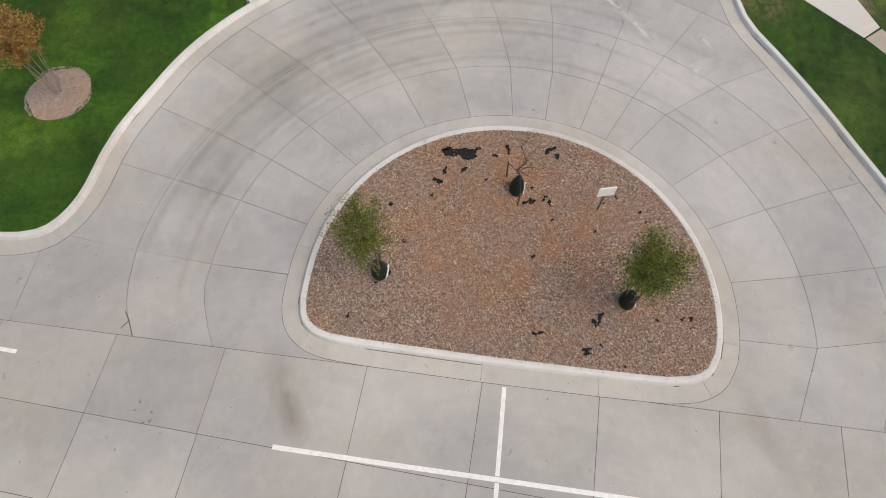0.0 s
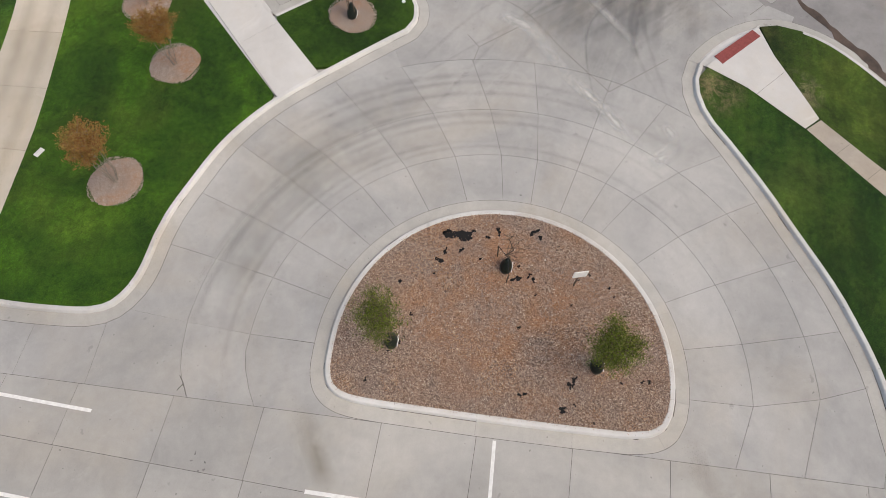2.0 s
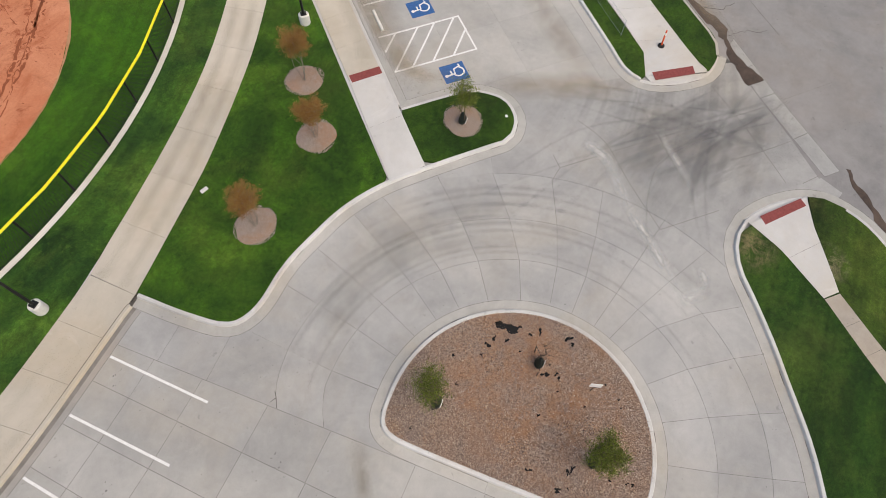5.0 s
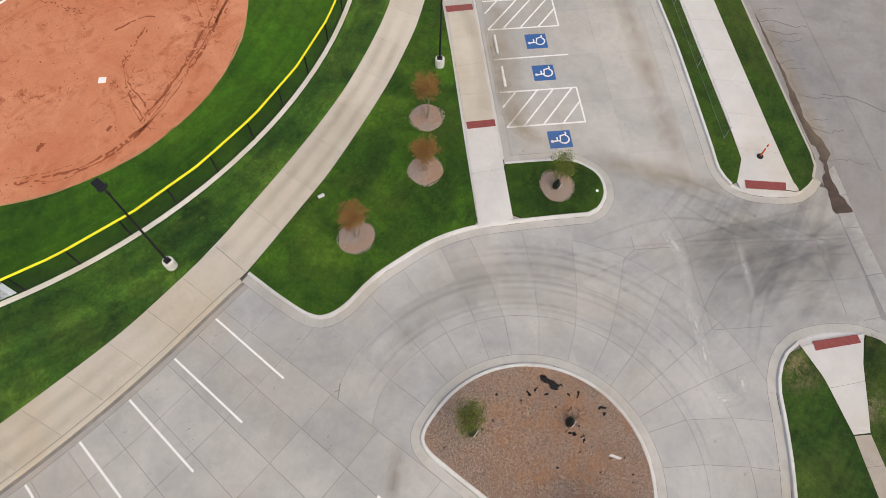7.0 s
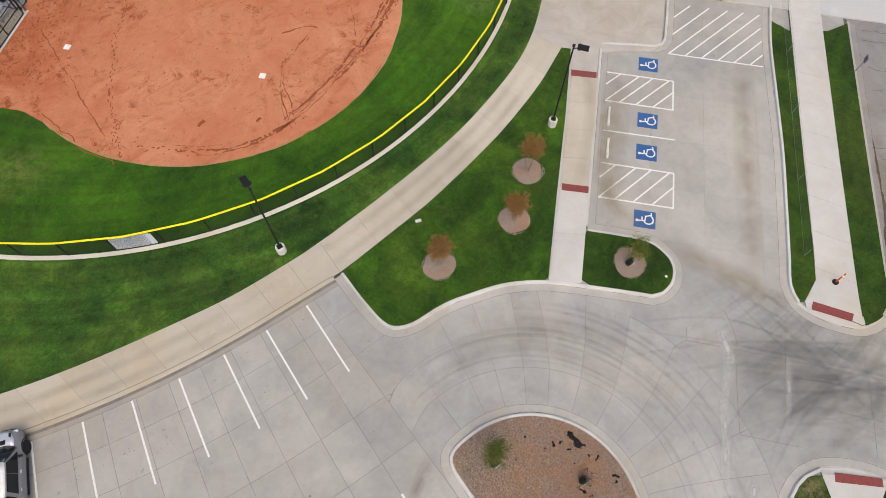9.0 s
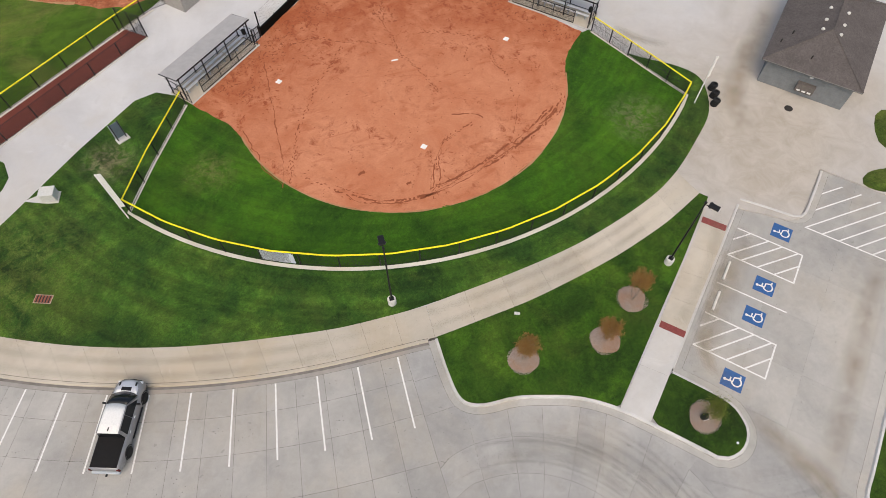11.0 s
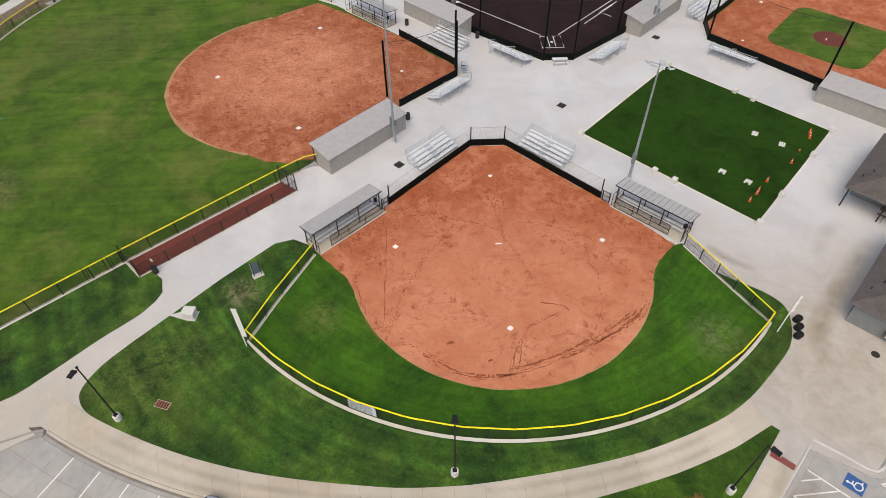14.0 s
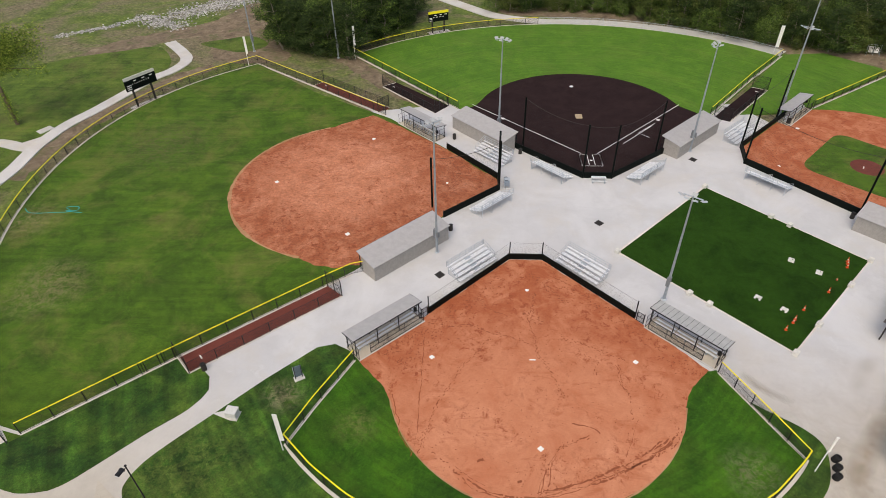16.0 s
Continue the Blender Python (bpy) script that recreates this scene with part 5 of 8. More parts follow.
for pts, z in (([(12.3, -19.78), (13.62, -21.02), (13.25, -21.4), (11.93, -20.18)], 0.152), ([(19.3, -12.5), (20.68, -13.78), (20.3, -14.2), (18.92, -12.95)], 0.150),
               ([(19.66, -35.32), (21.1, -37.35), (20.6, -37.6), (19.2, -35.66)], 0.150), ([(12.7, -42.76), (14.6, -44.48), (14.28, -44.82), (12.32, -43.1)], 0.150)):
    ob = part("tactile_paving", prism(pts, z - 0.02, z + 0.006), M["red_pad"])
    tagged(ob, "brick-red tactile warning strip set in concrete", "paving", "tactile strips", "structure")


# ---- lamp posts ----
def lamp(x, y, facing, h=7.8):
    t = thing("street_lamp", "black street lamp on a round white concrete base", "street lamp", at(x, y, facing, 0.12), "street lamps")
    part("base", lathe([(0.31, 0), (0.31, 0.63), (0.28, 0.68), (0.05, 0.69)], 20), M["lamp_base"], t, "round white concrete base")
    part("base_plate", box((-0.17, -0.17, 0.69), (0.17, 0.17, 0.74), 0.01), M["black"], t)
    part("pole", tube((0, 0, 0.72), (0, 0, h), 0.075, 0.05, 10), M["black"], t)
    part("arm", tube((0, 0, h - 0.15), (0, 0.55, h + 0.05), 0.035, 0.03, 8), M["black"], t)
    head = part("head", box((-0.20, 0.22, h), (0.20, 0.92, h + 0.13), 0.03), M["black"], t)
    part("sensor", box((-0.08, -0.1, h + 0.02), (0.08, 0.08, h + 0.14), 0.02), M["black"], t)
    part("bracket", box((-0.27, 0.30, h + 0.02), (0.27, 0.42, h + 0.09), 0.01), M["black"], t)
    part("diffuser", box((-0.14, 0.42, h - 0.02), (0.14, 0.95, h + 0.004)), M["clear_lens"], head, "pale lamp lens")
    return t


lamp(-5.75, -13.45, 90, 7.6)
lamp(-33.3, -7.75, 253, 7.75)
lamp(14.85, -15.6, -51, 7.7)
lamp(-0.95, -49.4, 90, 7.6)


# ---- pickup truck ----
def truck(m):
    t = thing("pickup_truck", "grey pickup truck with white roof and black bed cover, parked", "pickup truck", m)
    # body shell: cross sections along y (rear to front): y, half width, sill, shoulder height, top half width
    rows = [(-2.80, 0.84, 0.55, 0.98, 0.82), (-2.74, 0.93, 0.46, 1.12, 0.88), (-2.0, 0.98, 0.42, 1.16, 0.90), (-0.8, 0.97, 0.40, 1.16, 0.90), (1.0, 0.97, 0.40, 1.16, 0.90), (1.7, 0.98, 0.40, 1.16, 0.88),
            (2.3, 0.98, 0.42, 1.13, 0.82), (2.68, 0.94, 0.45, 1.08, 0.72), (2.86, 0.82, 0.48, 1.00, 0.58), (2.95, 0.62, 0.52, 0.90, 0.40)]
    bm = bmesh.new()
    rings = []
    for y, w, s, hh, tw in rows:
        ring = [(-w * 0.94, s), (-w, s + 0.16), (-w * 0.99, hh - 0.26), (-tw - 0.02, hh - 0.06), (-tw * 0.90, hh), (0, hh + 0.025), (tw * 0.90, hh), (tw + 0.02, hh - 0.06), (w * 0.99, hh - 0.26), (w, s + 0.16), (w * 0.94, s)]
        rings.append([bm.verts.new((x, y, z)) for x, z in ring])
    for a, b in zip(rings, rings[1:]):
        for i in range(len(a)):
            bm.faces.new((a[i], a[(i + 1) % len(a)], b[(i + 1) % len(a)], b[i]))
    bm.faces.new(rings[0][::-1])
    bm.faces.new(rings[-1])
    body = part("body", bm, M["grey_paint"], t, "grey painted lower body", None, True)

    def sheet(name, rows, mat, label="", thick=0.02, smooth=True):
        """A curved panel through rows of points, with thickness."""
        bm = bmesh.new()
        up = [[bm.verts.new(p) for p in r] for r in rows]
        lo = [[bm.verts.new((p[0], p[1], p[2] - thick)) for p in r] for r in rows]
        for i in range(len(rows) - 1):
            for k in range(len(rows[0]) - 1):
                bm.faces.new((up[i][k], up[i][k + 1], up[i + 1][k + 1], up[i + 1][k]))
                bm.faces.new((lo[i][k], lo[i + 1][k], lo[i + 1][k + 1], lo[i][k + 1]))
        rim = [(i, 0) for i in range(len(rows))] + [(len(rows) - 1, k) for k in range(1, len(rows[0]))] + [(i, len(rows[0]) - 1) for i in range(len(rows) - 2, -1, -1)] + [(0, k) for k in range(len(rows[0]) - 2, 0, -1)]
        for (i, k), (m, n) in zip(rim, rim[1:] + rim[:1]):
            bm.faces.new((up[i][k], up[m][n], lo[m][n], lo[i][k]))
        return part(name, bm, mat, t, label, None, smooth)

    ACROSS = [-1.0, -0.72, -0.4, 0.0, 0.4, 0.72, 1.0]
    hood = sheet("hood", [[(w * u, y + 0.22 * c * (1 - u * u), z + 0.03 * (1 - u * u)) for u in ACROSS] for y, w, z, c in ((1.84, 0.76, 1.185, 1.0), (2.25, 0.74, 1.165, 0.6), (2.6, 0.62, 1.13, 0.6), (2.78, 0.50, 1.07, 0.5))], M["silver"], "bright silver hood")
    for sx in (-1, 1):
        part("hood_vent", box((sx * 0.53 - 0.06, 2.44, 1.135), (sx * 0.53 + 0.06, 2.70, 1.165), 0.012), M["black"], hood)
    part("scoop", sweep([(-0.32, 0), (0.32, 0)], [(2.10, 1.19), (2.14, 1.235), (2.34, 1.215), (2.40, 1.17)]), M["black"], hood, "black hood scoop")
    # cab
    bm = bmesh.new()
    a = [bm.verts.new((x, y, 1.14)) for x, y in ((-0.91, -0.84), (0.91, -0.84), (0.91, 1.78), (0.45, 1.98), (-0.45, 1.98), (-0.91, 1.78))]
    b = [bm.verts.new((x, y, 1.83)) for x, y in ((-0.70, -0.76), (0.70, -0.76), (0.68, 0.98), (0.34, 1.06), (-0.34, 1.06), (-0.68, 0.98))]
    for i in range(6):
        bm.faces.new((a[i], a[(i + 1) % 6], b[(i + 1) % 6], b[i]))
    bm.faces.new(b)
    bm.faces.new(a[::-1])
    part("cab", bm, M["grey_paint"], t, "grey cab pillars", None)
    roof = sheet("roof", [[(w * u, y + c * (1 - u * u), 1.855 + 0.035 * (1 - u * u)) for u in ACROSS] for y, w, c in ((-0.80, 0.64, 0.0), (-0.2, 0.66, 0.0), (0.5, 0.65, 0.02), (1.0, 0.61, 0.08))], M["white"], "bright white roof panel", 0.05)
    for sx in (-1, 1):
        part("roof_rail", tube((sx * 0.69, -0.80, 1.84), (sx * 0.67, 1.0, 1.84), 0.035, 0.03, 8), M["grey_paint"], roof)
    part("roof_aerial", box((-0.03, -0.66, 1.885), (0.03, -0.42, 1.93), 0.01), M["black"], roof)

    def pane(name, quad, push):
        n = (Vector(quad[1]) - Vector(quad[0])).cross(Vector(quad[3]) - Vector(quad[0])).normalized() * push
        bm = bmesh.new()
        f = [bm.verts.new(Vector(q) + n) for q in quad]
        g = [bm.verts.new(Vector(q) - n) for q in quad]
        bm.faces.new(f)
        bm.faces.new(g[::-1])
        for i in range(4):
            bm.faces.new((f[(i + 1) % 4], f[i], g[i], g[(i + 1) % 4]))
        part(name, bm, M["glass"], t, "dark tinted glass")

    sheet("windscreen", [[(w * u, y + c * (1 - u * u), z + 0.025) for u in ACROSS] for y, w, z, c in ((1.03, 0.65, 1.81, 0.09), (1.42, 0.75, 1.51, 0.16), (1.82, 0.86, 1.20, 0.25))], M["glass"], "dark tinted glass", 0.015)
    pane("rear_window", [(-0.84, -0.845, 1.18), (0.84, -0.845, 1.18), (0.68, -0.772, 1.81), (-0.68, -0.772, 1.81)], 0.014)
    for sx in (-1, 1):
        pane("side_window", [(sx * 0.905, 0.40, 1.18), (sx * 0.905, 1.56, 1.18), (sx * 0.715, 0.96, 1.80), (sx * 0.715, 0.40, 1.80)], 0.014)
        pane("side_window", [(sx * 0.905, -0.66, 1.18), (sx * 0.905, 0.37, 1.18), (sx * 0.715, 0.37, 1.80), (sx * 0.725, -0.56, 1.80)], 0.014)
        mir = part("mirror", box((sx * 1.0 - 0.02, 1.18, 1.18), (sx * 1.22, 1.30, 1.36), 0.03), M["black"], t)
        part("mirror_arm", box((sx * 0.90, 1.21, 1.18), (sx * 1.05, 1.28, 1.24), 0.01), M["black"], mir)
        for y in (0.42, -0.52):
            part("door_handle", box((sx * 0.965 - 0.02, y - 0.02, 0.99), (sx * 0.965 + 0.03, y + 0.16, 1.02), 0.006), M["clear_lens"], t)
        part("step_bar", tube((sx * 0.96, -0.7, 0.36), (sx * 0.96, 1.3, 0.36), 0.05, 0.05, 8), M["black"], t)
        part("headlight", box((sx * 0.70 - 0.12, 2.62, 0.82), (sx * 0.70 + 0.12, 2.86, 0.96), 0.04), M["clear_lens"], t)
        part("tail_light", box((sx * 0.87 - 0.07, -2.83, 0.74), (sx * 0.87 + 0.07, -2.70, 1.04), 0.02), M["lens"], t)
        for y in (1.92, -1.56):
            wheel = part("wheel", lathe([(0.0, -0.02), (0.16, 0.0), (0.21, 0.02)], 16), M["galv"], t, "", pose(sx * 0.98, y, 0.40, 0, 90 * sx, 0))
            part("tyre", lathe([(0.22, -0.24), (0.36, -0.25), (0.40, -0.20), (0.40, -0.02), (0.36, 0.03), (0.22, 0.025)], 22), M["rubber"], wheel, "black tyre", None, True)
            part("fender", sweep([(0.0, 0.0), (0.12, 0.0)], [(0.49 * math.cos(radians(a)), 0.49 * math.sin(radians(a))) for a in range(0, 181, 15)] + [(0.44 * math.cos(radians(a)), 0.44 * math.sin(radians(a))) for a in range(180, -1, -15)]),
                 M["black"], t, "", pose(sx * 0.89 if sx > 0 else -1.01, y, 0.42))
    part("bed_cover", box((-0.84, -2.68, 1.14), (0.84, -0.855, 1.195), 0.02), M["vinyl"], t, "black vinyl bed cover")
    part("bumper", box((-0.88, -2.94, 0.50), (0.88, -2.78, 0.68), 0.04), M["galv"], t)
    part("bumper", sweep([(-0.86, 2.70), (-0.55, 2.94), (0.0, 3.02), (0.55, 2.94), (0.86, 2.70)], [(-0.05, 0.46), (-0.05, 0.70), (0.05, 0.70), (0.05, 0.46)]), M["black"], t)
    part("grille", box((-0.5, 2.84, 0.74), (0.5, 2.96, 0.92), 0.02), M["black"], t)
    part("tow_hitch", box((-0.05, -3.08, 0.42), (0.05, -2.92, 0.50), 0.01), M["black"], t)
    return t


truck(at(-24.45, -17.65, 73.0, 0.0))


# ---- fences ----
POST = {}


def post_mesh(h, r=0.045, mat=M["black"]):
    if (h, r) not in POST:
        bm = tube((0, 0, 0), (0, 0, h), r, r, 8)
        bmesh.ops.create_uvsphere(bm, u_segments=8, v_segments=4, radius=r * 1.15, matrix=Matrix.Translation((0, 0, h)))
        POST[(h, r)] = to_mesh("post", bm, mat)
    return POST[(h, r)]


def resample(pts, step):
    ls = np.cumsum([0] + [math.dist(a, b) for a, b in zip(pts, pts[1:])])
    n = max(1, round(ls[-1] / step))
    return [tuple(float(np.interp(ls[-1] * k / n, ls, [p[c] for p in pts])) for c in (0, 1)) for k in range(n + 1)]


def pipe(pts, r, z, seg=6):
    prof = [(r * math.cos(2 * math.pi * k / seg), z + r * math.sin(2 * math.pi * k / seg)) for k in range(seg)]
    return sweep(pts, prof)


def fence(pts, h, cap, label, spacing=3.0, z=0.14, posts=True, mid=False, guard=0.06, grey=""):
    t = thing("chain_link_fence", label, "fence", None, "field fences")
    ps = resample(pts, spacing)
    steel, net = (M["black"], M["chain"]) if not grey else (M["galv"], M["chain_pale"]) if grey == "pale" else (M["pole_steel"], M["chain_grey"])
    if posts:
        me = post_mesh(h, 0.055 if not grey else 0.04 if grey == "pale" else 0.016, steel)
        for x, y in ps:
            part("post", me, None, t, "", pose(x, y, z))
    fine = resample(pts, 1.0)
    if cap:
        part("top_guard", pipe(fine, guard, z + h), M["yellow"], t, "bright yellow top guard")
    else:
        part("top_rail", pipe(fine, 0.024 if not grey else 0.03 if grey == "pale" else 0.006, z + h), steel, t)
    part("bottom_rail", pipe(fine, 0.006 if grey == "thin" else 0.018, z + 0.08), steel, t)
    if mid:
        part("mid_rail", pipe(fine, 0.018, z + h * 0.55), M["black"], t)
    vs = [(x, y, zz) for x, y in fine for zz in (z + 0.04, z + h)]
    part("mesh", mesh_of("mesh", vs, [(2 * i, 2 * i + 2, 2 * i + 3, 2 * i + 1) for i in range(len(fine) - 1)], net), None, t, "grey chain-link mesh" if grey else "black chain-link mesh")
    return t


def mow_strip(pts, w=0.32, z=0.162, label="narrow concrete mowing strip under the fence"):
    return tagged(part("trim", stroke(pts, w, 0.0, z), M["mow_strip"]), label, "trim", "", "structure")


side1 = [FENCE1[0], (-22.0, 4.0), (-19.0, 10.1)]
side1r = [FENCE1[-1], (22.2, 3.2), (19.0, 9.7)]
fence(FENCE1, 1.68, True, "low black chain-link outfield fence with yellow top guard", guard=0.07)
fence(side1, 1.62, True, "low black chain-link side fence with yellow top guard", 2.7)
fence(side1r, 1.62, True, "low black chain-link side fence with gate and yellow top guard", 2.2, 0.14, True, True)
mow_strip([side1[-1], side1[1]] + arc(*F1, 32.53, 222.6, 317.6, 40) + side1r[1:], 0.30)
f2_side = [(-19.6, 24.6), (-21.5, 24.0), (-24.3, 21.8), (-38.3, 9.9), (-49.8, -0.15)]
f2_arc = f2_curve(61.1)
f2_top = [f2_arc[-1], (-38.1, 79.0), (-25.3, 69.0), (-22.4, 66.8)]
for pts in (f2_side, f2_arc, f2_top):
    fence(pts, 1.7, True, "black chain-link outfield fence with yellow top guard")
mow_strip(f2_side[1:] + f2_arc[1:] + f2_top[1:], 0.4, 0.158)
for k, (a, b) in enumerate((((-41.1, 7.42), (-39.6, 8.74)), ((-39.3, 9.0), (-38.4, 9.8)))):
    t = thing("chain_link_gate", "black chain-link gate leaf between doubled posts", "gate", None, "field gates")
    for x, y in (a, b):
        part("post", post_mesh(1.85), None, t, "", pose(x, y, 0.14))
    part("mid_rail", pipe([a, b], 0.022, 0.95), M["black"], t)
    part("hinge_post", post_mesh(1.7, 0.03), None, t, "", pose(a[0] + 0.2, a[1] + 0.18, 0.14))
f3_left = [(-9.6, 69.4), (-33.4, 95.6)]
f3_arc = arc(*F3, 61.7, 134.7, 43.4, 40)
f3_right = [f3_arc[-1], (46.6, 82.6), (34.6, 67.6)]
cut_at = min(range(len(f3_arc)), key=lambda i: math.dist(f3_arc[i], (6.7, 113.4)))
for pts in (f3_left, f3_arc[: cut_at + 1], f3_right):
    fence(pts, 1.5, True, "black chain-link outfield fence with yellow top guard")
fence(f3_arc[cut_at:], 1.5, False, "low grey chain-link back fence without top guard", 3.0, 0.14, True, False, 0.06, "pale")
mow_strip(f3_left + f3_arc[1:] + f3_right[1:], 0.4, 0.158)
fence([(53.4, 70.6), (72.4, 84.2), (92, 97)], 1.5, True, "black chain-link outfield fence with yellow top guard")
mow_strip([(53.4, 70.6), (72.4, 84.2), (92, 97)], 0.4, 0.158)


fence([(21.65, -32.9), (46.2, -8.4)], 1.15, False, "low grey chain-link fence along the roadside verge", 6.0, 0.14, True, False, 0.06, "thin")


def bullpen(poly, mat, label, tall_ends=True):
    slab("bullpen", poly, -0.1, 0.150, mat, label, "bullpen")
    mow_strip([poly[0], poly[1]], 0.25, 0.155, "concrete edge of the bullpen")
    mow_strip([poly[1], poly[2]], 0.25, 0.155, "concrete edge of the bullpen")
    fence([poly[1], poly[2]], 1.5, False, "low black chain-link bullpen fence", 2.9)
    fence([poly[0], poly[1]], 2.4, False, "tall black chain-link bullpen end fence", 2.6, 0.14, True, True)
    fence([poly[2], poly[3]], 2.4, False, "tall black chain-link bullpen end fence with gate", 1.5, 0.14, True, True)
    rub = part("pitching_rubber", box((-0.3, -0.08, 0), (0.3, 0.08, 0.03), 0.005), M["white"], None, "", at(poly[0][0] * 0.45 + poly[1][0] * 0.45 + poly[2][0] * 0.1, poly[0][1] * 0.45 + poly[1][1] * 0.45 + poly[2][1] * 0.1, 45, 0.15))
    tagged(rub, "white pitching rubber in the bullpen", "plate")


bullpen([(-38.3, 9.95), (-36.2, 7.8), (-22.1, 20.0), (-24.2, 21.7)], M["red_turf"], "dark red turf bullpen lane")
bullpen([(-37.9, 79.2), (-36.3, 80.8), (-22.2, 69.9), (-23.9, 67.8)], M["red_turf"], "dark red turf bullpen lane")
bullpen([(-22.0, 80.6), (-24.4, 78.8), (-13.7, 67.6), (-11.4, 70.6)], M["black_turf"], "black turf bullpen lane")
bullpen([(45.6, 79.2), (48.0, 77.8), (37.3, 65.2), (34.9, 66.6)], M["black_turf"], "black turf bullpen lane")


# ---- backstops ----
def backstop(pts, h, label, net_posts=(), net_h=0.0, sag=True):
    t = thing("backstop_wall", label, "backstop")
    for a, b in zip(pts, pts[1:]):
        part("pad", sweep([a, b], [(-0.10, 0.1), (-0.10, h - 0.03), (-0.07, h), (0.07, h), (0.10, h - 0.03), (0.10, 0.1)]), M["pad"], t, "black padded wall")
        n = max(1, round(math.dist(a, b) / 2.4))
        for k in range(n + 1):
            x, y = a[0] + (b[0] - a[0]) * k / n, a[1] + (b[1] - a[1]) * k / n
            part("post", post_mesh(h + 0.05, 0.05), None, t, "", pose(x, y, 0.1))
    if net_posts:
        me = post_mesh(net_h, 0.14 if sag else 0.065, M["pad"])
        for x, y in net_posts:
            part("net_post", me, None, t, "tall black net post", pose(x, y, 0.1))
        for a, b in zip(net_posts, net_posts[1:]):
            n = 8
            vs = []
            for k in range(n + 1):
                f = k / n
                x, y = a[0] + (b[0] - a[0]) * f, a[1] + (b[1] - a[1]) * f
                drop = 0.06 * math.dist(a, b) * 4 * f * (1 - f) if sag else 0
                vs += [(x, y, h + 0.1), (x, y, net_h - drop)]
            part("net", mesh_of("net", vs, [(2 * i, 2 * i + 2, 2 * i + 3, 2 * i + 1) for i in range(n)], M["net"]), None, t, "thin black netting")
            bm = bmesh.new()
            for k in range(n):
                add_tube(bm, vs[2 * k + 1], vs[2 * k + 3], 0.03 if sag else 0.010, 0.03 if sag else 0.010, 5)
            part("net_rope", bm, M["iron"], t)
    return t


backstop([(-11.6, 17.4), (-1.95, 27.5), (2.25, 27.5), (11.95, 17.3)], 0.95, "black padded backstop wall behind home plate", [(-11.55, 17.45), (-1.9, 27.6), (2.2, 27.6), (11.95, 17.4)], 2.6, False)
backstop([(-10.7, 36.2), (-2.95, 43.2), (-2.95, 46.3), (-11.0, 55.2)], 1.1, "black padded backstop wall behind home plate", [(-12.4, 38.6), (-2.85, 43.3), (-2.85, 46.2)], 8.0)
backstop([(-0.5, 56.2), (9.7, 46.9), (14.1, 46.8), (24.2, 55.0)], 1.1, "black padded backstop wall behind home plate", [(1.3, 55.5), (9.8, 46.8), (14.1, 46.7), (22.4, 54.7)], 8.8)
backstop([(47.2, 67.5), (36.2, 56.3), (35.3, 51.4), (46.3, 38.1)], 1.1, "black padded backstop wall behind home plate", [(44.8, 65.2), (36.2, 56.4), (35.2, 51.5), (46.2, 38.0)], 9.2)


# ---- dugouts ----
def ribbed_roof(t, x0, x1, y0, y1, z0, z1, mat, pitch=0.30):
    roof = part("roof", sweep([(x0, 0), (x1, 0)], [(y0, z0), (y0, z0 + 0.07), (y1, z1 + 0.07), (y1, z1)]), mat, t, "grey ribbed metal roof")
    n = int((x1 - x0) / pitch)
    rise = 0.11 if mat is M["roof_ribbed"] else 0.078
    me = to_mesh("rib", sweep([(-0.025, 0), (0.025, 0)], [(y0, z0 + 0.06), (y0, z0 + rise), (y1, z1 + rise), (y1, z1 + 0.06)]), mat)
    me_dark = to_mesh("rib", sweep([(-0.022, 0), (0.022, 0)], [(y0, z0 + 0.06), (y0, z0 + 0.085), (y1, z1 + 0.085), (y1, z1 + 0.06)]), M["roof_dark"])
    for k in range(n + 1):
        part("rib", me_dark if mat is M["roof_ribbed"] and k % 2 else me, None, roof, "", pose(x0 + 0.03 + (x1 - x0 - 0.06) * k / n, 0, 0))
    part("fascia", box((x0, y1 - 0.0, z1 - 0.06), (x1, y1 + 0.03, z1 + 0.08)), M["iron"], roof)
    return roof


def bench(t, x0, x1, y, z=0.1):
    b = part("bench", box((x0, y - 0.14, z + 0.42), (x1, y + 0.14, z + 0.46), 0.01), M["alu"], t, "aluminium bench")
    part("bench_plank", box((x0, y - 0.46, z + 0.62), (x1, y - 0.20, z + 0.66), 0.01), M["alu"], b)
    for k in range(3):
        x = x0 + 0.3 + (x1 - x0 - 0.6) * k / 2
        part("bench_leg", box((x - 0.025, y - 0.12, z), (x + 0.025, y + 0.12, z + 0.42)), M["galv"], b)
        part("bench_post", box((x - 0.025, y - 0.36, z), (x + 0.025, y - 0.30, z + 0.62)), M["galv"], b)


def panel_frame(t, x0, x1, y, z0, z1):
    bm = bmesh.new()
    for a, b in (((x0, y, z0), (x1, y, z0)), ((x0, y, z1), (x1, y, z1)), ((x0, y, z0), (x0, y, z1)), ((x1, y, z0), (x1, y, z1)), ((x0, y, (z0 + z1) / 2), (x1, y, (z0 + z1) / 2))):
        add_tube(bm, a, b, 0.038, 0.038, 6)
    f = part("fence_panel", bm, M["black"], t)
    part("mesh", mesh_of("mesh", [(x0, y, z0), (x1, y, z0), (x1, y, z1), (x0, y, z1)], [(0, 1, 2, 3)], M["chain"]), None, f, "black chain-link mesh")


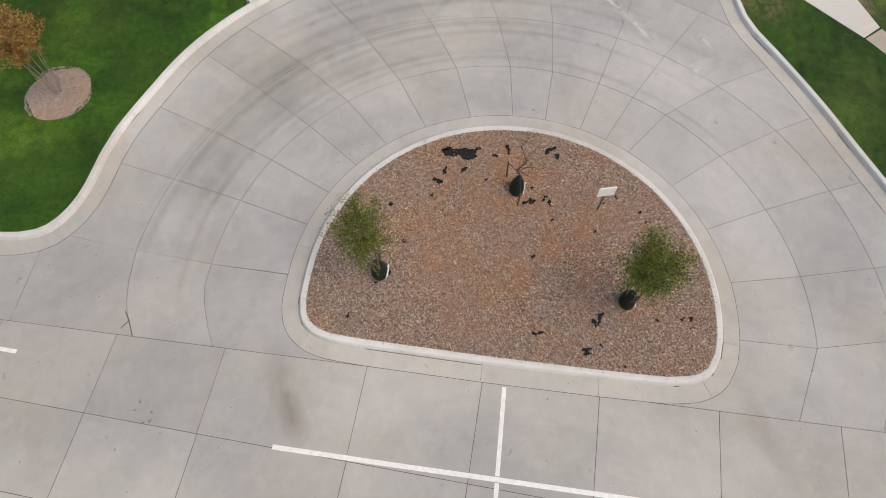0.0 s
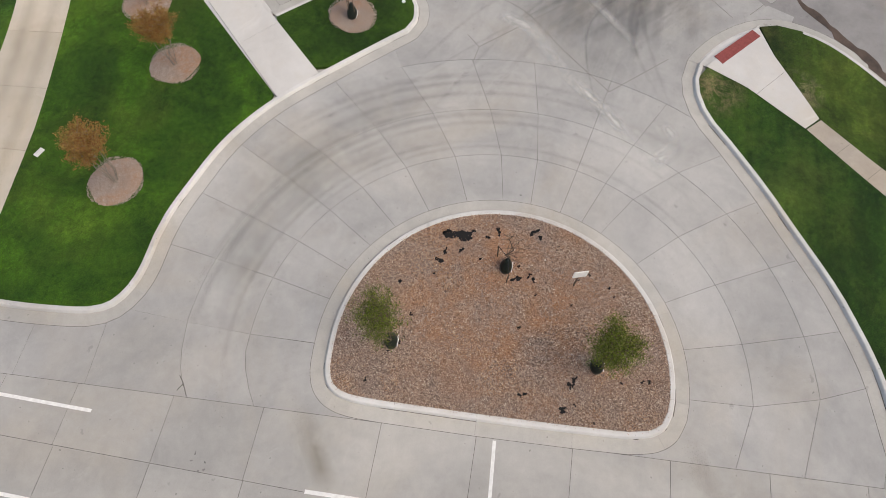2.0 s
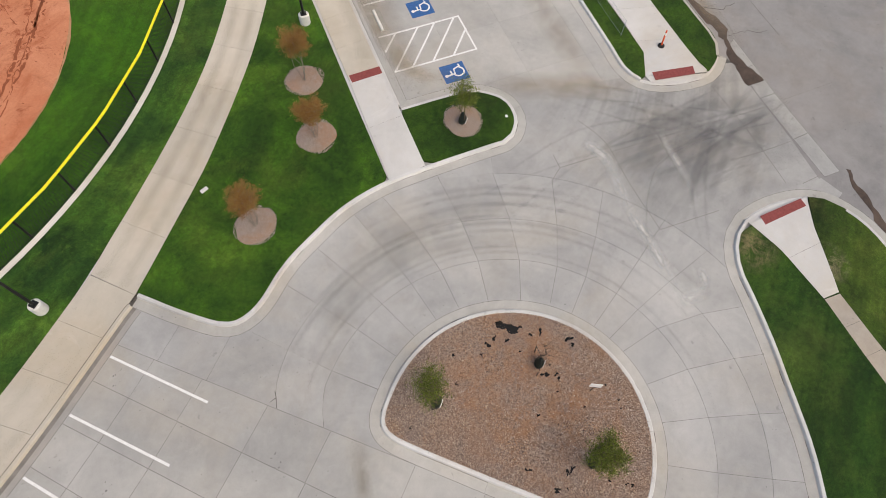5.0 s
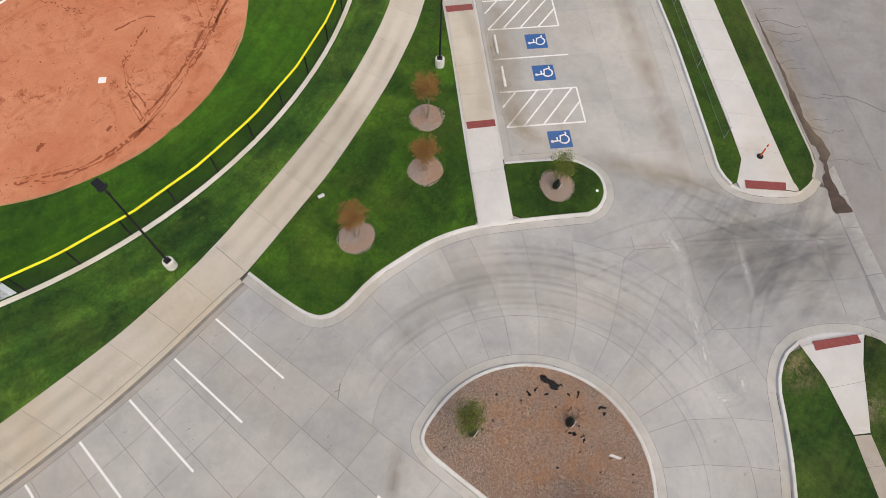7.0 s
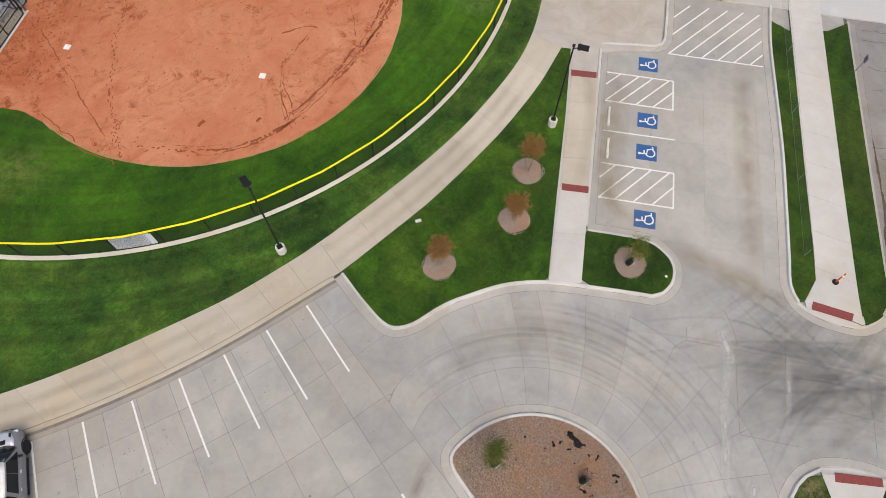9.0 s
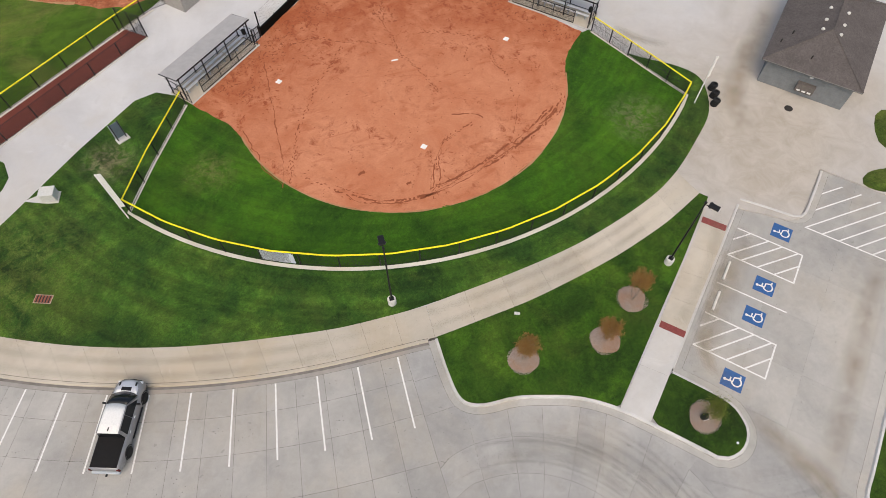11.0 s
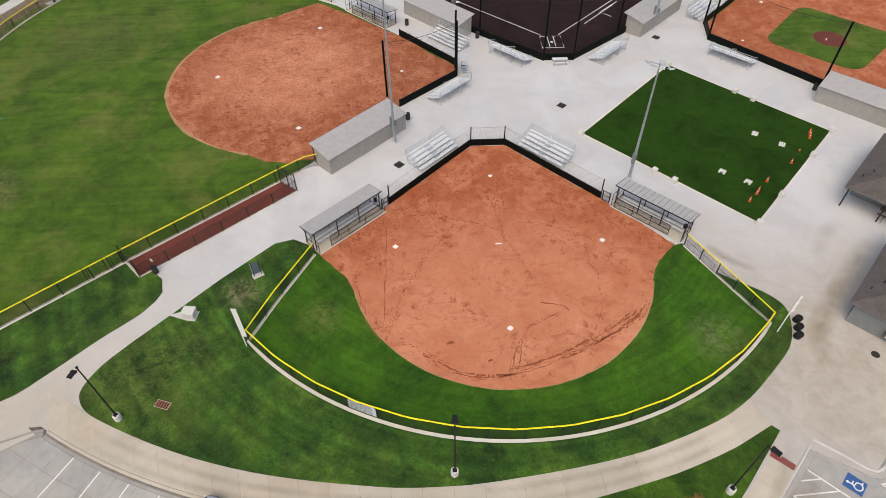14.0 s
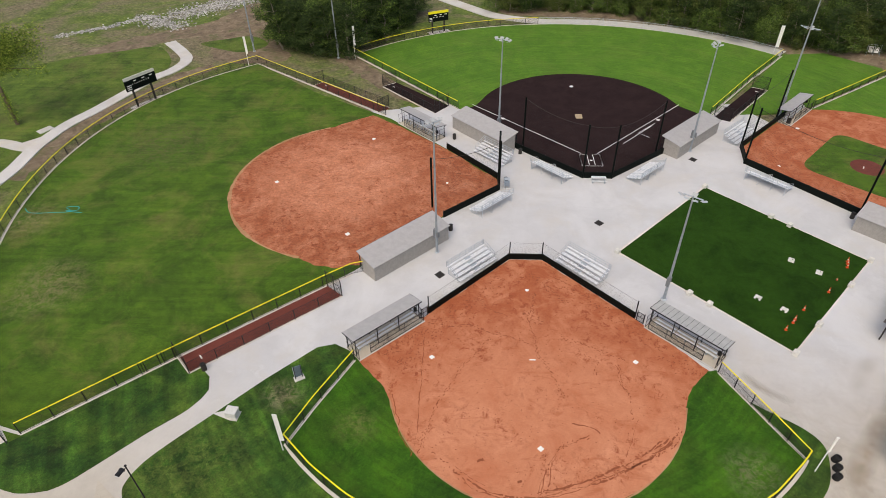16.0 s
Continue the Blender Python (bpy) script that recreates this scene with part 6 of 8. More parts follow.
def open_dugout(m, length=8.75, mat=None, way=1, label="open dugout with grey metal roof on black posts"):
    t = thing("dugout", label, "dugout", m, "dugouts")
    L, W = length / 2, 1.22
    part("floor_slab", box((-L - 0.1, -W, 0.0), (L + 0.1, W + 0.05, 0.165), 0.01), M["walk"], t)
    ribbed_roof(t, -L - 0.2, L + 0.2, -W - 0.25, 0.75, 2.30, 2.65, mat or M["roof"])
    for k in range(4):
        x = -L + 0.1 + (2 * L - 0.2) * k / 3
        part("post", tube((x, 0.55, 0.1), (x, 0.55, 2.62), 0.06, 0.06, 8), M["black"], t)
        part("post", tube((x, -W + 0.1, 0.1), (x, -W + 0.1, 2.33), 0.06, 0.06, 8), M["black"], t)
        part("rafter", tube((x, -W, 2.28), (x, 0.7, 2.60), 0.045, 0.045, 6), M["black"], t)
    part("beam", tube((-L, 0.62, 2.6), (L, 0.62, 2.6), 0.05, 0.05, 6), M["black"], t)
    for k in range(3):
        a = -L + 0.4 + (2 * L - 0.8) * k / 3
        bench(t, a, a + (2 * L - 0.8) / 3 - 0.12, 0.12, 0.16)
    # three fence panels, with an open way in at one end
    lo, hi = (-L + 0.35, L - 1.5) if way == 1 else (-L + 1.5, L - 0.35)
    for k in range(3):
        panel_frame(t, lo + (hi - lo) * k / 3, lo + (hi - lo) * (k + 1) / 3, W, 0.22, 1.55)
    part("edging", box((-L - 0.1, W + 0.05, 0.0), (L + 0.1, W + 0.2, 0.18), 0.01), M["kerb_top"], t, "pale concrete edging")
    bm = bmesh.new()
    for z in (0.3, 2.1):
        add_tube(bm, (-L, -W + 0.05, z), (L, -W + 0.05, z), 0.03, 0.03, 6)
    part("back_rail", bm, M["black"], t)
    trim = bmesh.new()
    for a, b in (((-L - 0.2, 0.77, 2.68), (L + 0.2, 0.77, 2.68)), ((L + 0.2, -W - 0.25, 2.34), (L + 0.2, 0.77, 2.68)), ((-L - 0.2, -W - 0.25, 2.34), (-L - 0.2, 0.77, 2.68))):
        add_tube(trim, a, b, 0.045, 0.045, 6)
    part("roof_trim", trim, M["black"], t, "black roof edge")
    for sx in (-1, 1):
        bm = bmesh.new()
        for a, b in (((sx * L, -W, 0.2), (sx * L, W, 0.2)), ((sx * L, -W, 1.8), (sx * L, W, 1.8)), ((sx * L, W, 0.1), (sx * L, W, 1.85)), ((sx * L, 0.0, 0.1), (sx * L, 0.0, 1.8)), ((sx * L, -W, 1.0), (sx * L, W, 1.0))):
            add_tube(bm, a, b, 0.03, 0.03, 6)
        part("end_panel", bm, M["black"], t)
    part("water_cooler", lathe([(0.16, 1.2), (0.19, 1.25), (0.19, 1.62), (0.15, 1.7)], 12), M["rubber"], t, "", pose(-L + 0.35, 0.2, 0))
    return t


open_dugout(at(-16.1, 14.05, 313), 8.8, M["roof"])
open_dugout(at(16.65, 13.95, 226), 8.3, M["roof_ribbed"], -1, "open dugout with ribbed grey metal roof on black posts")
open_dugout(at(-15.6, 61.4, 225), 9.2, M["roof"])
open_dugout(at(48.9, 67.8, 316), 8.8, M["roof"])


for x, y, a in ((-12.0, 16.85, 313), (12.35, 16.75, 226)):
    g = thing("gate", "small black tubular gate between dugout and backstop", "gate", at(x, y, a, 0.1), "field gates")
    panel_frame(g, -0.4, 0.4, 0.0, 0.08, 1.35)
    for sx in (-0.46, 0.46):
        part("post", tube((sx, 0, 0), (sx, 0, 1.5), 0.045, 0.045, 8), M["black"], g)


def block_dugout(m, length=12.2):
    t = thing("block_dugout", "enclosed dugout of pale painted block with grey metal roof", "dugout", m, "block dugouts")
    L, W = length / 2, 1.6
    part("floor_slab", box((-L, -W, 0.0), (L, W, 0.16), 0.01), M["plaza"], t)
    courses = 11
    for name, lo, hi in (("back_wall", (-L, -W, 0.1), (L, -W + 0.2, 2.32)), ("side_wall", (-L, -W + 0.2, 0.1), (-L + 0.2, W - 0.5, 2.32)), ("side_wall", (L - 0.2, -W + 0.2, 0.1), (L, W - 0.5, 2.32))):
        wall = part(name, box(lo, hi), M["mortar"], t)
        bm = bmesh.new()
        for c in range(courses):
            z0 = 0.1 + c * 0.2018
            if name == "back_wall":
                n, o = int(length / 0.4), 0.2 * (c % 2)
                for k in range(n):
                    a = -L + 0.004 + k * 0.4066 + 0.0
                    add_box(bm, (a, -W - 0.006, z0 + 0.005), (a + 0.396, -W + 0.02, z0 + 0.196))
            else:
                x = lo[0] - 0.006 if lo[0] < 0 else hi[0] - 0.02
                for k in range(6):
                    add_box(bm, (x, -W + 0.01 + k * 0.434, z0 + 0.005), (x + 0.026, -W + 0.01 + k * 0.434 + 0.424, z0 + 0.196))
        st = part("blockwork", bm, M["block"], wall, "pale painted blocks")
        st["kind"] = "stuff"
    # sloping gable infill
    for x in (-L, L - 0.2):
        bm = sweep([(x, 0), (x + 0.2, 0)], [(-W, 2.32), (-W, 2.36), (W - 0.5, 2.86), (W - 0.5, 2.32)])
        part("gable", bm, M["block"], t)
    ribbed_roof(t, -L - 0.2, L + 0.1, -W - 0.2, W + 0.05, 2.36, 3.02, M["roof"], 0.4)
    for k in range(5):
        x = -L + 0.1 + (2 * L - 0.2) * k / 4
        part("post", tube((x, W - 0.1, 0.1), (x, W - 0.1, 2.95), 0.06, 0.06, 8), M["black"], t)
    for k in range(4):
        a = -L + 1.0 + (2 * L - 2.0) * k / 4
        panel_frame(t, a, a + (2 * L - 2.0) / 4, W, 0.2, 1.9)
    bench(t, -L + 0.5, L - 0.5, -W + 0.6, 0.16)
    return t


for m in (at(-15.25, 28.15, 135), at(-5.0, 58.9, 43), at(28.4, 58.0, 135), at(49.2, 31.6, 45)):
    block_dugout(m)


# ---- bleachers ----
def bleacher():
    t = thing("bleacher", "bright aluminium bleacher with five rows and back rail", "bleacher", None, "bleachers")
    L = 3.2
    for k in range(5):
        y, z = 1.1 - 0.56 * k, 0.32 + 0.22 * k
        part("seat_plank", box((-L, y - 0.13, z + 0.10), (L, y + 0.13, z + 0.14), 0.008), M["alu"], t)
        if k:
            part("foot_plank", box((-L, y + 0.18, z - 0.14), (L, y + 0.42, z - 0.105), 0.008), M["alu"], t)
    for k in range(4):
        x = -L + 0.25 + (2 * L - 0.5) * k / 3
        bm = bmesh.new()
        add_tube(bm, (x, 1.2, 0.03), (x, -1.3, 0.03), 0.03, 0.03, 6)
        add_tube(bm, (x, 1.15, 0.03), (x, -1.2, 1.28), 0.03, 0.03, 6)
        add_tube(bm, (x, -1.2, 0.03), (x, -1.25, 2.15), 0.03, 0.03, 6)
        add_tube(bm, (x, 0.0, 0.03), (x, -0.1, 0.75), 0.03, 0.03, 6)
        part("frame", bm, M["galv"], t)
    bm = bmesh.new()
    for z in (1.5, 1.82, 2.15):
        add_tube(bm, (-L, -1.25, z), (L, -1.25, z), 0.03, 0.03, 6)
    for k in range(9):
        x = -L + 2 * L * k / 8
        add_tube(bm, (x, -1.25, 1.3), (x, -1.25, 2.15), 0.018, 0.018, 6)
    part("back_rail", bm, M["galv"], t)
    for k in range(4):
        part("aisle_step", box((-0.45, 0.60 - 0.56 * k, 0.40 + 0.22 * k), (0.45, 1.0 - 0.56 * k, 0.44 + 0.22 * k), 0.008), M["galv"], t)
    bm = bmesh.new()
    add_tube(bm, (0.0, 0.9, 1.3), (0.0, -0.9, 2.05), 0.025, 0.025, 6)
    for k in range(3):
        add_tube(bm, (0.0, 0.9 - 0.9 * k, 0.45 + 0.36 * k), (0.0, 0.9 - 0.9 * k, 1.3 + 0.375 * k), 0.022, 0.022, 6)
    part("aisle_rail", bm, M["alu"], t)
    for sx in (-1, 1):
        bm = bmesh.new()
        add_tube(bm, (sx * L, -1.25, 2.15), (sx * L, 0.7, 1.25), 0.022, 0.022, 6)
        add_tube(bm, (sx * L, -1.25, 1.7), (sx * L, 0.7, 0.85), 0.022, 0.022, 6)
        for k in range(4):
            y = -1.25 + 1.95 * k / 3
            add_tube(bm, (sx * L, y, 1.25 - 0.85 * k / 3), (sx * L, y, 2.15 - 0.9 * k / 3), 0.018, 0.018, 6)
        part("end_rail", bm, M["galv"], t)
    return t


seats = bleacher()
spots = [(-6.6, 25.6, 315), (6.95, 25.5, 225), (-4.1, 39.1, 135), (-3.6, 52.6, 225), (5.2, 47.9, 45), (19.3, 47.9, 135), (37.0, 59.8, 315), (36.6, 45.6, 45)]
seats.matrix_basis = at(*spots[0], 0.10)
for s in spots[1:]:
    copy_thing(seats, at(*s, 0.10))


# ---- light poles ----
def light_pole(x, y, h, facing, arms=(0.0,), label="tall grey steel floodlight pole"):
    t = thing("light_pole", label, "light pole", at(x, y, facing, 0.1), "floodlight poles")
    part("pole", tube((0, 0, 0), (0, 0, h), 0.175, 0.085, 12), M["pole_steel"], t)
    part("base_plate", lathe([(0.32, 0), (0.32, 0.12), (0.26, 0.16)], 14), M["galv"], t)
    part("control_box", box((-0.2, 0.14, 2.3), (0.2, 0.42, 3.6), 0.02), M["pole_box"], t, "dark grey control box")
    part("control_box", box((-0.17, -0.40, 2.6), (0.17, -0.14, 3.3), 0.02), M["pole_box"], t)
    for d in arms:
        z = h - d - 0.1
        bar = part("crossarm", box((-1.05, -0.05, z - 0.05), (1.05, 0.05, z + 0.05), 0.01), M["galv"], t)
        for fx, fy, turn in ((-1.15, 0.15, 40), (-0.42, 0.55, 12), (0.42, 0.55, -12), (1.15, 0.15, -40), (0.0, -0.45, 180)):
            head = part("floodlight", box((-0.27, -0.24, -0.05), (0.27, 0.24, 0.05), 0.02), M["grey_sign"], bar, "", pose(fx, fy, z - 0.02, 30, 0, turn))
            part("visor", box((-0.28, 0.21, -0.12), (0.28, 0.26, 0.04), 0.01), M["galv"], head)
            part("bracket", tube((0, -0.3, 0), (0, -0.55, 0.1), 0.04, 0.04, 6), M["galv"], head)
    return t


light_pole(-11.2, 28.6, 18.6, 135, label="tall grey floodlight pole beside a block dugout")
light_pole(15.95, 20.6, 14.6, 235, label="tall grey floodlight pole beside the turf square")
light_pole(-2.55, 59.7, 16.4, 60)
light_pole(27.85, 55.1, 17.4, 150)
light_pole(46.5, 67.7, 24.0, 225, (0.0, 8.6))
light_pole(-54.8, 96.5, 20.0, -45)
light_pole(-35.6, 92.9, 20.0, -60)


# ---- foul poles ----
def foul_pole(x, y, h, facing, panel=2.4, wide=0.34):
    t = thing("foul_pole", "white foul pole with a mesh wing", "foul pole", at(x, y, facing, 0.12), "foul poles")
    part("pole", tube((0, 0, 0), (0, 0, h), 0.055, 0.05, 8), M["white"], t)
    wing = part("wing", box((0.05, -0.02, h - panel), (0.05 + wide, 0.02, h), 0.006), M["white"], t)
    for k in range(3):
        part("bracket", tube((0, 0, h - panel + 0.2 + k * (panel - 0.4) / 2), (0.3, 0.0, h - panel + 0.2 + k * (panel - 0.4) / 2), 0.025, 0.025, 6), M["white"], wing)
    return t


foul_pole(-24.0, -0.95, 5.5, 90, 4.0)
foul_pole(24.25, -1.35, 5.2, 90, 2.2, 0.14)
foul_pole(-53.6, 88.4, 6.2, 100, 3.6)
foul_pole(-31.9, 92.2, 7.0, 100, 4.0)
foul_pole(55.6, 95.9, 5.8, 80, 4.4, 0.6)


# ---- bases, plates and chalk ----
def base(x, y, turn, z, size=0.42):
    ob = part("base", box((-size / 2, -size / 2, 0), (size / 2, size / 2, 0.06), 0.012), M["white"], None, "", pose(x, y, z, 0, 0, turn))
    return tagged(ob, "white base set on the infield", "base", "bases")


for x, y in ((0, 0), (10.77, 10.77), (-10.77, 10.77)):
    base(x, y, 45, 0.15, 0.46)
for x, y in ((-36.36, 44.6), (-23.4, 58.05), (-23.45, 32.0)):
    base(x, y, 45, 0.145, 0.55)
base(11.8, 79.1, 45, 0.145, 0.6)
base(-1.6, 65.7, 45, 0.145, 0.55)
base(25.2, 65.6, 45, 0.145, 0.55)
base(47.7, 62.9, 45, 0.145, 0.5)
PLATE = [(-0.22, 0.0), (-0.22, 0.22), (0.22, 0.22), (0.22, 0.0), (0.0, -0.22)]
for x, y, turn, z in ((0.0, 21.55, 0, 0.15), (-10.49, 44.87, 90, 0.145), (11.8, 51.8, 0, 0.145), (40.2, 50.8, -90, 0.145)):
    ob = part("home_plate", prism(PLATE, 0.0, 0.03), M["white"], None, "", pose(x, y, z, 0, 0, turn))
    tagged(ob, "white five-sided home plate", "plate", "home plates")
for x, y, z in ((-0.05, 10.75, 0.15), (52.7, 50.5, 0.157)):
    ob = part("pitching_rubber", box((-0.32, -0.08, 0), (0.32, 0.08, 0.03), 0.006), M["white"], None, "", pose(x, y, z, 0, 0, 0 if x < 10 else 60))
    tagged(ob, "white pitching rubber on the infield", "plate")
ob = part("pitching_plate", prism(rounded([(-0.6, -0.85), (0.6, -0.85), (0.6, 0.85), (-0.6, 0.85)], 0.25), 0.0, 0.012), plain("tan_rubber_mat", (0.42, 0.33, 0.215), 0.9), None, "", pose(11.7, 66.8, 0.147))
tagged(ob, "tan pitching mat on the dark infield", "mat")


def chalk(pts, label="white chalk line on the dark infield"):
    tagged(part("chalk_line", stroke(pts, 0.13, 0.14, 0.153), M["line"]), label, "line", "chalk lines")


chalk([(10.5, 54.0), (-7.0, 71.2)])
chalk([(13.1, 54.0), (30.2, 71.6)])
chalk([(17.8, 57.3), (23.6, 63.4)])
chalk([(22.4, 59.4), (20.9, 60.9), (24.4, 64.4)])
for sx in (-1, 1):
    x = 11.8 + sx * 1.0
    chalk([(x - 0.55 * sx, 50.6), (x - 0.55 * sx, 53.6), (x + 0.6 * sx, 53.6), (x + 0.6 * sx, 50.6)])
chalk([(10.2, 53.5), (10.2, 50.2), (13.4, 50.2), (13.4, 53.5)])

# ---- drag marks and footprints raked into the clay ----
M["damp_clay"] = plain("turned_damp_clay", (0.265, 0.078, 0.034), 0.95, vary=0.15, scale=3)
TRAILS = [([(-9.1, 15.4), (-6.8, 15.6), (-4.6, 14.7), (-2.5, 14.0), (-0.3, 13.1)], 0.16, 0.20), ([(-4.5, 13.7), (-6.1, 11.4), (-7.5, 9.6), (-8.3, 7.7), (-9.6, 5.4), (-10.9, 1.2), (-11.3, -1.0)], 0.17, 0.22),
          ([(0.9, 21.0), (0.3, 18.5), (-0.1, 16.3), (0.4, 13.9), (0.5, 11.6), (1.7, 9.3), (2.8, 5.7)], 0.17, 0.20), ([(3.0, 13.9), (5.2, 13.3), (8.1, 11.8), (9.8, 11.1)], 0.15, 0.22), ([(6.9, 10.8), (6.2, 8.9)], 0.18, 0.26),
          ([(8.9, 10.3), (8.8, 8.0), (9.3, 6.5)], 0.16, 0.18), ([(9.3, 6.5), (9.0, 3.5), (8.2, 1.0)], 0.20, 0.75), ([(-6.2, 20.2), (-4.5, 18.3), (-2.4, 17.2)], 0.25, 0.25), ([(13.4, 2.6), (12.5, 1.1), (10.4, -0.3), (8.4, -1.4), (5.0, -2.9)], 0.30, 0.20), ([(-4.6, -4.6), (-7.0, -3.2), (-9.6, -1.2), (-11.4, 0.8)], 0.30, 0.34),
          ([(4.6, 1.5), (3.0, 0.8), (1.5, -0.1)], 0.18, 0.22), ([(0.2, -0.6), (0.6, -2.5), (1.4, -4.0), (0.2, -4.9)], 0.25, 0.30), ([(-16.0, 11.0), (-13.6, 13.6), (-11.0, 15.3), (-7.0, 19.3), (-3.0, 23.8)], 1.2, 0.085), ([(-14.0, 9.6), (-11.5, 12.6), (-9.6, 14.4)], 1.0, 0.11),
          ([(3.0, 24.5), (8.0, 19.0), (12.5, 14.0), (16.6, 9.3)], 0.9, 0.13), ([(0.5, 24.6), (2.6, 22.0), (4.6, 19.5)], 0.5, 0.12), ([(-0.6, 17.5), (0.4, 18.2), (1.2, 16.0)], 0.5, 0.10)]


def footprints(pts, wander, pace, seed):
    """Short dents along a trodden line, set alternately to either side of it."""
    r = random.Random(seed)
    fine = spline(pts, False, 0.05)
    nn = normals(fine, False)
    vs, fs, s, k = [], [], 0.0, 0
    while s < len(fine) - 1:
        p, n = fine[int(s)], nn[int(s)]
        d = r.gauss(0, wander * 0.55) + (0.07 if k % 2 else -0.07)
        x, y = p[0] + n.x * d, p[1] + n.y * d
        a = math.atan2(-n.x, n.y) + r.gauss(0, 0.5 if wander < 0.4 else 1.4)
        l, w, o = r.uniform(0.08, 0.17), r.uniform(0.035, 0.065), len(vs)
        for j in range(8):
            b = j * math.pi / 4
            e = r.uniform(0.75, 1.2)
            px, py = l * e * math.cos(b), w * e * math.sin(b)
            vs.append((x + px * math.cos(a) - py * math.sin(a), y + px * math.sin(a) + py * math.cos(a), 0.1535 + 0.0004 * (k % 5)))
        fs.append(tuple(range(o, o + 8)))
        s += r.uniform(0.4, 1.6) * pace / 0.05
        k += 1
    return vs, fs


def furrow(pts, w, seed):
    """A thin wandering line scratched into the clay."""
    r = random.Random(seed)
    fine = spline(pts, False, 0.16)
    nn = normals(fine, False)
    vs, dev, wide = [], 0.0, w
    for p, n in zip(fine, nn):
        dev = dev * 0.9 + r.gauss(0, 0.035)
        wide = max(0.25 * w, min(1.6 * w, wide + r.gauss(0, 0.25 * w)))
        vs += [(p[0] + n.x * (dev + s * wide / 2), p[1] + n.y * (dev + s * wide / 2), 0.1545 + 0.0006 * (seed % 3)) for s in (-1, 1)]
    return vs, [(2 * i, 2 * i + 2, 2 * i + 3, 2 * i + 1) for i in range(len(fine) - 1) if r.random() > 0.1]


for k, (pts, wander, pace) in enumerate(TRAILS):
    vs, fs = footprints(pts, wander, pace, 80 + k)
    tagged(new("scuff_marks", mesh_of("scuff_marks", vs, fs, M["damp_clay"])), "line of dark footprints trodden in orange clay", "scuff marks", "", "stuff")
for k, (pts, w) in enumerate((([(-11.8, 13.6), (-11.7, 7.2), (-11.7, 1.2), (-11.9, -1.2)], 0.07), ([(-14.5, 5.9), (-13.8, 3.2), (-13.4, 1.4), (-12.0, -0.8)], 0.06), ([(13.0, 2.0), (11.6, 0.6), (9.8, -0.6)], 0.10), ([(4.4, 1.5), (3.0, 0.8), (1.5, -0.1)], 0.08), ([(-9.2, 15.2), (-6.8, 15.5), (-4.6, 14.6), (-2.5, 13.9)], 0.05), ([(9.6, 3.6), (8.6, 1.2), (7.8, -0.6)], 0.05),
                             ([(12.35, 1.1), (9.4, -0.9), (5.55, -2.7), (1.9, -4.15), (-1.6, -4.95), (-4.55, -4.6), (-6.8, -3.3)], 0.15), ([(12.1, 1.5), (9.2, -0.5), (5.4, -2.3), (1.7, -3.8), (-0.6, -4.5)], 0.12), ([(11.4, 1.3), (8.4, -0.9), (5.1, -2.55), (1.7, -4.0)], 0.10), ([(10.6, -0.3), (7.6, -2.0), (3.4, -3.9), (0.2, -4.9), (-3.6, -5.1)], 0.12), ([(-8.1, -2.5), (-6.0, -4.3), (-2.6, -5.3)], 0.10),
                             ([(2.1, 0.4), (0.6, -1.7), (-0.35, -4.2), (-0.3, -5.5)], 0.09), ([(5.7, 1.8), (5.0, 2.4), (3.2, 2.8)], 0.10),
                             ([(0.4, -1.3), (0.1, -2.7), (-0.3, -4.3), (-0.2, -5.4)], 0.09), ([(0.9, -1.3), (0.75, -2.8), (0.2, -4.5)], 0.07), ([(2.5, -3.4), (0.9, -4.2), (-0.2, -4.4), (-0.6, -5.4)], 0.09), ([(-5.2, -3.9), (-6.4, -3.2), (-7.8, -2.0)], 0.10), ([(-5.9, -1.5), (-5.3, -1.25)], 0.22), ([(-2.3, -3.5), (-1.7, -3.35)], 0.16))):
    vs, fs = furrow(pts, w, 180 + k)
    tagged(new("scuff_marks", mesh_of("scuff_marks", vs, fs, M["damp_clay"])), "thin dark drag line scratched in orange clay", "scuff marks", "", "stuff")
# loose footprints over the whole infield
r = random.Random(404)
spots = []
while len(spots) < 420:
    x, y = r.gauss(0, 9), 8 + r.gauss(0, 9)
    if inside((x, y), clay1):
        spots.append((x, y))
vs, fs = [], []
for x, y in spots:
    a, l, w, n = r.uniform(0, 6.28), r.uniform(0.03, 0.10), r.uniform(0.02, 0.045), len(vs)
    vs += [(x + l * math.cos(j * 1.047) * math.cos(a) - w * math.sin(j * 1.047) * math.sin(a), y + l * math.cos(j * 1.047) * math.sin(a) + w * math.sin(j * 1.047) * math.cos(a), 0.154) for j in range(6)]
    fs.append(tuple(range(n, n + 6)))
tagged(new("scuff_marks", mesh_of("scuff_marks", vs, fs, M["damp_clay"])), "scattered footprints in orange clay", "scuff marks", "", "stuff")
spots = []
while len(spots) < 620:
    x, y = -24 + r.gauss(0, 9), 45 + r.gauss(0, 10)
    if inside((x, y), clay2) and math.dist((x, y), (-26, 46)) > r.uniform(0, 14):
        spots.append((x, y))
vs, fs = [], []
for x, y in spots:
    a, l, w, n = r.uniform(0, 6.28), r.uniform(0.05, 0.20), r.uniform(0.03, 0.07), len(vs)
    vs += [(x + l * math.cos(j * 1.047) * math.cos(a) - w * math.sin(j * 1.047) * math.sin(a), y + l * math.cos(j * 1.047) * math.sin(a) + w * math.sin(j * 1.047) * math.cos(a), 0.149) for j in range(6)]
    fs.append(tuple(range(n, n + 6)))
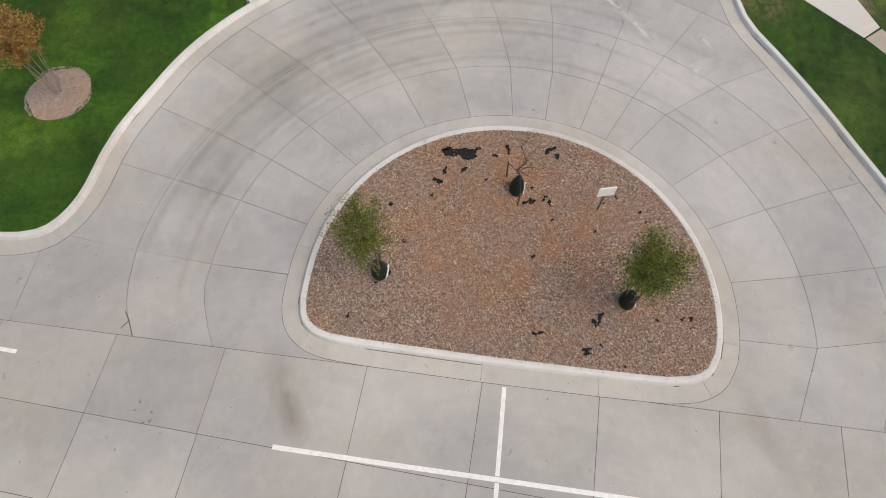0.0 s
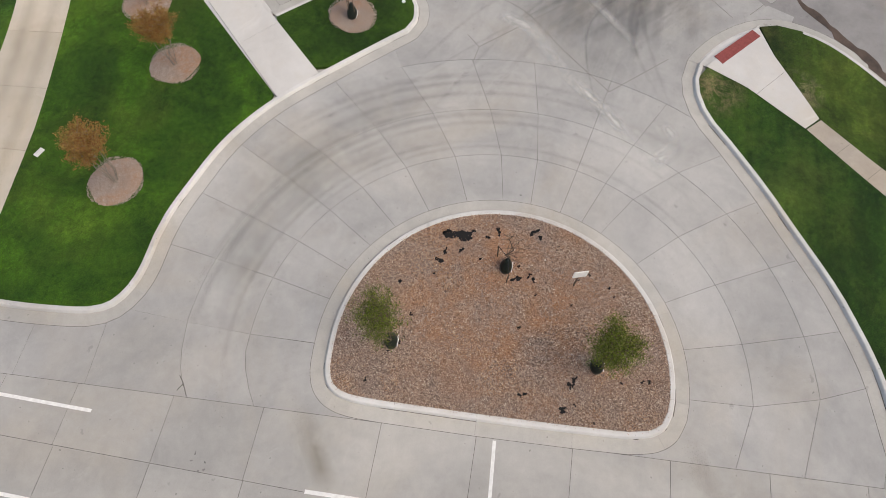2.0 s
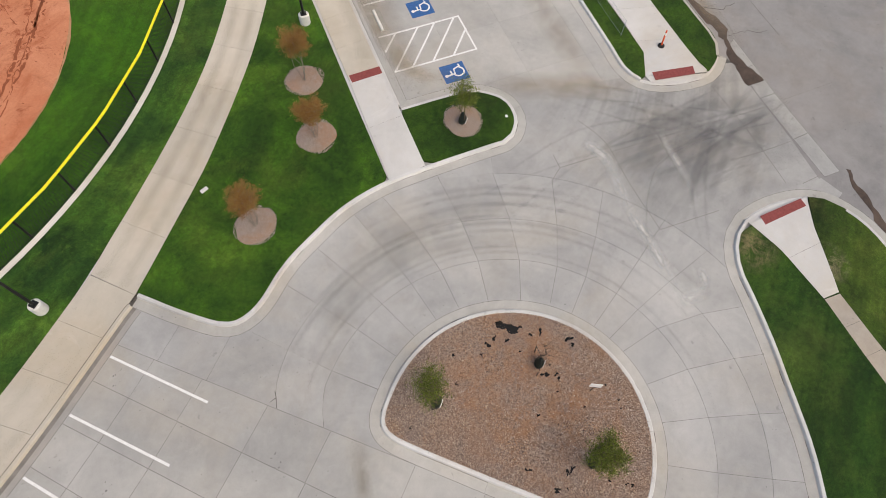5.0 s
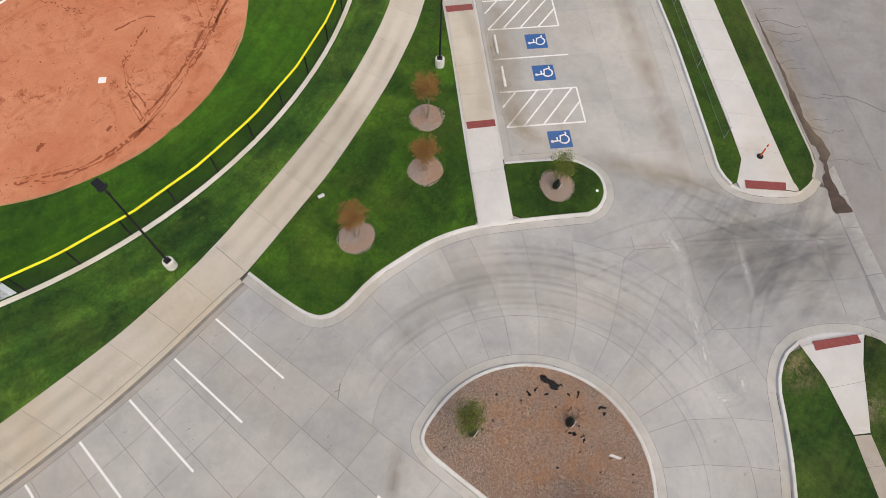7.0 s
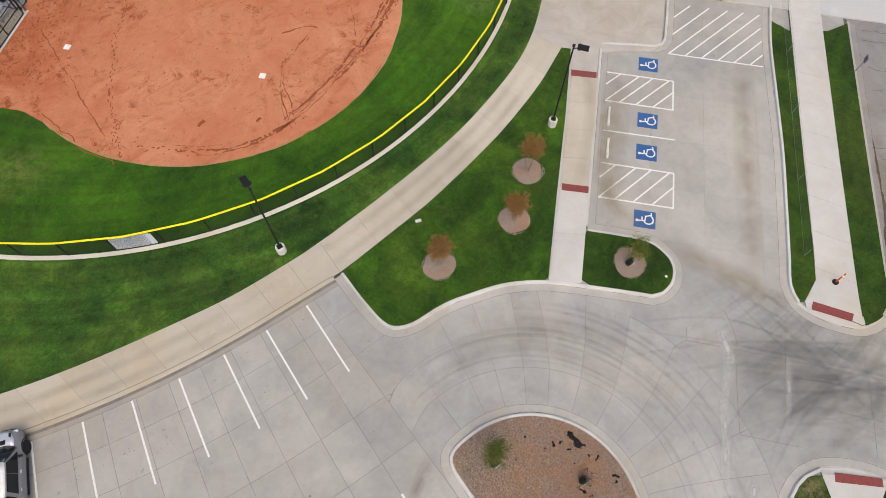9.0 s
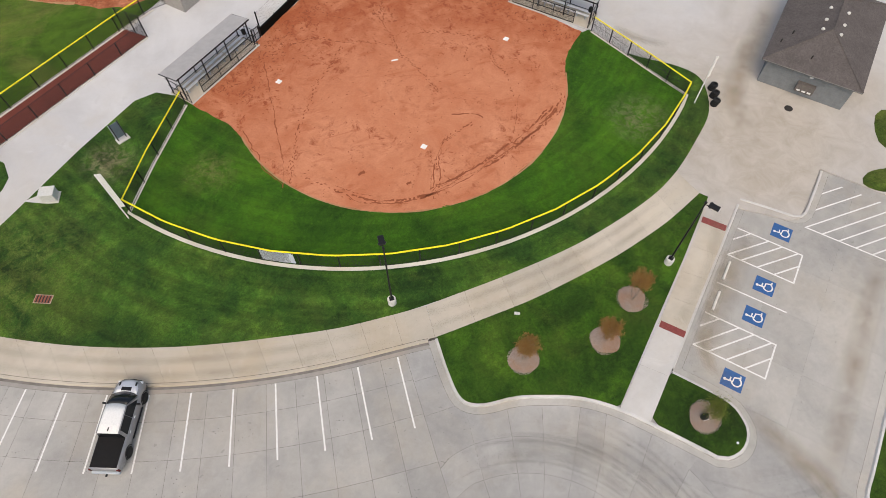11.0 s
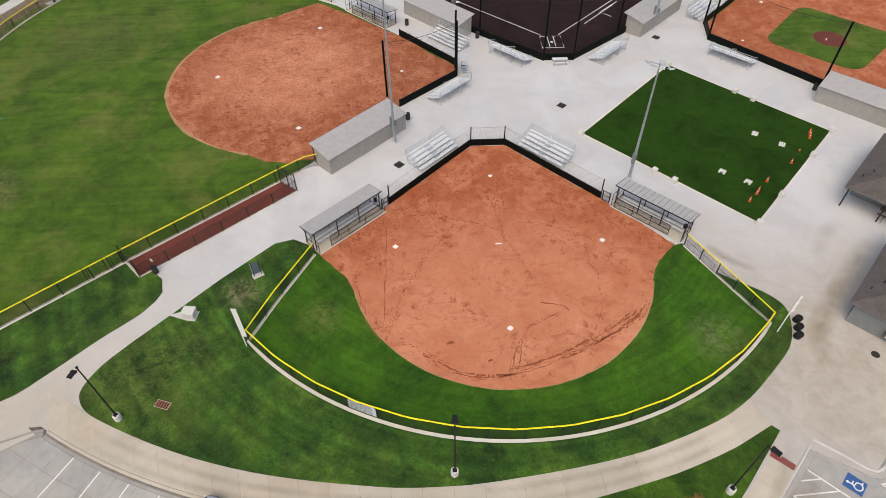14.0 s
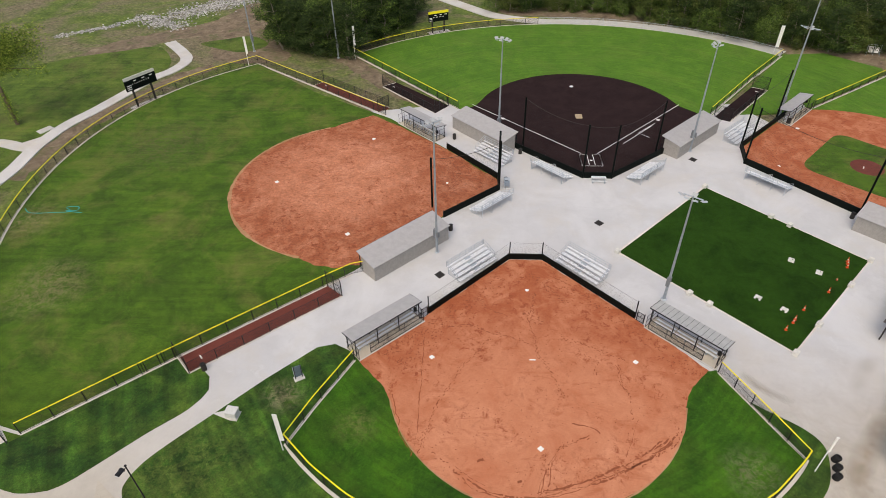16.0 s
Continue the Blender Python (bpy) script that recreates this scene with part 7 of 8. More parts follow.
tagged(new("scuff_marks", mesh_of("scuff_marks", vs, fs, M["damp_clay"])), "scattered footprints in the raked clay", "scuff marks", "", "stuff")
teal = plain("teal_marking_paint", (0.02, 0.30, 0.30), 0.9)
tagged(part("paint_squiggle", stroke(spline([(-71.3, 36.9), (-69.8, 35.8), (-66.1, 36.0), (-64.2, 36.3), (-65.3, 37.3), (-63.7, 37.5), (-63.4, 36.6), (-65.0, 36.4), (-62.4, 36.0)], False, 0.3), 0.12, 0.1, 0.154), teal), "teal sprayed marking on the outfield grass", "marking")

# ---- turf square ----
mow_strip(turf_pad + turf_pad[:1], 0.28, 0.138, "pale concrete edging of the turf square")
for x, y in ((12.0, 29.1), (19.1, 21.5), (20.9, 19.7), (27.85, 12.45), (32.1, 16.8), (38.6, 23.5), (43.1, 28.2), (35.9, 35.3), (34.2, 37.3), (27.3, 44.6)):
    b = part("stone_block", box((-0.33, -0.30, 0), (0.33, 0.30, 0.5), 0.05), M["limestone"], None, "", pose(x, y, 0.11, 0, 0, 45))
    tagged(b, "pale squared stone block at the turf edge", "stone block", "turf edge blocks")
for x, y, a in ((33.45, 28.15, -32), (35.9, 25.85, -34), (26.95, 21.15, -40), (29.25, 19.2, -44)):
    hp = thing("practice_plate", "pale grey home-plate mat on green turf", "mat", pose(x, y, 0.13, 0, 0, a), "practice plates")
    if y > 24:
        part("mat", prism([(-0.36, -0.45), (0.36, -0.45), (0.36, 0.45), (-0.36, 0.45)], 0.0, 0.03), M["limestone"], hp)
        part("grip", lathe([(0.07, 0.03), (0.07, 0.034)], 10), M["iron"], hp, "", pose(0.1, 0.2, 0))
    else:
        part("mat", prism([(-0.38, -0.42), (-0.16, -0.42), (-0.16, -0.12), (0.16, -0.12), (0.16, -0.42), (0.38, -0.42), (0.38, 0.42), (-0.38, 0.42)][::-1], 0.0, 0.03), M["limestone"], hp)


def cone(x, y, z=0.13, tall=True):
    t = thing("traffic_cone", "orange traffic cone with white collar", "traffic cone", pose(x, y, z), "cones")
    part("base", box((-0.15, -0.15, 0), (0.15, 0.15, 0.04), 0.01), M["orange"] if tall else M["rubber"], t)
    h = 0.74 if tall else 0.36
    part("cone", lathe([(0.125, 0.04), (0.092, h * 0.44), (0.087, h * 0.46)], 12), M["orange"], t)
    part("collar", lathe([(0.087, h * 0.46), (0.066, h * 0.64)], 12), M["white"], t, "white reflective collar")
    part("tip", lathe([(0.066, h * 0.64), (0.028, h)], 12), M["orange"], t)


for k, (x, y) in enumerate(((40.0, 27.5), (39.7, 26.9), (37.4, 24.5), (35.5, 22.3), (31.4, 19.2), (29.8, 17.6), (29.4, 17.1), (28.2, 16.0), (40.2, 28.0))):
    cone(x, y, tall=k not in (2,))


# ---- small site furniture ----
def bin_(x, y, z=0.1):
    t = thing("litter_bin", "black metal litter bin", "litter bin", pose(x, y, z), "litter bins")
    part("drum", lathe([(0.26, 0), (0.29, 0.04), (0.29, 0.82), (0.30, 0.86)], 16), M["iron"], t)
    part("lid", lathe([(0.31, 0.86), (0.31, 0.90), (0.2, 0.97), (0.12, 0.97)], 16), M["rubber"], t)


for x, y in ((-34.75, 8.3), (-9.6, 33.3), (-1.8, 45.2), (24.7, 54.3), (-9.9, 58.4), (0.8, 53.8), (46.9, 64.8), (45.0, 37.4), (31.0, 60.6)):
    bin_(x, y)


def grate(x, y, turn, lx, ly, mat, label, z=0.105, bars=9, pale=False):
    t = thing("drain_grate", label, "drain", pose(x, y, z, 0, 0, turn), "drains")
    bm = bmesh.new()
    for a, b in (((-lx / 2, -ly / 2), (lx / 2, -ly / 2 + 0.05)), ((-lx / 2, ly / 2 - 0.05), (lx / 2, ly / 2)), ((-lx / 2, -ly / 2), (-lx / 2 + 0.05, ly / 2)), ((lx / 2 - 0.05, -ly / 2), (lx / 2, ly / 2))):
        add_box(bm, (*a, 0), (*b, 0.03))
    part("frame", bm, M["pale_frame"] if pale else mat, t)
    # no hole is cut: a flat dark plate paints the shade under the bars
    part("pit", box((-lx / 2, -ly / 2, -0.002), (lx / 2, ly / 2, 0.004)), M["dark"], t)
    for k in range(bars):
        x0 = -lx / 2 + 0.08 + (lx - 0.16) * k / (bars - 1)
        part("bar", box((x0 - (0.06 if pale else 0.03), -ly / 2, 0.004), (x0 + (0.06 if pale else 0.03), ly / 2, 0.026)), mat, t)


grate(-30.0, -6.6, -18, 1.3, 0.7, M["rust"], "rust-red iron drain grate set in the lawn", 0.135, 6, True)
for x, y in ((-10.6, 24.15), (10.6, 35.4), (27.7, 52.5)):
    grate(x, y, 45, 1.0, 1.0, M["iron"], "dark square drain grate in the plaza")
ob = part("manhole_cover", lathe([(0.36, 0), (0.36, 0.02), (0.31, 0.025)], 22), M["iron"], None, "", pose(31.9, -4.1, 0.1))
tagged(ob, "round dark iron manhole cover in concrete", "manhole")
ob = part("access_lid", box((-0.2, -0.11, 0), (0.2, 0.11, 0.03), 0.01), M["lamp_base"], None, "", pose(2.65, -16.6, 0.146, 0, 0, -20))
tagged(ob, "pale rectangular utility lid at the lawn edge", "utility lid")
ob = part("irrigation_lid", lathe([(0.085, 0), (0.085, 0.03), (0.06, 0.04)], 14), M["white"], None, "", pose(13.3, -28.85, 0.146))
tagged(ob, "small white round lid in the lawn", "utility lid")
cab = thing("utility_cabinet", "pale grey utility cabinet on a concrete pad", "utility cabinet", pose(-30.0, 2.7, 0.12, 0, 0, -8))
part("pad", prism([(-2.0, -0.15), (0.0, -0.6), (0.75, -0.6), (0.75, 0.55), (-0.6, 0.5)], 0, 0.06), M["kerb_top"], cab)
part("cabinet", box((-0.45, -0.45, 0.06), (0.65, 0.45, 0.85), 0.04), M["green_box"], cab)
part("lid", box((-0.49, -0.49, 0.84), (0.69, 0.49, 0.90), 0.03), M["green_box"], cab)
board = thing("information_board", "dark blue-grey upright information panel on a small concrete pad", "sign", pose(-24.4, 7.5, 0.12, 0, 0, 30))
part("pad", box((-0.55, -0.35, 0), (0.55, 0.35, 0.08), 0.02), M["kerb_top"], board)
for x in (-0.36, 0.36):
    part("leg", box((x - 0.04, -0.05, 0.08), (x + 0.04, 0.05, 2.0), 0.01), M["iron"], board)
part("panel", box((-0.42, -0.04, 0.35), (0.42, 0.04, 1.9), 0.015), M["board"], board)
part("panel_edge", box((-0.47, -0.05, 0.35), (-0.42, 0.05, 1.92), 0.01), M["galv"], board)
banner = thing("fence_banner", "pale blue-white blank banner tied to the outfield fence", "banner", None)
a0 = math.degrees(math.atan2(-8.1 - F1[1], -13.2 - F1[0]))
part("cloth", sweep(arc(*F1, 32.31, a0 - 2.3, a0 + 2.3, 8), [(-0.012, 0.22), (-0.012, 1.62), (0.012, 1.62), (0.012, 0.22)]), M["banner"], banner)
for k in (-2.2, 0.0, 2.2):
    p = arc(*F1, 32.33, a0 + k, a0 + k + 0.1, 1)[0]
    part("tie", tube((p[0], p[1], 1.5), (p[0], p[1], 1.74), 0.02, 0.02, 6), M["black"], banner)


def tyre(x, y, z, tilt=0.0):
    ob = part("old_tyre", lathe([(0.18, 0.0), (0.29, 0.0), (0.335, 0.05), (0.335, 0.17), (0.29, 0.22), (0.18, 0.22), (0.17, 0.11)], 20), M["rubber"], None, "", pose(x, y, z, tilt, 0, 0))
    tagged(ob, "black old tyre stacked beside the fence", "tyre", "tyre stacks")


for x, y in ((26.45, -0.2), (26.15, -1.1), (25.75, -2.0)):
    for k in range(3):
        tyre(x + 0.04 * k, y - 0.03 * k, 0.12 + 0.22 * k)
post = thing("road_sign", "small dark roadside sign on a thin grey post", "sign", pose(36.95, -24.8, 0.146, 0, 0, 40))
part("post", tube((0, 0, 0), (0, 0, 1.3), 0.03, 0.03, 8), M["pole_box"], post)
part("panel", box((-0.26, -0.02, 1.05), (0.26, 0.02, 1.55), 0.006), M["pole_box"], post)
bol = thing("bollard", "leaning orange delineator post on a black base", "bollard", pose(21.85, -35.28, 0.146))
part("base", lathe([(0.2, 0), (0.2, 0.05), (0.08, 0.10)], 14), M["rubber"], bol)
part("post", tube((0, 0, 0.08), (0.12, 0.05, 1.05), 0.05, 0.045, 10), M["orange"], bol)
part("band", tube((0.085, 0.036, 0.75), (0.10, 0.042, 0.90), 0.054, 0.052, 10), M["white"], bol)
tbl = thing("scorer_table", "small aluminium scorer's bench behind the backstop", "bench", at(12.0, 45.9, 90, 0.1))
part("top", box((-1.1, -0.3, 0.70), (1.1, 0.3, 0.75), 0.01), M["alu"], tbl)
part("seat", box((-1.1, -0.75, 0.42), (1.1, -0.5, 0.46), 0.01), M["alu"], tbl)
for x in (-0.9, 0.9):
    part("leg", box((x - 0.04, -0.6, 0.0), (x + 0.04, 0.25, 0.42)), M["galv"], tbl)
    part("leg", box((x - 0.04, -0.05, 0.40), (x + 0.04, 0.05, 0.70)), M["galv"], tbl)
stand = thing("equipment_rack", "small galvanised rack beside the backstop", "rack", at(-1.7, 44.0, 90, 0.1))
for x in (-0.35, 0.35):
    for y in (-0.3, 0.3):
        part("leg", tube((x, y, 0), (x, y, 1.5), 0.03, 0.03, 6), M["galv"], stand)
for z in (0.4, 0.9, 1.45):
    part("shelf", box((-0.4, -0.35, z), (0.4, 0.35, z + 0.03)), M["galv"], stand)


# ---- buildings ----
def building(m, w, l, label, open_end=0.0):
    """Hip-roofed block building: w across its front (local x), l deep (local +y)."""
    t = thing("building", label, "building", m)
    e, eave, ridge = 0.55, 2.75, 4.55
    wall = part("wall", box((e, e + open_end, 0), (w - e, l - e, eave)), M["mortar"], t)
    bm = bmesh.new()
    for c in range(13):
        z0 = 0.02 + c * 0.208
        n = int((w - 2 * e) / 0.41)
        for k in range(n):
            x = e + 0.003 + k * (w - 2 * e) / n
            add_box(bm, (x, e + open_end - 0.008, z0 + 0.004), (x + (w - 2 * e) / n - 0.008, e + open_end + 0.02, z0 + 0.202))
        n = int((l - 2 * e - open_end) / 0.41)
        for k in range(n):
            y = e + open_end + 0.003 + k * (l - 2 * e - open_end) / n
            add_box(bm, (e - 0.008, y, z0 + 0.004), (e + 0.02, y + (l - 2 * e - open_end) / n - 0.008, z0 + 0.202))
    part("blockwork", bm, M["grey_wall"], wall, "blue-grey painted blocks")["kind"] = "stuff"
    h = w / 2
    bm = bmesh.new()
    c = [bm.verts.new(p) for p in ((0, 0, eave), (w, 0, eave), (w, l, eave), (0, l, eave), (h, h, ridge), (h, l - h, ridge))]
    for f in ((0, 1, 4), (1, 2, 5, 4), (2, 3, 5), (3, 0, 4, 5)):
        bm.faces.new([c[i] for i in f])
    d = [bm.verts.new(p) for p in ((0, 0, eave - 0.16), (w, 0, eave - 0.16), (w, l, eave - 0.16), (0, l, eave - 0.16))]
    for i in range(4):
        bm.faces.new((c[i], d[i], d[(i + 1) % 4], c[(i + 1) % 4]))
    bm.faces.new(d)
    roof = part("roof", bm, M["shingle"], t, "brown-grey shingle hip roof")
    for a, b in (((0, 0, eave), (h, h, ridge)), ((w, 0, eave), (h, h, ridge)), ((h, h, ridge), (h, l - h, ridge)), ((w, l, eave), (h, l - h, ridge)), ((0, l, eave), (h, l - h, ridge))):
        part("ridge_cap", tube((a[0], a[1], a[2] + 0.0), (b[0], b[1], b[2] + 0.0), 0.07, 0.07, 6), M["shingle"], roof)
    for a, b in (((0, 0), (w, 0)), ((0, 0), (0, l)), ((w, 0), (w, l))):
        part("gutter", tube((*a, eave - 0.08), (*b, eave - 0.08), 0.045, 0.045, 6), M["roof_dark"], roof)
    slope = (ridge - eave) / h
    for x, y in ((h - 0.75, h + 1.4), (h + 0.75, h + 1.4), (h - 0.75, h + 3.2), (h + 0.75, h + 3.2), (h - 0.75, h + 0.0), (h + 0.75, h + 0.0)):
        z = eave + slope * (x if x < h else w - x)
        v = part("roof_vent", lathe([(0.15, -0.02), (0.15, 0.09), (0.09, 0.15), (0.03, 0.17)], 12), M["lamp_base"], roof, "pale round roof vent", pose(x, y, z))
    for x, y in ((1.4, 3.6), (h - 0.6, 1.3), (0.8, 2.4)):
        z = eave + slope * min(x, y)
        part("vent_pipe", tube((x, y, z - 0.05), (x, y, z + 0.3), 0.06, 0.06, 8), M["iron"], roof)
    return t


b1 = building(at(30.2, -0.3, 45, 0.1), 8.35, 12.9, "blue-grey block building with brown-grey hip roof")
ac = part("wall_unit", box((3.6, 0.05, 0.7), (5.1, 0.545, 1.5), 0.03), M["unit"], b1, "dark wall-mounted mechanical unit")
for k in range(3):
    part("gauge", box((3.75 + 0.45 * k, 0.0, 0.85), (4.05 + 0.45 * k, 0.05, 1.0), 0.01), M["white"], ac)
part("wall_light", box((4.2, 0.40, 2.1), (4.5, 0.56, 2.3), 0.02), M["white"], b1)
b2 = building(at(37.1, 14.95, 45, 0.1), 8.35, 12.6, "open-fronted block pavilion with brown-grey hip roof", 2.6)
for x in (0.45, 4.2, 7.9):
    part("porch_post", box((x - 0.08, 0.35, 0), (x + 0.08, 0.51, 2.65), 0.01), M["iron"], b2)
M["table_wood"] = plain("brown_table_wood", (0.16, 0.115, 0.085), 0.8, vary=0.25, scale=6)
tb = thing("picnic_table", "brown picnic table under the pavilion eave", "table", at(37.1, 14.95, 45, 0.1) @ pose(3.9, 2.0, 0), "picnic tables")
for k in range(5):
    part("top_plank", box((0, -0.40 + 0.162 * k, 0.72), (1.8, -0.25 + 0.162 * k, 0.76), 0.008), M["table_wood"], tb)
for y in (-0.75, 0.75):
    part("seat", box((0, y - 0.13, 0.42), (1.8, y + 0.13, 0.46), 0.01), M["table_wood"], tb)
for x in (0.3, 1.5):
    part("leg", tube((x, -0.7, 0), (x, 0.2, 0.72), 0.03, 0.03, 6), M["black"], tb)
    part("leg", tube((x, 0.7, 0), (x, -0.2, 0.72), 0.03, 0.03, 6), M["black"], tb)
rail = thing("guard_rail", "low black rail between the pavilion posts", "rail", at(37.1, 14.95, 45, 0.1))
part("top_bar", tube((4.3, 0.43, 0.95), (7.8, 0.43, 0.95), 0.03, 0.03, 6), M["black"], rail)
for x in (4.6, 6.1, 7.5):
    part("post", tube((x, 0.43, 0.0), (x, 0.43, 0.95), 0.03, 0.03, 6), M["black"], rail)
slab("planting_patch", spline([(33.3, -13.0), (34.3, -12.1), (36.4, -12.3), (36.2, -14.2), (34.4, -14.1)], True, 0.5), 0.0, 0.14, M["verge"], "small green planting patch in the concrete", "lawn")
slab("planting_patch", spline([(37.6, -8.4), (39.6, -6.4), (43.0, -8.5), (40.0, -11.5), (37.4, -10.4)], True, 0.8), 0.0, 0.14, M["verge"], "small green planting patch in the concrete", "lawn")


# ---- scoreboards ----
def scoreboard(m, w, h, z, crest):
    t = thing("scoreboard", "black electronic scoreboard on two dark posts", "scoreboard", m, "scoreboards")
    part("footing", box((-w / 2, -1.0, 0.0), (w / 2 + 0.4, 0.9, 0.05), 0.01), M["kerb_top"], t)
    for x in (-w * 0.3, w * 0.3):
        part("post", box((x - 0.16, -0.12, 0), (x + 0.16, 0.12, z + h), 0.01), M["iron"], t)
    face = part("cabinet", box((-w / 2, -0.30, z), (w / 2, -0.10, z + h), 0.02), M["pad"], t)
    part("header", box((-w / 2, -0.32, z + h), (w / 2, -0.10, z + h + 0.55), 0.02), crest, t, "header panel")
    for k in range(8):
        part("digit_bar", box((-w * 0.28 + k * w * 0.075, -0.325, z + h * 0.50), (-w * 0.28 + k * w * 0.075 + 0.12, -0.305, z + h * 0.62)), M["lamp_base"], face)
    for x in (-0.22, 0.05, 0.30):
        part("text_bar", box((x * w, -0.325, z + h * 0.76), (x * w + 0.55, -0.305, z + h * 0.85)), M["white"], face)
    for k in range(3):
        part("text_bar", box((-w * 0.46, -0.325, z + h * (0.12 + 0.17 * k)), (-w * 0.32, -0.305, z + h * (0.20 + 0.17 * k))), M["white"], face)
    return t


scoreboard(at(-67.9, 71.2, 147, 0.05), 6.2, 1.95, 3.35, M["limestone"])
scoreboard(at(-15.2, 108.4, 114, 0.05), 4.8, 1.75, 2.6, M["yellow"])

rack = thing("panel_rack", "two white panels on a grey steel frame near woods", "rack", at(75.5, 95.5, 250, -0.06))
for x in (-0.95, 0.15):
    part("panel", box((x, -0.04, 0.5), (x + 0.8, 0.04, 1.7), 0.02), M["white"], rack, "", pose(0, 0, 0, 18, 0, 0))
for x in (-1.2, 0.0, 1.2):
    part("strut", tube((x, -0.7, 0), (x, -0.45, 2.1), 0.04, 0.04, 6), M["galv"], rack)
    part("brace", tube((x, 0.5, 0), (x, -0.45, 1.9), 0.03, 0.03, 6), M["galv"], rack)
part("crossbar", tube((-1.2, -0.45, 2.0), (1.2, -0.45, 2.0), 0.035, 0.035, 6), M["galv"], rack)

# ---- far paths, stones and rough ground ----
def far_path(pts, w, label, z=0.06):
    tagged(part("footpath", stroke(spline(pts, False, 1.5), w, -0.2, z), M["new_walk"]), label, "footpath", "", "structure")


far_path([(-80.6, 40), (-80.0, 44.7), (-79.7, 48.1), (-80.0, 54.8), (-78.9, 62.2), (-76.4, 68.3), (-74.0, 75.4), (-71.6, 82.6), (-69.0, 86.6), (-68.6, 93.0), (-75.9, 102.2)], 2.5, "pale concrete path curving behind the outfield")
far_path([(-98, 52), (-92, 55.2), (-87.0, 55.9), (-83.2, 54.7), (-80.3, 54.0)], 2.3, "pale concrete side path", 0.054)
slab("path_fillet", [(-83.6, 55.4), (-80.4, 58.6), (-79.8, 52.0), (-82.6, 53.8)], -0.2, 0.048, M["new_walk"], "pale wet concrete where two paths meet", "footpath")
far_path([(-18, 136), (-9, 126.5), (-1.5, 119.5)] + arc(*F3, 63.6, 92, 44, 12), 3.3, "pale concrete path behind the back fence")
def earth(pts, label):
    slab("bare_earth", [(x + 0.4 * math.sin(2.1 * k), y + 0.4 * math.cos(3.3 * k)) for k, (x, y) in enumerate(spline(pts, True, 1.6))], -0.3, -0.088, M["dirt"], label, "earth")


earth([(0, 121.5), (15, 118.2), (28, 114.6), (40, 109.0), (52, 102), (61, 94.5), (72, 88.5), (86, 84.5), (100, 82), (104, 92), (82, 96), (62, 101), (48, 108), (32, 119), (14, 126), (2, 127)], "bare brown earth between path and woods")
earth([(-104, 83), (-96, 90), (-90, 101), (-82, 108), (-71, 116), (-64, 131), (-54, 128), (-56, 112), (-50, 100), (-46, 93.5), (-51, 90.5), (-60, 91), (-64, 95), (-66.5, 101), (-72, 105), (-78, 101.5), (-83, 93.5), (-93, 84.5), (-100, 80.5)], "bare brown earth beyond the path")
slab("rough_grass_patch", spline([(-68.6, 101.5), (-64, 104), (-58, 106), (-53, 101), (-57, 96.5), (-62, 97.8)], True, 1.5), -0.3, -0.08, M["slope"], "patchy grass on bare earth", "lawn")
earth([(-70.5, 70), (-67, 80), (-60, 87.5), (-62, 89.5), (-67.3, 85), (-72.6, 74), (-77, 64), (-78.6, 54), (-78.3, 45), (-76.5, 44), (-75.5, 56)], "muddy brown strip along the outfield fence")
earth([(-34, 90), (-28, 82), (-21, 74), (-17, 71.5), (-20, 78), (-30, 91), (-36, 100), (-40, 97)], "bare brown earth between the back fields")
slab("path_pad", [(-83.0, 59.9), (-81.7, 62.0), (-80.4, 61.2), (-81.6, 59.0)], 0.0, 0.09, M["new_walk"], "pale concrete pad beside the path", "pavement")


def rocks(name, line_pts, width, count, size, seed, label):
    r = random.Random(seed)
    fine = spline(line_pts, False, 1.0)
    unit = bmesh.new()
    bmesh.ops.create_icosphere(unit, subdivisions=1, radius=1.0)
    uv = [v.co.copy() for v in unit.verts]
    uf = [tuple(v.index for v in f.verts) for f in unit.faces]
    unit.free()
    vs, fs = [], []
    for k in range(count):
        x, y = r.choice(fine)
        x, y, s = x + r.gauss(0, width), y + r.gauss(0, width), size * r.uniform(0.5, 1.5)
        n, sc = len(vs), (r.uniform(0.7, 1.3), r.uniform(0.7, 1.3), r.uniform(0.4, 0.8))
        for v in uv:
            j = r.uniform(0.75, 1.15)
            vs.append((x + v.x * s * sc[0] * j, y + v.y * s * sc[1] * j, -0.08 + s * 0.25 + v.z * s * sc[2] * j))
        fs += [tuple(n + i for i in f) for f in uf]
    tagged(new(name, mesh_of(name, vs, fs, M["rock"])), label, "rocks", "", "stuff")


rocks("rubble_stones", [(-104, 105.9), (-98.1, 109.7), (-93.4, 113.6), (-89.7, 118.2), (-87.0, 119.5)], 0.7, 420, 0.19, 1, "loose white rubble in a drainage swale")
rocks("rubble_stones", [(-89.5, 119.0), (-84.5, 115.2), (-77.8, 112.6)], 1.6, 640, 0.20, 2, "loose white rubble in a drainage swale")
rocks("rubble_stones", [(-81.5, 120.4), (-76.2, 126.0), (-69.6, 131.2), (-62, 136)], 2.3, 1900, 0.20, 3, "loose white rubble in a drainage swale")


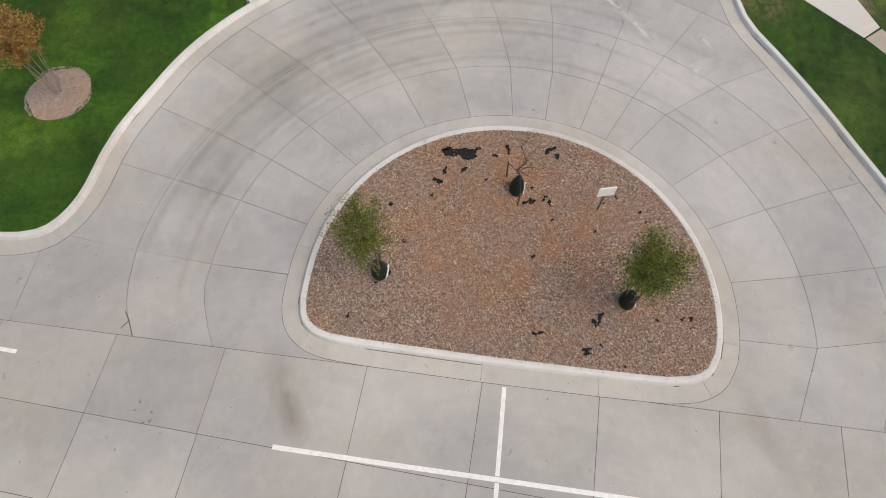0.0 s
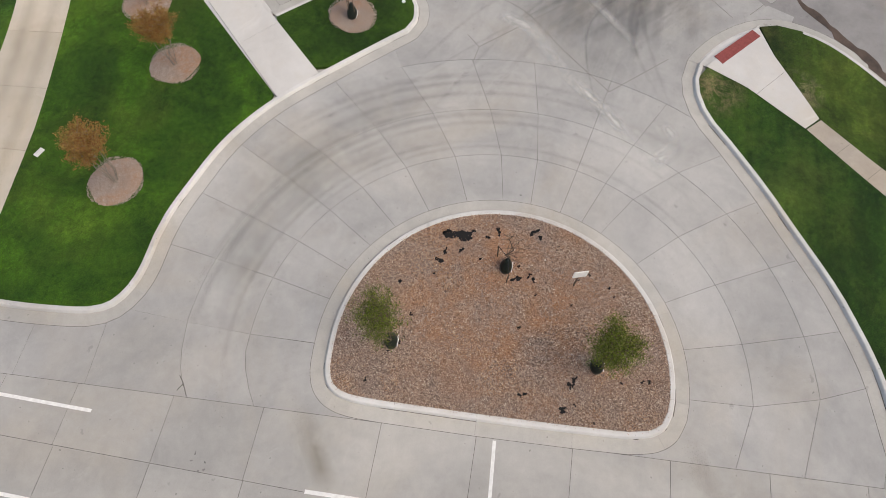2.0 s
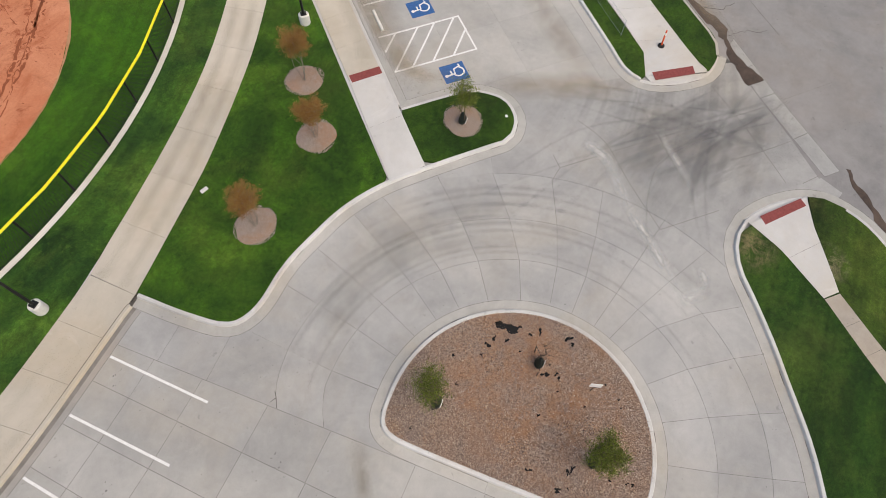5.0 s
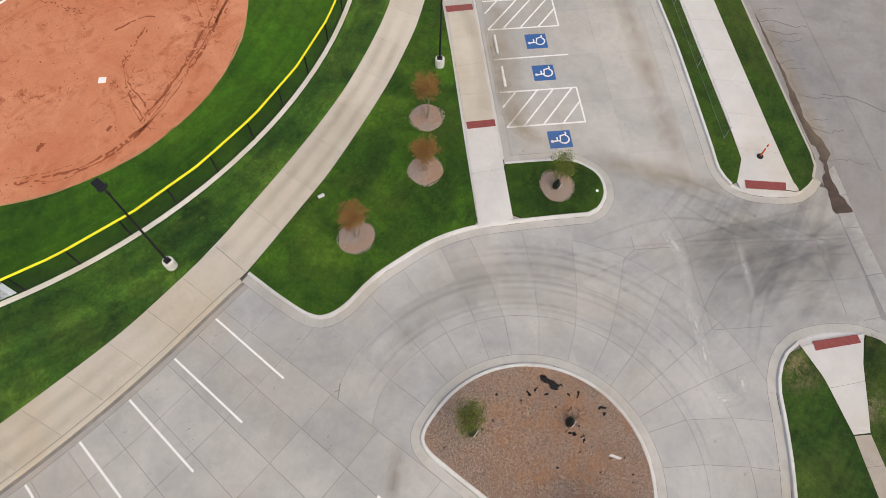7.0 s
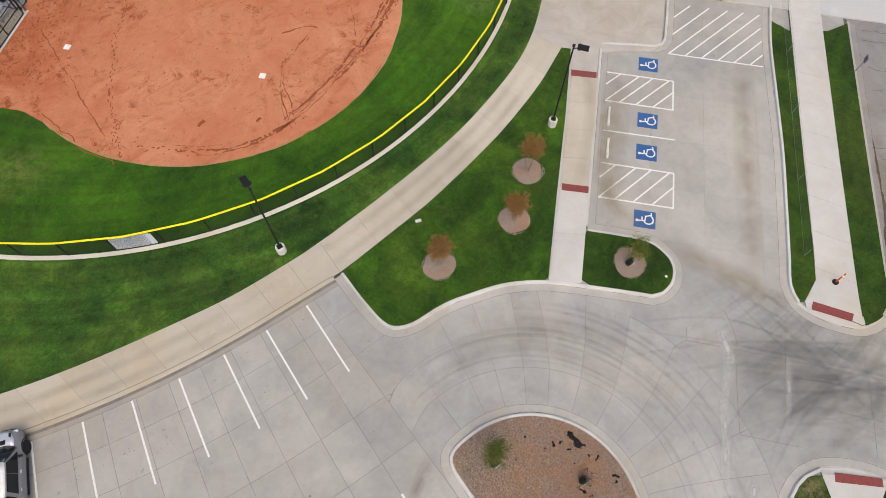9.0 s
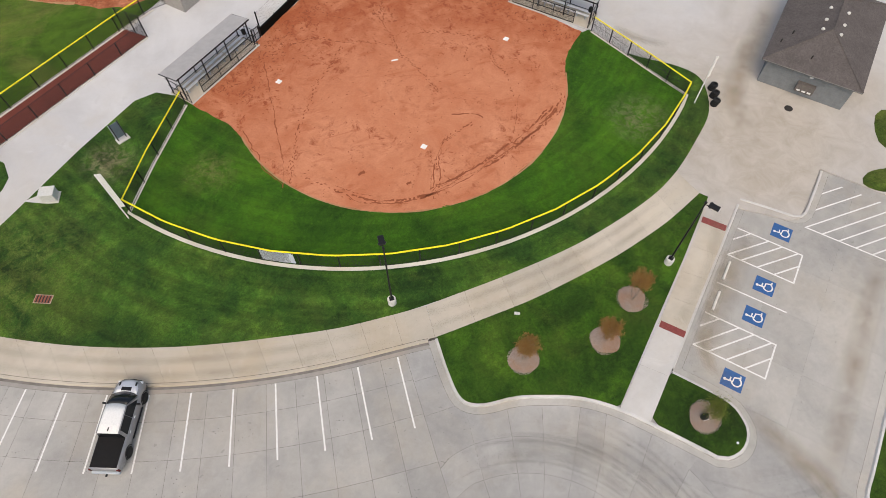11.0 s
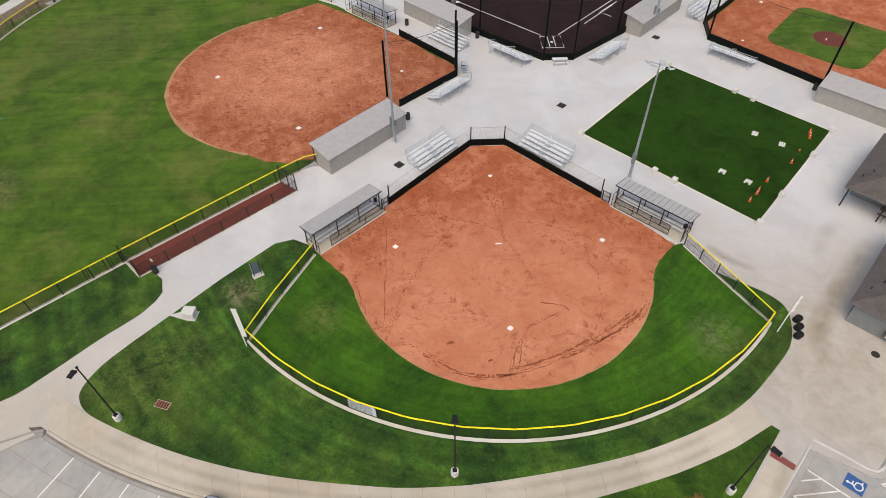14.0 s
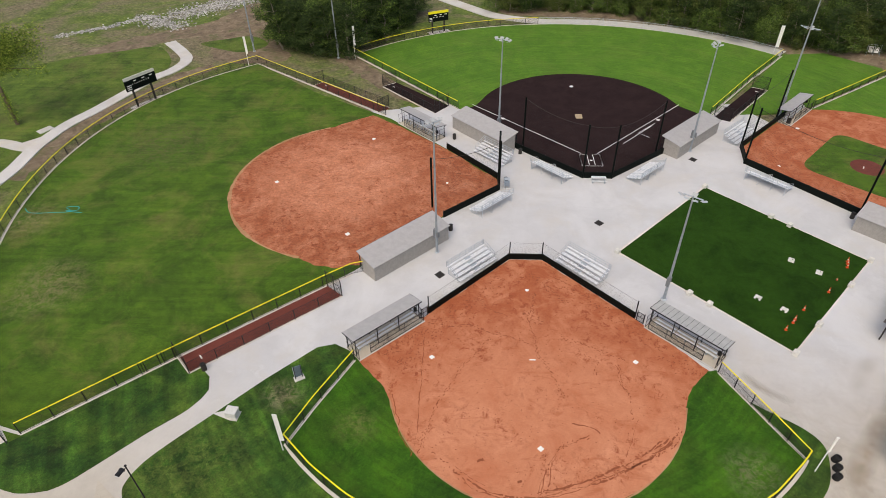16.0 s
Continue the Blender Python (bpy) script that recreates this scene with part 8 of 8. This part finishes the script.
# ---- woods ----
def wood_tree(height, crown, seed, mat, count=5200, size=0.155, low=0.06):
    """A woodland-edge tree: leafy from near the ground, in uneven lobes."""
    t = thing("tree", "tall leafy woodland tree with dense green crown", "tree", None, "woodland trees")
    q = random.Random(seed)
    bm, tips = bmesh.new(), []
    tip = (q.uniform(-0.9, 0.9), q.uniform(-0.9, 0.9), height * 0.93)
    pts = limb(bm, (0, 0, -0.2), tip, 0.18, 0.03, seed, 7, 0.03, 6)
    for b in range(17):
        f = low + (0.96 - low) * (b + q.random()) / 17
        i = min(int(f * 6), 5)
        p = pts[i].lerp(pts[i + 1], f * 6 - i)
        a = b * 2.4 + q.uniform(-0.5, 0.5)
        reach = crown * q.uniform(0.35, 1.15) * (1.0 - 0.6 * max(0.0, f - 0.45) / 0.55)
        e = Vector((p.x + reach * math.cos(a), p.y + reach * math.sin(a), max(0.3, min(height, p.z + reach * q.uniform(-0.1, 0.6)))))
        tw = limb(bm, p, e, 0.05, 0.015, seed * 13 + b, 5, 0.10, 3)
        tips += [tuple(tw[-1])] * 3 + [tuple(tw[-2])]
    tips += [tip] * 3
    part("trunk", bm, M["pale_bark"], t)
    vs, fs = leaves(tips, count, size, crown * 0.19, seed + 3, 0.5, 0.6)
    part("crown", mesh_of("crown", vs, fs, mat), None, t)
    return t


kinds = [wood_tree(10.5, 2.9, 301, M["leaf_wood"]), wood_tree(9.0, 3.0, 302, M["leaf_olive"]), wood_tree(12.0, 3.1, 303, M["leaf_wood"]), wood_tree(7.5, 2.8, 304, M["leaf_olive"]), wood_tree(4.6, 2.5, 305, M["leaf_wood"], 3800, 0.13),
         wood_tree(8.5, 2.7, 306, M["leaf_olive"], 4200), wood_tree(2.6, 1.7, 307, M["leaf_olive"], 2200, 0.11), wood_tree(3.4, 2.1, 308, M["leaf_wood"], 2800, 0.12),
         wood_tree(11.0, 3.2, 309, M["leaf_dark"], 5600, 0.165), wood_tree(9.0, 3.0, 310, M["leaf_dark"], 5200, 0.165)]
q = random.Random(77)
sites = []
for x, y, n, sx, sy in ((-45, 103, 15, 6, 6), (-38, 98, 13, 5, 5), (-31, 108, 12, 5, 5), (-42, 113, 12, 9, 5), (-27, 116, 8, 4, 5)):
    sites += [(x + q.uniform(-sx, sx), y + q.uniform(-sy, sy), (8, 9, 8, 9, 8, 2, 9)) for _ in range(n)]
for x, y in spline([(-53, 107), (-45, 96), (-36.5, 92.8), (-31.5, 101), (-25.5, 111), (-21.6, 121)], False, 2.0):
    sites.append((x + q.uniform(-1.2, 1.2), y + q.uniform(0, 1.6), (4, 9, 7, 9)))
edge = spline([(-1, 124), (15, 124.5), (28, 120.5), (39.6, 113.2), (50, 105.6), (60, 100.4), (70, 97), (80, 95), (98, 92)], False, 1.9)
for row in range(6):
    for x, y in edge[row % 2 :: 1 if row < 2 else 2]:
        x, y = x + 0.8 * row + q.uniform(-1.6, 1.6), y + 2.4 * row + q.uniform(-1.1, 1.9)
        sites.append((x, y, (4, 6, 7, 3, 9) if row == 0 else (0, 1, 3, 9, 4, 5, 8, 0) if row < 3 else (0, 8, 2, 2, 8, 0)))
first = set()
for x, y, choice in sites:
    i = q.choice(choice)
    m = pose(x, y, -0.1, 0, 0, q.uniform(0, 360)) @ Matrix.Scale(q.uniform(0.8, 1.2), 4)
    if i not in first:
        first.add(i)
        kinds[i].matrix_basis = m
    else:
        copy_thing(kinds[i], m)
lone = thing("tree", "leaning tree with a lime-green crown beside the path", "tree", pose(-87.8, 62.5, -0.1) @ Matrix.Scale(1.35, 4))
q = random.Random(9)
bm, tips = bmesh.new(), []
pts = limb(bm, (0, 0, -0.1), (-1.4, 1.6, 10.5), 0.26, 0.07, 9, 8, 0.03, 6)
for b in range(30):
    p = pts[4].lerp(pts[6], q.random())
    a = q.uniform(0, 6.28)
    e = p + Vector((math.cos(a) * q.uniform(0.8, 3.6) + 3.2, math.sin(a) * q.uniform(0.8, 3.6) + 1.2, q.uniform(-0.3, 2.2)))
    tips += [tuple(v) for v in limb(bm, p, e, 0.06, 0.02, 90 + b, 5, 0.08, 3)[1:]]
part("trunk", bm, M["bark"], lone)
low = [tuple(pts[0].lerp(pts[3], 0.15 + 0.03 * k)) for k in range(25)]
vs, fs = leaves(tips, 15000, 0.13, 0.60, 10)
v2, f2 = leaves(low, 900, 0.12, 0.28, 11)
part("crown", mesh_of("crown", vs + v2, fs + [tuple(len(vs) + i for i in f) for f in f2], M["leaf_lime"]), None, lone)

# ---- concrete panels of the lot, drive and bays ----
lot = tagged(new("parking_lot"), "light grey concrete parking lot with jointed panels", "pavement", "", "structure")
S_JOINTS = [-7.5] + [-9.5 - 1.92 * k for k in range(18)] + [-46.0, -50.5]
D_JOINTS = [0.0, 1.88, 4.36, 7.5, 10.5, 14.35, 17.4, 20.5, 23.6, 26.7, 34.6, 42.6]
for s0, s1 in zip(S_JOINTS, S_JOINTS[1:]):
    for d0, d1 in zip(D_JOINTS, D_JOINTS[1:]):
        q = shrink([park(s0, d0), park(s0, d1), park(s1, d1), park(s1, d0)], 0.009)
        if q:
            part("panel", prism(q, -0.05, random.uniform(-0.001, 0.001)), M["lot"], lot)
SEAM = lambda y: -5.06 - 0.047 * (y + 31.8)
Y_JOINTS = [-17.4, -19.35, -21.78, -24.97, -27.95, -31.8, -34.87, -37.95, -41.05, -44.16, -47.2, -50.3, -53.4, -56.5, -60.0]
for y1, y0 in zip(Y_JOINTS, Y_JOINTS[1:]):
    part("panel", prism(shrink([(-7.5, y0), (SEAM(y0), y0), (SEAM(y1), y1), (-7.5, y1)], 0.008), -0.05, 0.0), M["lot"], lot)
drive = tagged(new("driveway"), "grey concrete driveway fanning round the traffic island", "pavement", "", "structure")
# joint angles round the island: at the inner kerb and 5.6 m out
ANGLES = [(128, 128), (93.7, 91.7), (77.8, 79.1), (66.3, 68.5), (54.8, 57.3), (43.1, 49), (30.4, 36), (16.3, 23.5), (4.2, 10.6), (-4.8, -0.4), (-14.1, -13.7), (-21.2, -23.6), (-26.7, -36.2), (-43.3, -47.9), (-59.3, -60.7), (-75.6, -74.4), (-92.6, -84.5), (-125, -125)]
RADII = [4.4, 8.5, 10.75, 13.45, 20.5, 30.0]
CUTS = (((SEAM(0), 0), (SEAM(-60), -60)), ((19.8, -35.5), (14.2, -27.3)), ((22.3, -39.6), (60, -1.5)), ((16.7, -45.7), (22.3, -39.6)))


def fan(pair, r):
    a = radians(pair[0] + (pair[1] - pair[0]) * min(max(r - 6.4, 0.0) / 5.6, 1.3))
    return (ISLE[0] + r * math.cos(a), ISLE[1] + r * math.sin(a)), a


for p0, p1 in zip(ANGLES[1:], ANGLES[2:]):
    for r0, r1 in zip(RADII, RADII[1:]):
        q = [fan(p1, r0)[0], fan(p1, r1)[0], fan(p0, r1)[0], fan(p0, r0)[0]]
        if r0 > 13 and p0[1] < 30 and p1[1] > -40:
            continue
        whole = all((b[0] - a[0]) * (p[1] - a[1]) - (b[1] - a[1]) * (p[0] - a[0]) > 0.3 for a, b in CUTS for p in q)
        if whole:
            g, q = 0.007, []
            for r, way in ((r0 + g, 1), (r1 - g, -1)):
                lo, hi = fan(p1, r)[1] + g / r, fan(p0, r)[1] - g / r
                row = [(ISLE[0] + r * math.cos(lo + (hi - lo) * k / 5), ISLE[1] + r * math.sin(lo + (hi - lo) * k / 5)) for k in range(6)]
                q += row if way == 1 else row[::-1]
        else:
            for a, b in CUTS:
                q = clip(q, a, b) if len(q) > 2 else q
            q = shrink(q, 0.007) if len(q) > 2 else q
        if len(q) > 2:
            part("panel", prism(q, -0.05, random.uniform(-0.001, 0.001)), M["drive"], drive)
# west of the fan the ring joints bend out to meet the seam
BENDS = [[(SEAM(-17.0), -17.0), (-2.6, -17.0)], [(SEAM(-19.52), -19.52), (-2.7, -19.42)], [(SEAM(-21.97), -21.97), (-2.78, -21.8)],
         [(SEAM(-25.4), -25.4), (-4.92, -25.08), (-4.45, -24.85), (-3.85, -24.67), (-2.9, -24.52)], [(SEAM(-27.61), -27.61), (-4.77, -27.3), (-4.16, -26.99), (-3.6, -26.8), (-2.94, -26.76)], [(SEAM(-31.5), -31.5), (-2.8, -31.5)]]
for up, low in zip(BENDS, BENDS[1:]):
    g = 0.007
    part("panel", prism([(x + (g if i == 0 else 0), y + g) for i, (x, y) in enumerate(low)] + [(x + (g if i == len(up) - 1 else 0), y - g) for i, (x, y) in enumerate(up[::-1])], -0.05, 0.0), M["drive"], drive)
# one broad pour at the entrance, beyond the fan
q = [fan((a, a), 13.457)[0] for a in np.linspace(-38.7, 25.4, 30)] + [fan((a, a), 30.0)[0] for a in np.linspace(25.6, -39.0, 12)]
for a, b in CUTS:
    q = clip(q, a, b)
part("panel", prism(q, -0.05, 0.0), M["drive"], drive)
bays = tagged(new("accessible_bays"), "grey concrete accessible parking bays", "pavement", "", "structure")
U, V, O = Vector((0.7071, 0.7071)), Vector((0.7071, -0.7071)), Vector((11.35, -23.25))
for i in range(-3, 9):
    for j in range(0, 5):
        q = [tuple(O + U * (i + a) * 4.1 + V * ((j + b) * 3.7 + 0.46)) for a, b in ((0, 0), (0, 1), (1, 1), (1, 0))]
        q = q if sum(a[0] * b[1] - b[0] * a[1] for a, b in zip(q, q[1:] + q[:1])) > 0 else q[::-1]
        q = clip(q, (14.2, -27.3), (19.8, -35.5))
        if len(q) > 2:
            q = shrink(q, 0.004)
            if len(q) > 2:
                part("panel", prism(q, -0.05, random.uniform(-0.001, 0.001)), M["lot"], bays)

# ---- wear on the concrete: tyre rubber, silt and bleached streaks ----
marks_n = 0


def film(pts, w, mat, label, z=0.0065):
    """A thin film laid along a line."""
    global marks_n
    marks_n += 1
    z += 0.00011 * (marks_n % 41)
    fine = spline(pts, False, 0.5)
    nn = normals(fine, False)
    vs = [(p[0] + n.x * u, p[1] + n.y * u, z) for p, n in zip(fine, nn) for u in (-w / 2, w / 2)]
    me = mesh_of("wear_mark", vs, [(2 * i, 2 * i + 2, 2 * i + 3, 2 * i + 1) for i in range(len(fine) - 1)], M[mat])
    uv = me.uv_layers.new(name="UVMap")
    for loop in me.loops:
        uv.data[loop.index].uv = (loop.vertex_index % 2, (loop.vertex_index // 2) / (len(fine) - 1))
    tagged(new("wear_mark", me), label, "wear mark", "", "stuff")


mk = random.Random(12)
for r, a0, a1, w in ((8.9, -70, 75, 0.25), (9.2, 0, 115, 0.3), (9.6, 20, 100, 0.9), (10.1, -45, 60, 0.3), (10.5, -15, 105, 0.35), (10.9, 10, 90, 0.3), (11.3, 20, 75, 1.6), (11.6, -40, 58, 0.35), (12.2, -25, 65, 0.34), (12.6, 0, 55, 0.4), (10.3, 35, 85, 1.8)):
    film(arc(*ISLE, r, a0, a1, 14), w, "rubber_film", "dark curved tyre marks on the driveway")
for k in range(12):
    x0, y0 = mk.uniform(5.5, 10.0), mk.uniform(-33.5, -26.5)
    if k % 3 == 1:
        x0, y0 = mk.uniform(7.0, 11.0), mk.uniform(-41.2, -38.0)
    if k % 3 == 2:
        x0, y0 = mk.uniform(15.5, 18.5), mk.uniform(-31.8, -29.5)
    x2, y2 = 20.8 + mk.uniform(-3.8, 2.6), -40.6 + mk.uniform(-3.0, 2.4)
    bend = 1.8 if k % 3 == 0 else 2.2 if k % 3 == 1 else -1.0
    film([(x0, y0), ((x0 + x2) / 2 + mk.uniform(-1.0, 1.0), (y0 + y2) / 2 + bend + mk.uniform(-1.0, 1.0)), (x2, y2)], mk.uniform(0.14, 0.45), "rubber_film", "dark crossing tyre marks at the entrance")
film([(12.4, -35.4), (15.4, -38.2), (17.8, -40.6), (20.4, -43.4)], 6.4, "grey_film", "greyed rubber-stained concrete at the entrance")
film([(13.5, -34.4), (12.26, -35.18), (10.42, -36.69), (9.32, -37.86), (7.75, -39.33), (6.9, -40.3)], 0.75, "bleach_film", "pale bleached streak across the driveway")
film([(13.6, -33.2), (13.0, -34.6), (12.0, -35.6)], 0.9, "bleach_film", "pale bleached streak across the driveway")
film([(15.9, -36.8), (14.35, -38.1), (12.6, -39.6)], 0.5, "bleach_film", "thin pale streak across the driveway")
film([(6.5, -40.1), (7.2, -40.8), (7.9, -41.25)], 0.9, "bleach_film", "pale bleached patch on the driveway")
film([(7.6, -41.1), (8.2, -41.0), (8.8, -40.6)], 0.6, "bleach_film", "pale bleached patch on the driveway")
film([(-5.0, -29.05), (-5.64, -29.51), (-6.32, -29.94), (-6.83, -30.31), (-7.4, -30.7)], 0.85, "silt_film", "brown silt washed out from the island corner")
film([(-3.8, -41.6), (-4.6, -41.9), (-6.0, -42.9)], 0.9, "track_film", "brown silt washed out from the island corner")
film([(20.2, -15.4), (17.2, -18.6), (14.8, -21.4), (14.2, -23.6), (15.6, -26.2)], 1.3, "tan_film", "tan dust tracked over the accessible bays")
film([(12.4, -21.2), (15.4, -18.8), (18.6, -15.6), (21.2, -11.6)], 1.3, "track_film", "tan dust tracked along the walk", 0.153)
film([(15.0, -26.6), (15.6, -28.4), (16.6, -30.6), (17.6, -33.0), (18.2, -35.0)], 2.2, "tan_film", "tan dust tracked past the lawn island")
film([(38.6, 9.9), (35.3, 6.4), (32.0, 3.0), (29.4, 0.4), (27.5, -2.7)], 2.6, "tan_film", "tan dirt on the plaza beside the building", 0.104)
film([(29.6, 0.4), (27.6, -2.2), (27.4, -5.4)], 2.4, "tan_film", "tan dirt on the plaza beside the building", 0.104)
film([(21.2, 9.8), (23.0, 7.6), (25.4, 5.9)], 1.4, "tan_film", "tan dirt on the plaza beside the fence", 0.104)
film([(36.6, 12.6), (34.0, 10.6), (31.6, 7.0)], 2.0, "track_film", "tan dirt tracked over the plaza", 0.104)
film([(13.0, -23.7), (16.5, -20.2), (20.0, -16.7), (22.6, -14.1)], 2.4, "tan_film", "tan dust along the head of the accessible bays")
film([(17.2, -32.6), (18.4, -31.5), (20.6, -29.3), (27.0, -22.9), (31.0, -19.0)], 2.0, "tan_film", "tan dust along the bay kerb")
tagged(part("crack_line", stroke([(-5.33, -25.37), (-4.92, -25.11), (-4.71, -24.92)], 0.028, -0.01, 0.003), M["crack"]), "dark crack across a concrete joint", "crack", "", "stuff")
tagged(part("crack_line", stroke([(-4.95, -25.13), (-5.2, -25.0)], 0.03, -0.01, 0.003), M["crack"]), "short dark crack branching off a joint", "crack", "", "stuff")
for pts in ([(32.35, -30.0), (32.8, -30.3), (33.3, -31.0), (33.7, -32.2), (34.4, -33.0)], [(29.7, -32.8), (30.2, -33.1), (30.85, -33.6)], [(26.1, -36.85), (26.35, -37.4), (26.6, -38.0), (27.3, -38.5)], [(29.2, -36.4), (30.0, -37.6), (30.6, -40.2)]):
    tagged(part("crack_line", stroke([(x + 0.09 * math.sin(17 * x + 5 * y), y + 0.09 * math.cos(13 * x - 7 * y)) for x, y in spline(pts, False, 0.22)], 0.032, -0.01, 0.012), M["crack"]), "dark jagged crack in the old road", "crack", "", "stuff")
cr = random.Random(31)
for k in range(16):
    s0, d0, n = 1.5 + 2.1 * k + cr.uniform(-0.7, 0.7), cr.choice((0.5, 0.5, 3.6)), cr.randint(5, 14)
    x, y, way = 23.6 + 0.7071 * (s0 + d0), -38.9 + 0.7071 * (s0 - d0), -45 + cr.uniform(-12, 12)
    pts = [(x, y)]
    for _ in range(n):
        a = radians(way + cr.uniform(-38, 38))
        pts.append((pts[-1][0] + 0.26 * math.cos(a), pts[-1][1] + 0.26 * math.sin(a)))
    tagged(part("crack_line", stroke(pts, cr.uniform(0.018, 0.034), -0.01, 0.011), M["crack"]), "dark jagged crack in the old road", "crack", "", "stuff")
tagged(part("crack_line", stroke([(25.8 + 1.5 * k, -41.6 + 1.5 * k + 0.03 * math.sin(9 * k)) for k in range(18)], 0.03, -0.01, 0.0108), M["old_joint"]), "dark joint line along the old road", "crack", "", "stuff")
film([(34.5, -28.6), (31.6, -31.5), (28.6, -34.6), (25.8, -37.4), (23.6, -39.6)], 1.6, "tan_film", "tan dirt washed along the road gutter", 0.013)
ENTRY_JOINTS = [[(11.42, -32.58), (14.22, -35.53), (16.7, -38.21), (18.93, -40.66), (20.5, -42.3)], [(12.05, -31.98), (11.42, -32.58), (10.45, -32.45)], [(15.63, -40.76), (16.92, -42.22), (18.25, -43.52)], [(20.24, -38.69), (18.77, -40.31), (16.92, -42.22), (15.35, -43.7)],
                [(14.76, -32.48), (13.97, -34.29), (11.94, -36.24), (9.97, -38.35)], [(9.97, -38.35), (12.28, -40.81)], [(17.54, -35.1), (14.63, -37.61), (13.3, -38.8)], [(15.7, -44.5), (17.03, -45.63)], [(20.98, -42.65), (23.4, -45.0)], [(25.96, -36.72), (26.91, -37.65)], [(26.3, -37.85), (24.56, -39.21)]]
for pts in ENTRY_JOINTS:
    tagged(part("crack_line", stroke(spline(pts, False, 0.5), 0.026, -0.01, 0.004), M["old_joint"]), "dark joint line across the driveway", "crack", "", "stuff")
for d in (-2.25, -1.2):
    film([park(x, d) for x in np.arange(-39.0, -3.0, 3.0)], 0.75, "track_film", "tan wheel tracks along the footpath", 0.1535)
for f in (0.28, 0.72):
    film([(a[0] + (b[0] - a[0]) * f, a[1] + (b[1] - a[1]) * f) for a, b in (((-5.7, -14.4), (-6.5, -17.0)), ((0.5, -13.8), (0.8, -16.3)), ((6.7, -12.8), (7.4, -15.1)), ((12.2, -11.3), (13.0, -13.5)), ((18.5, -8.6), (19.6, -10.7)))], 0.75, "track_film", "tan wheel tracks along the footpath", 0.1465)

oil = plain("oil_spot", (0.17, 0.165, 0.16), 0.8, vary=0.4, scale=4)
r = random.Random(71)
vs, fs = [], []
for c in range(30):
    cx, cy = park(r.uniform(-38, -6), r.uniform(0.6, 12.0))
    for k in range(r.randint(1, 7)):
        x, y, n = cx + r.gauss(0, 0.22), cy + r.gauss(0, 0.22), len(vs)
        pts = blob(r.uniform(0.012, 0.040), 9, 0.35, r.randint(0, 9999), r.uniform(0.6, 1.6), 1.0)
        vs += [(x + px, y + py, 0.0032 + 0.0003 * (k % 4)) for px, py in pts]
        fs.append(tuple(range(n, n + 9)))
tagged(new("oil_spots", mesh_of("oil_spots", vs, fs, oil)), "dark oil drips spotted over the parking bays", "oil spots", "", "stuff")
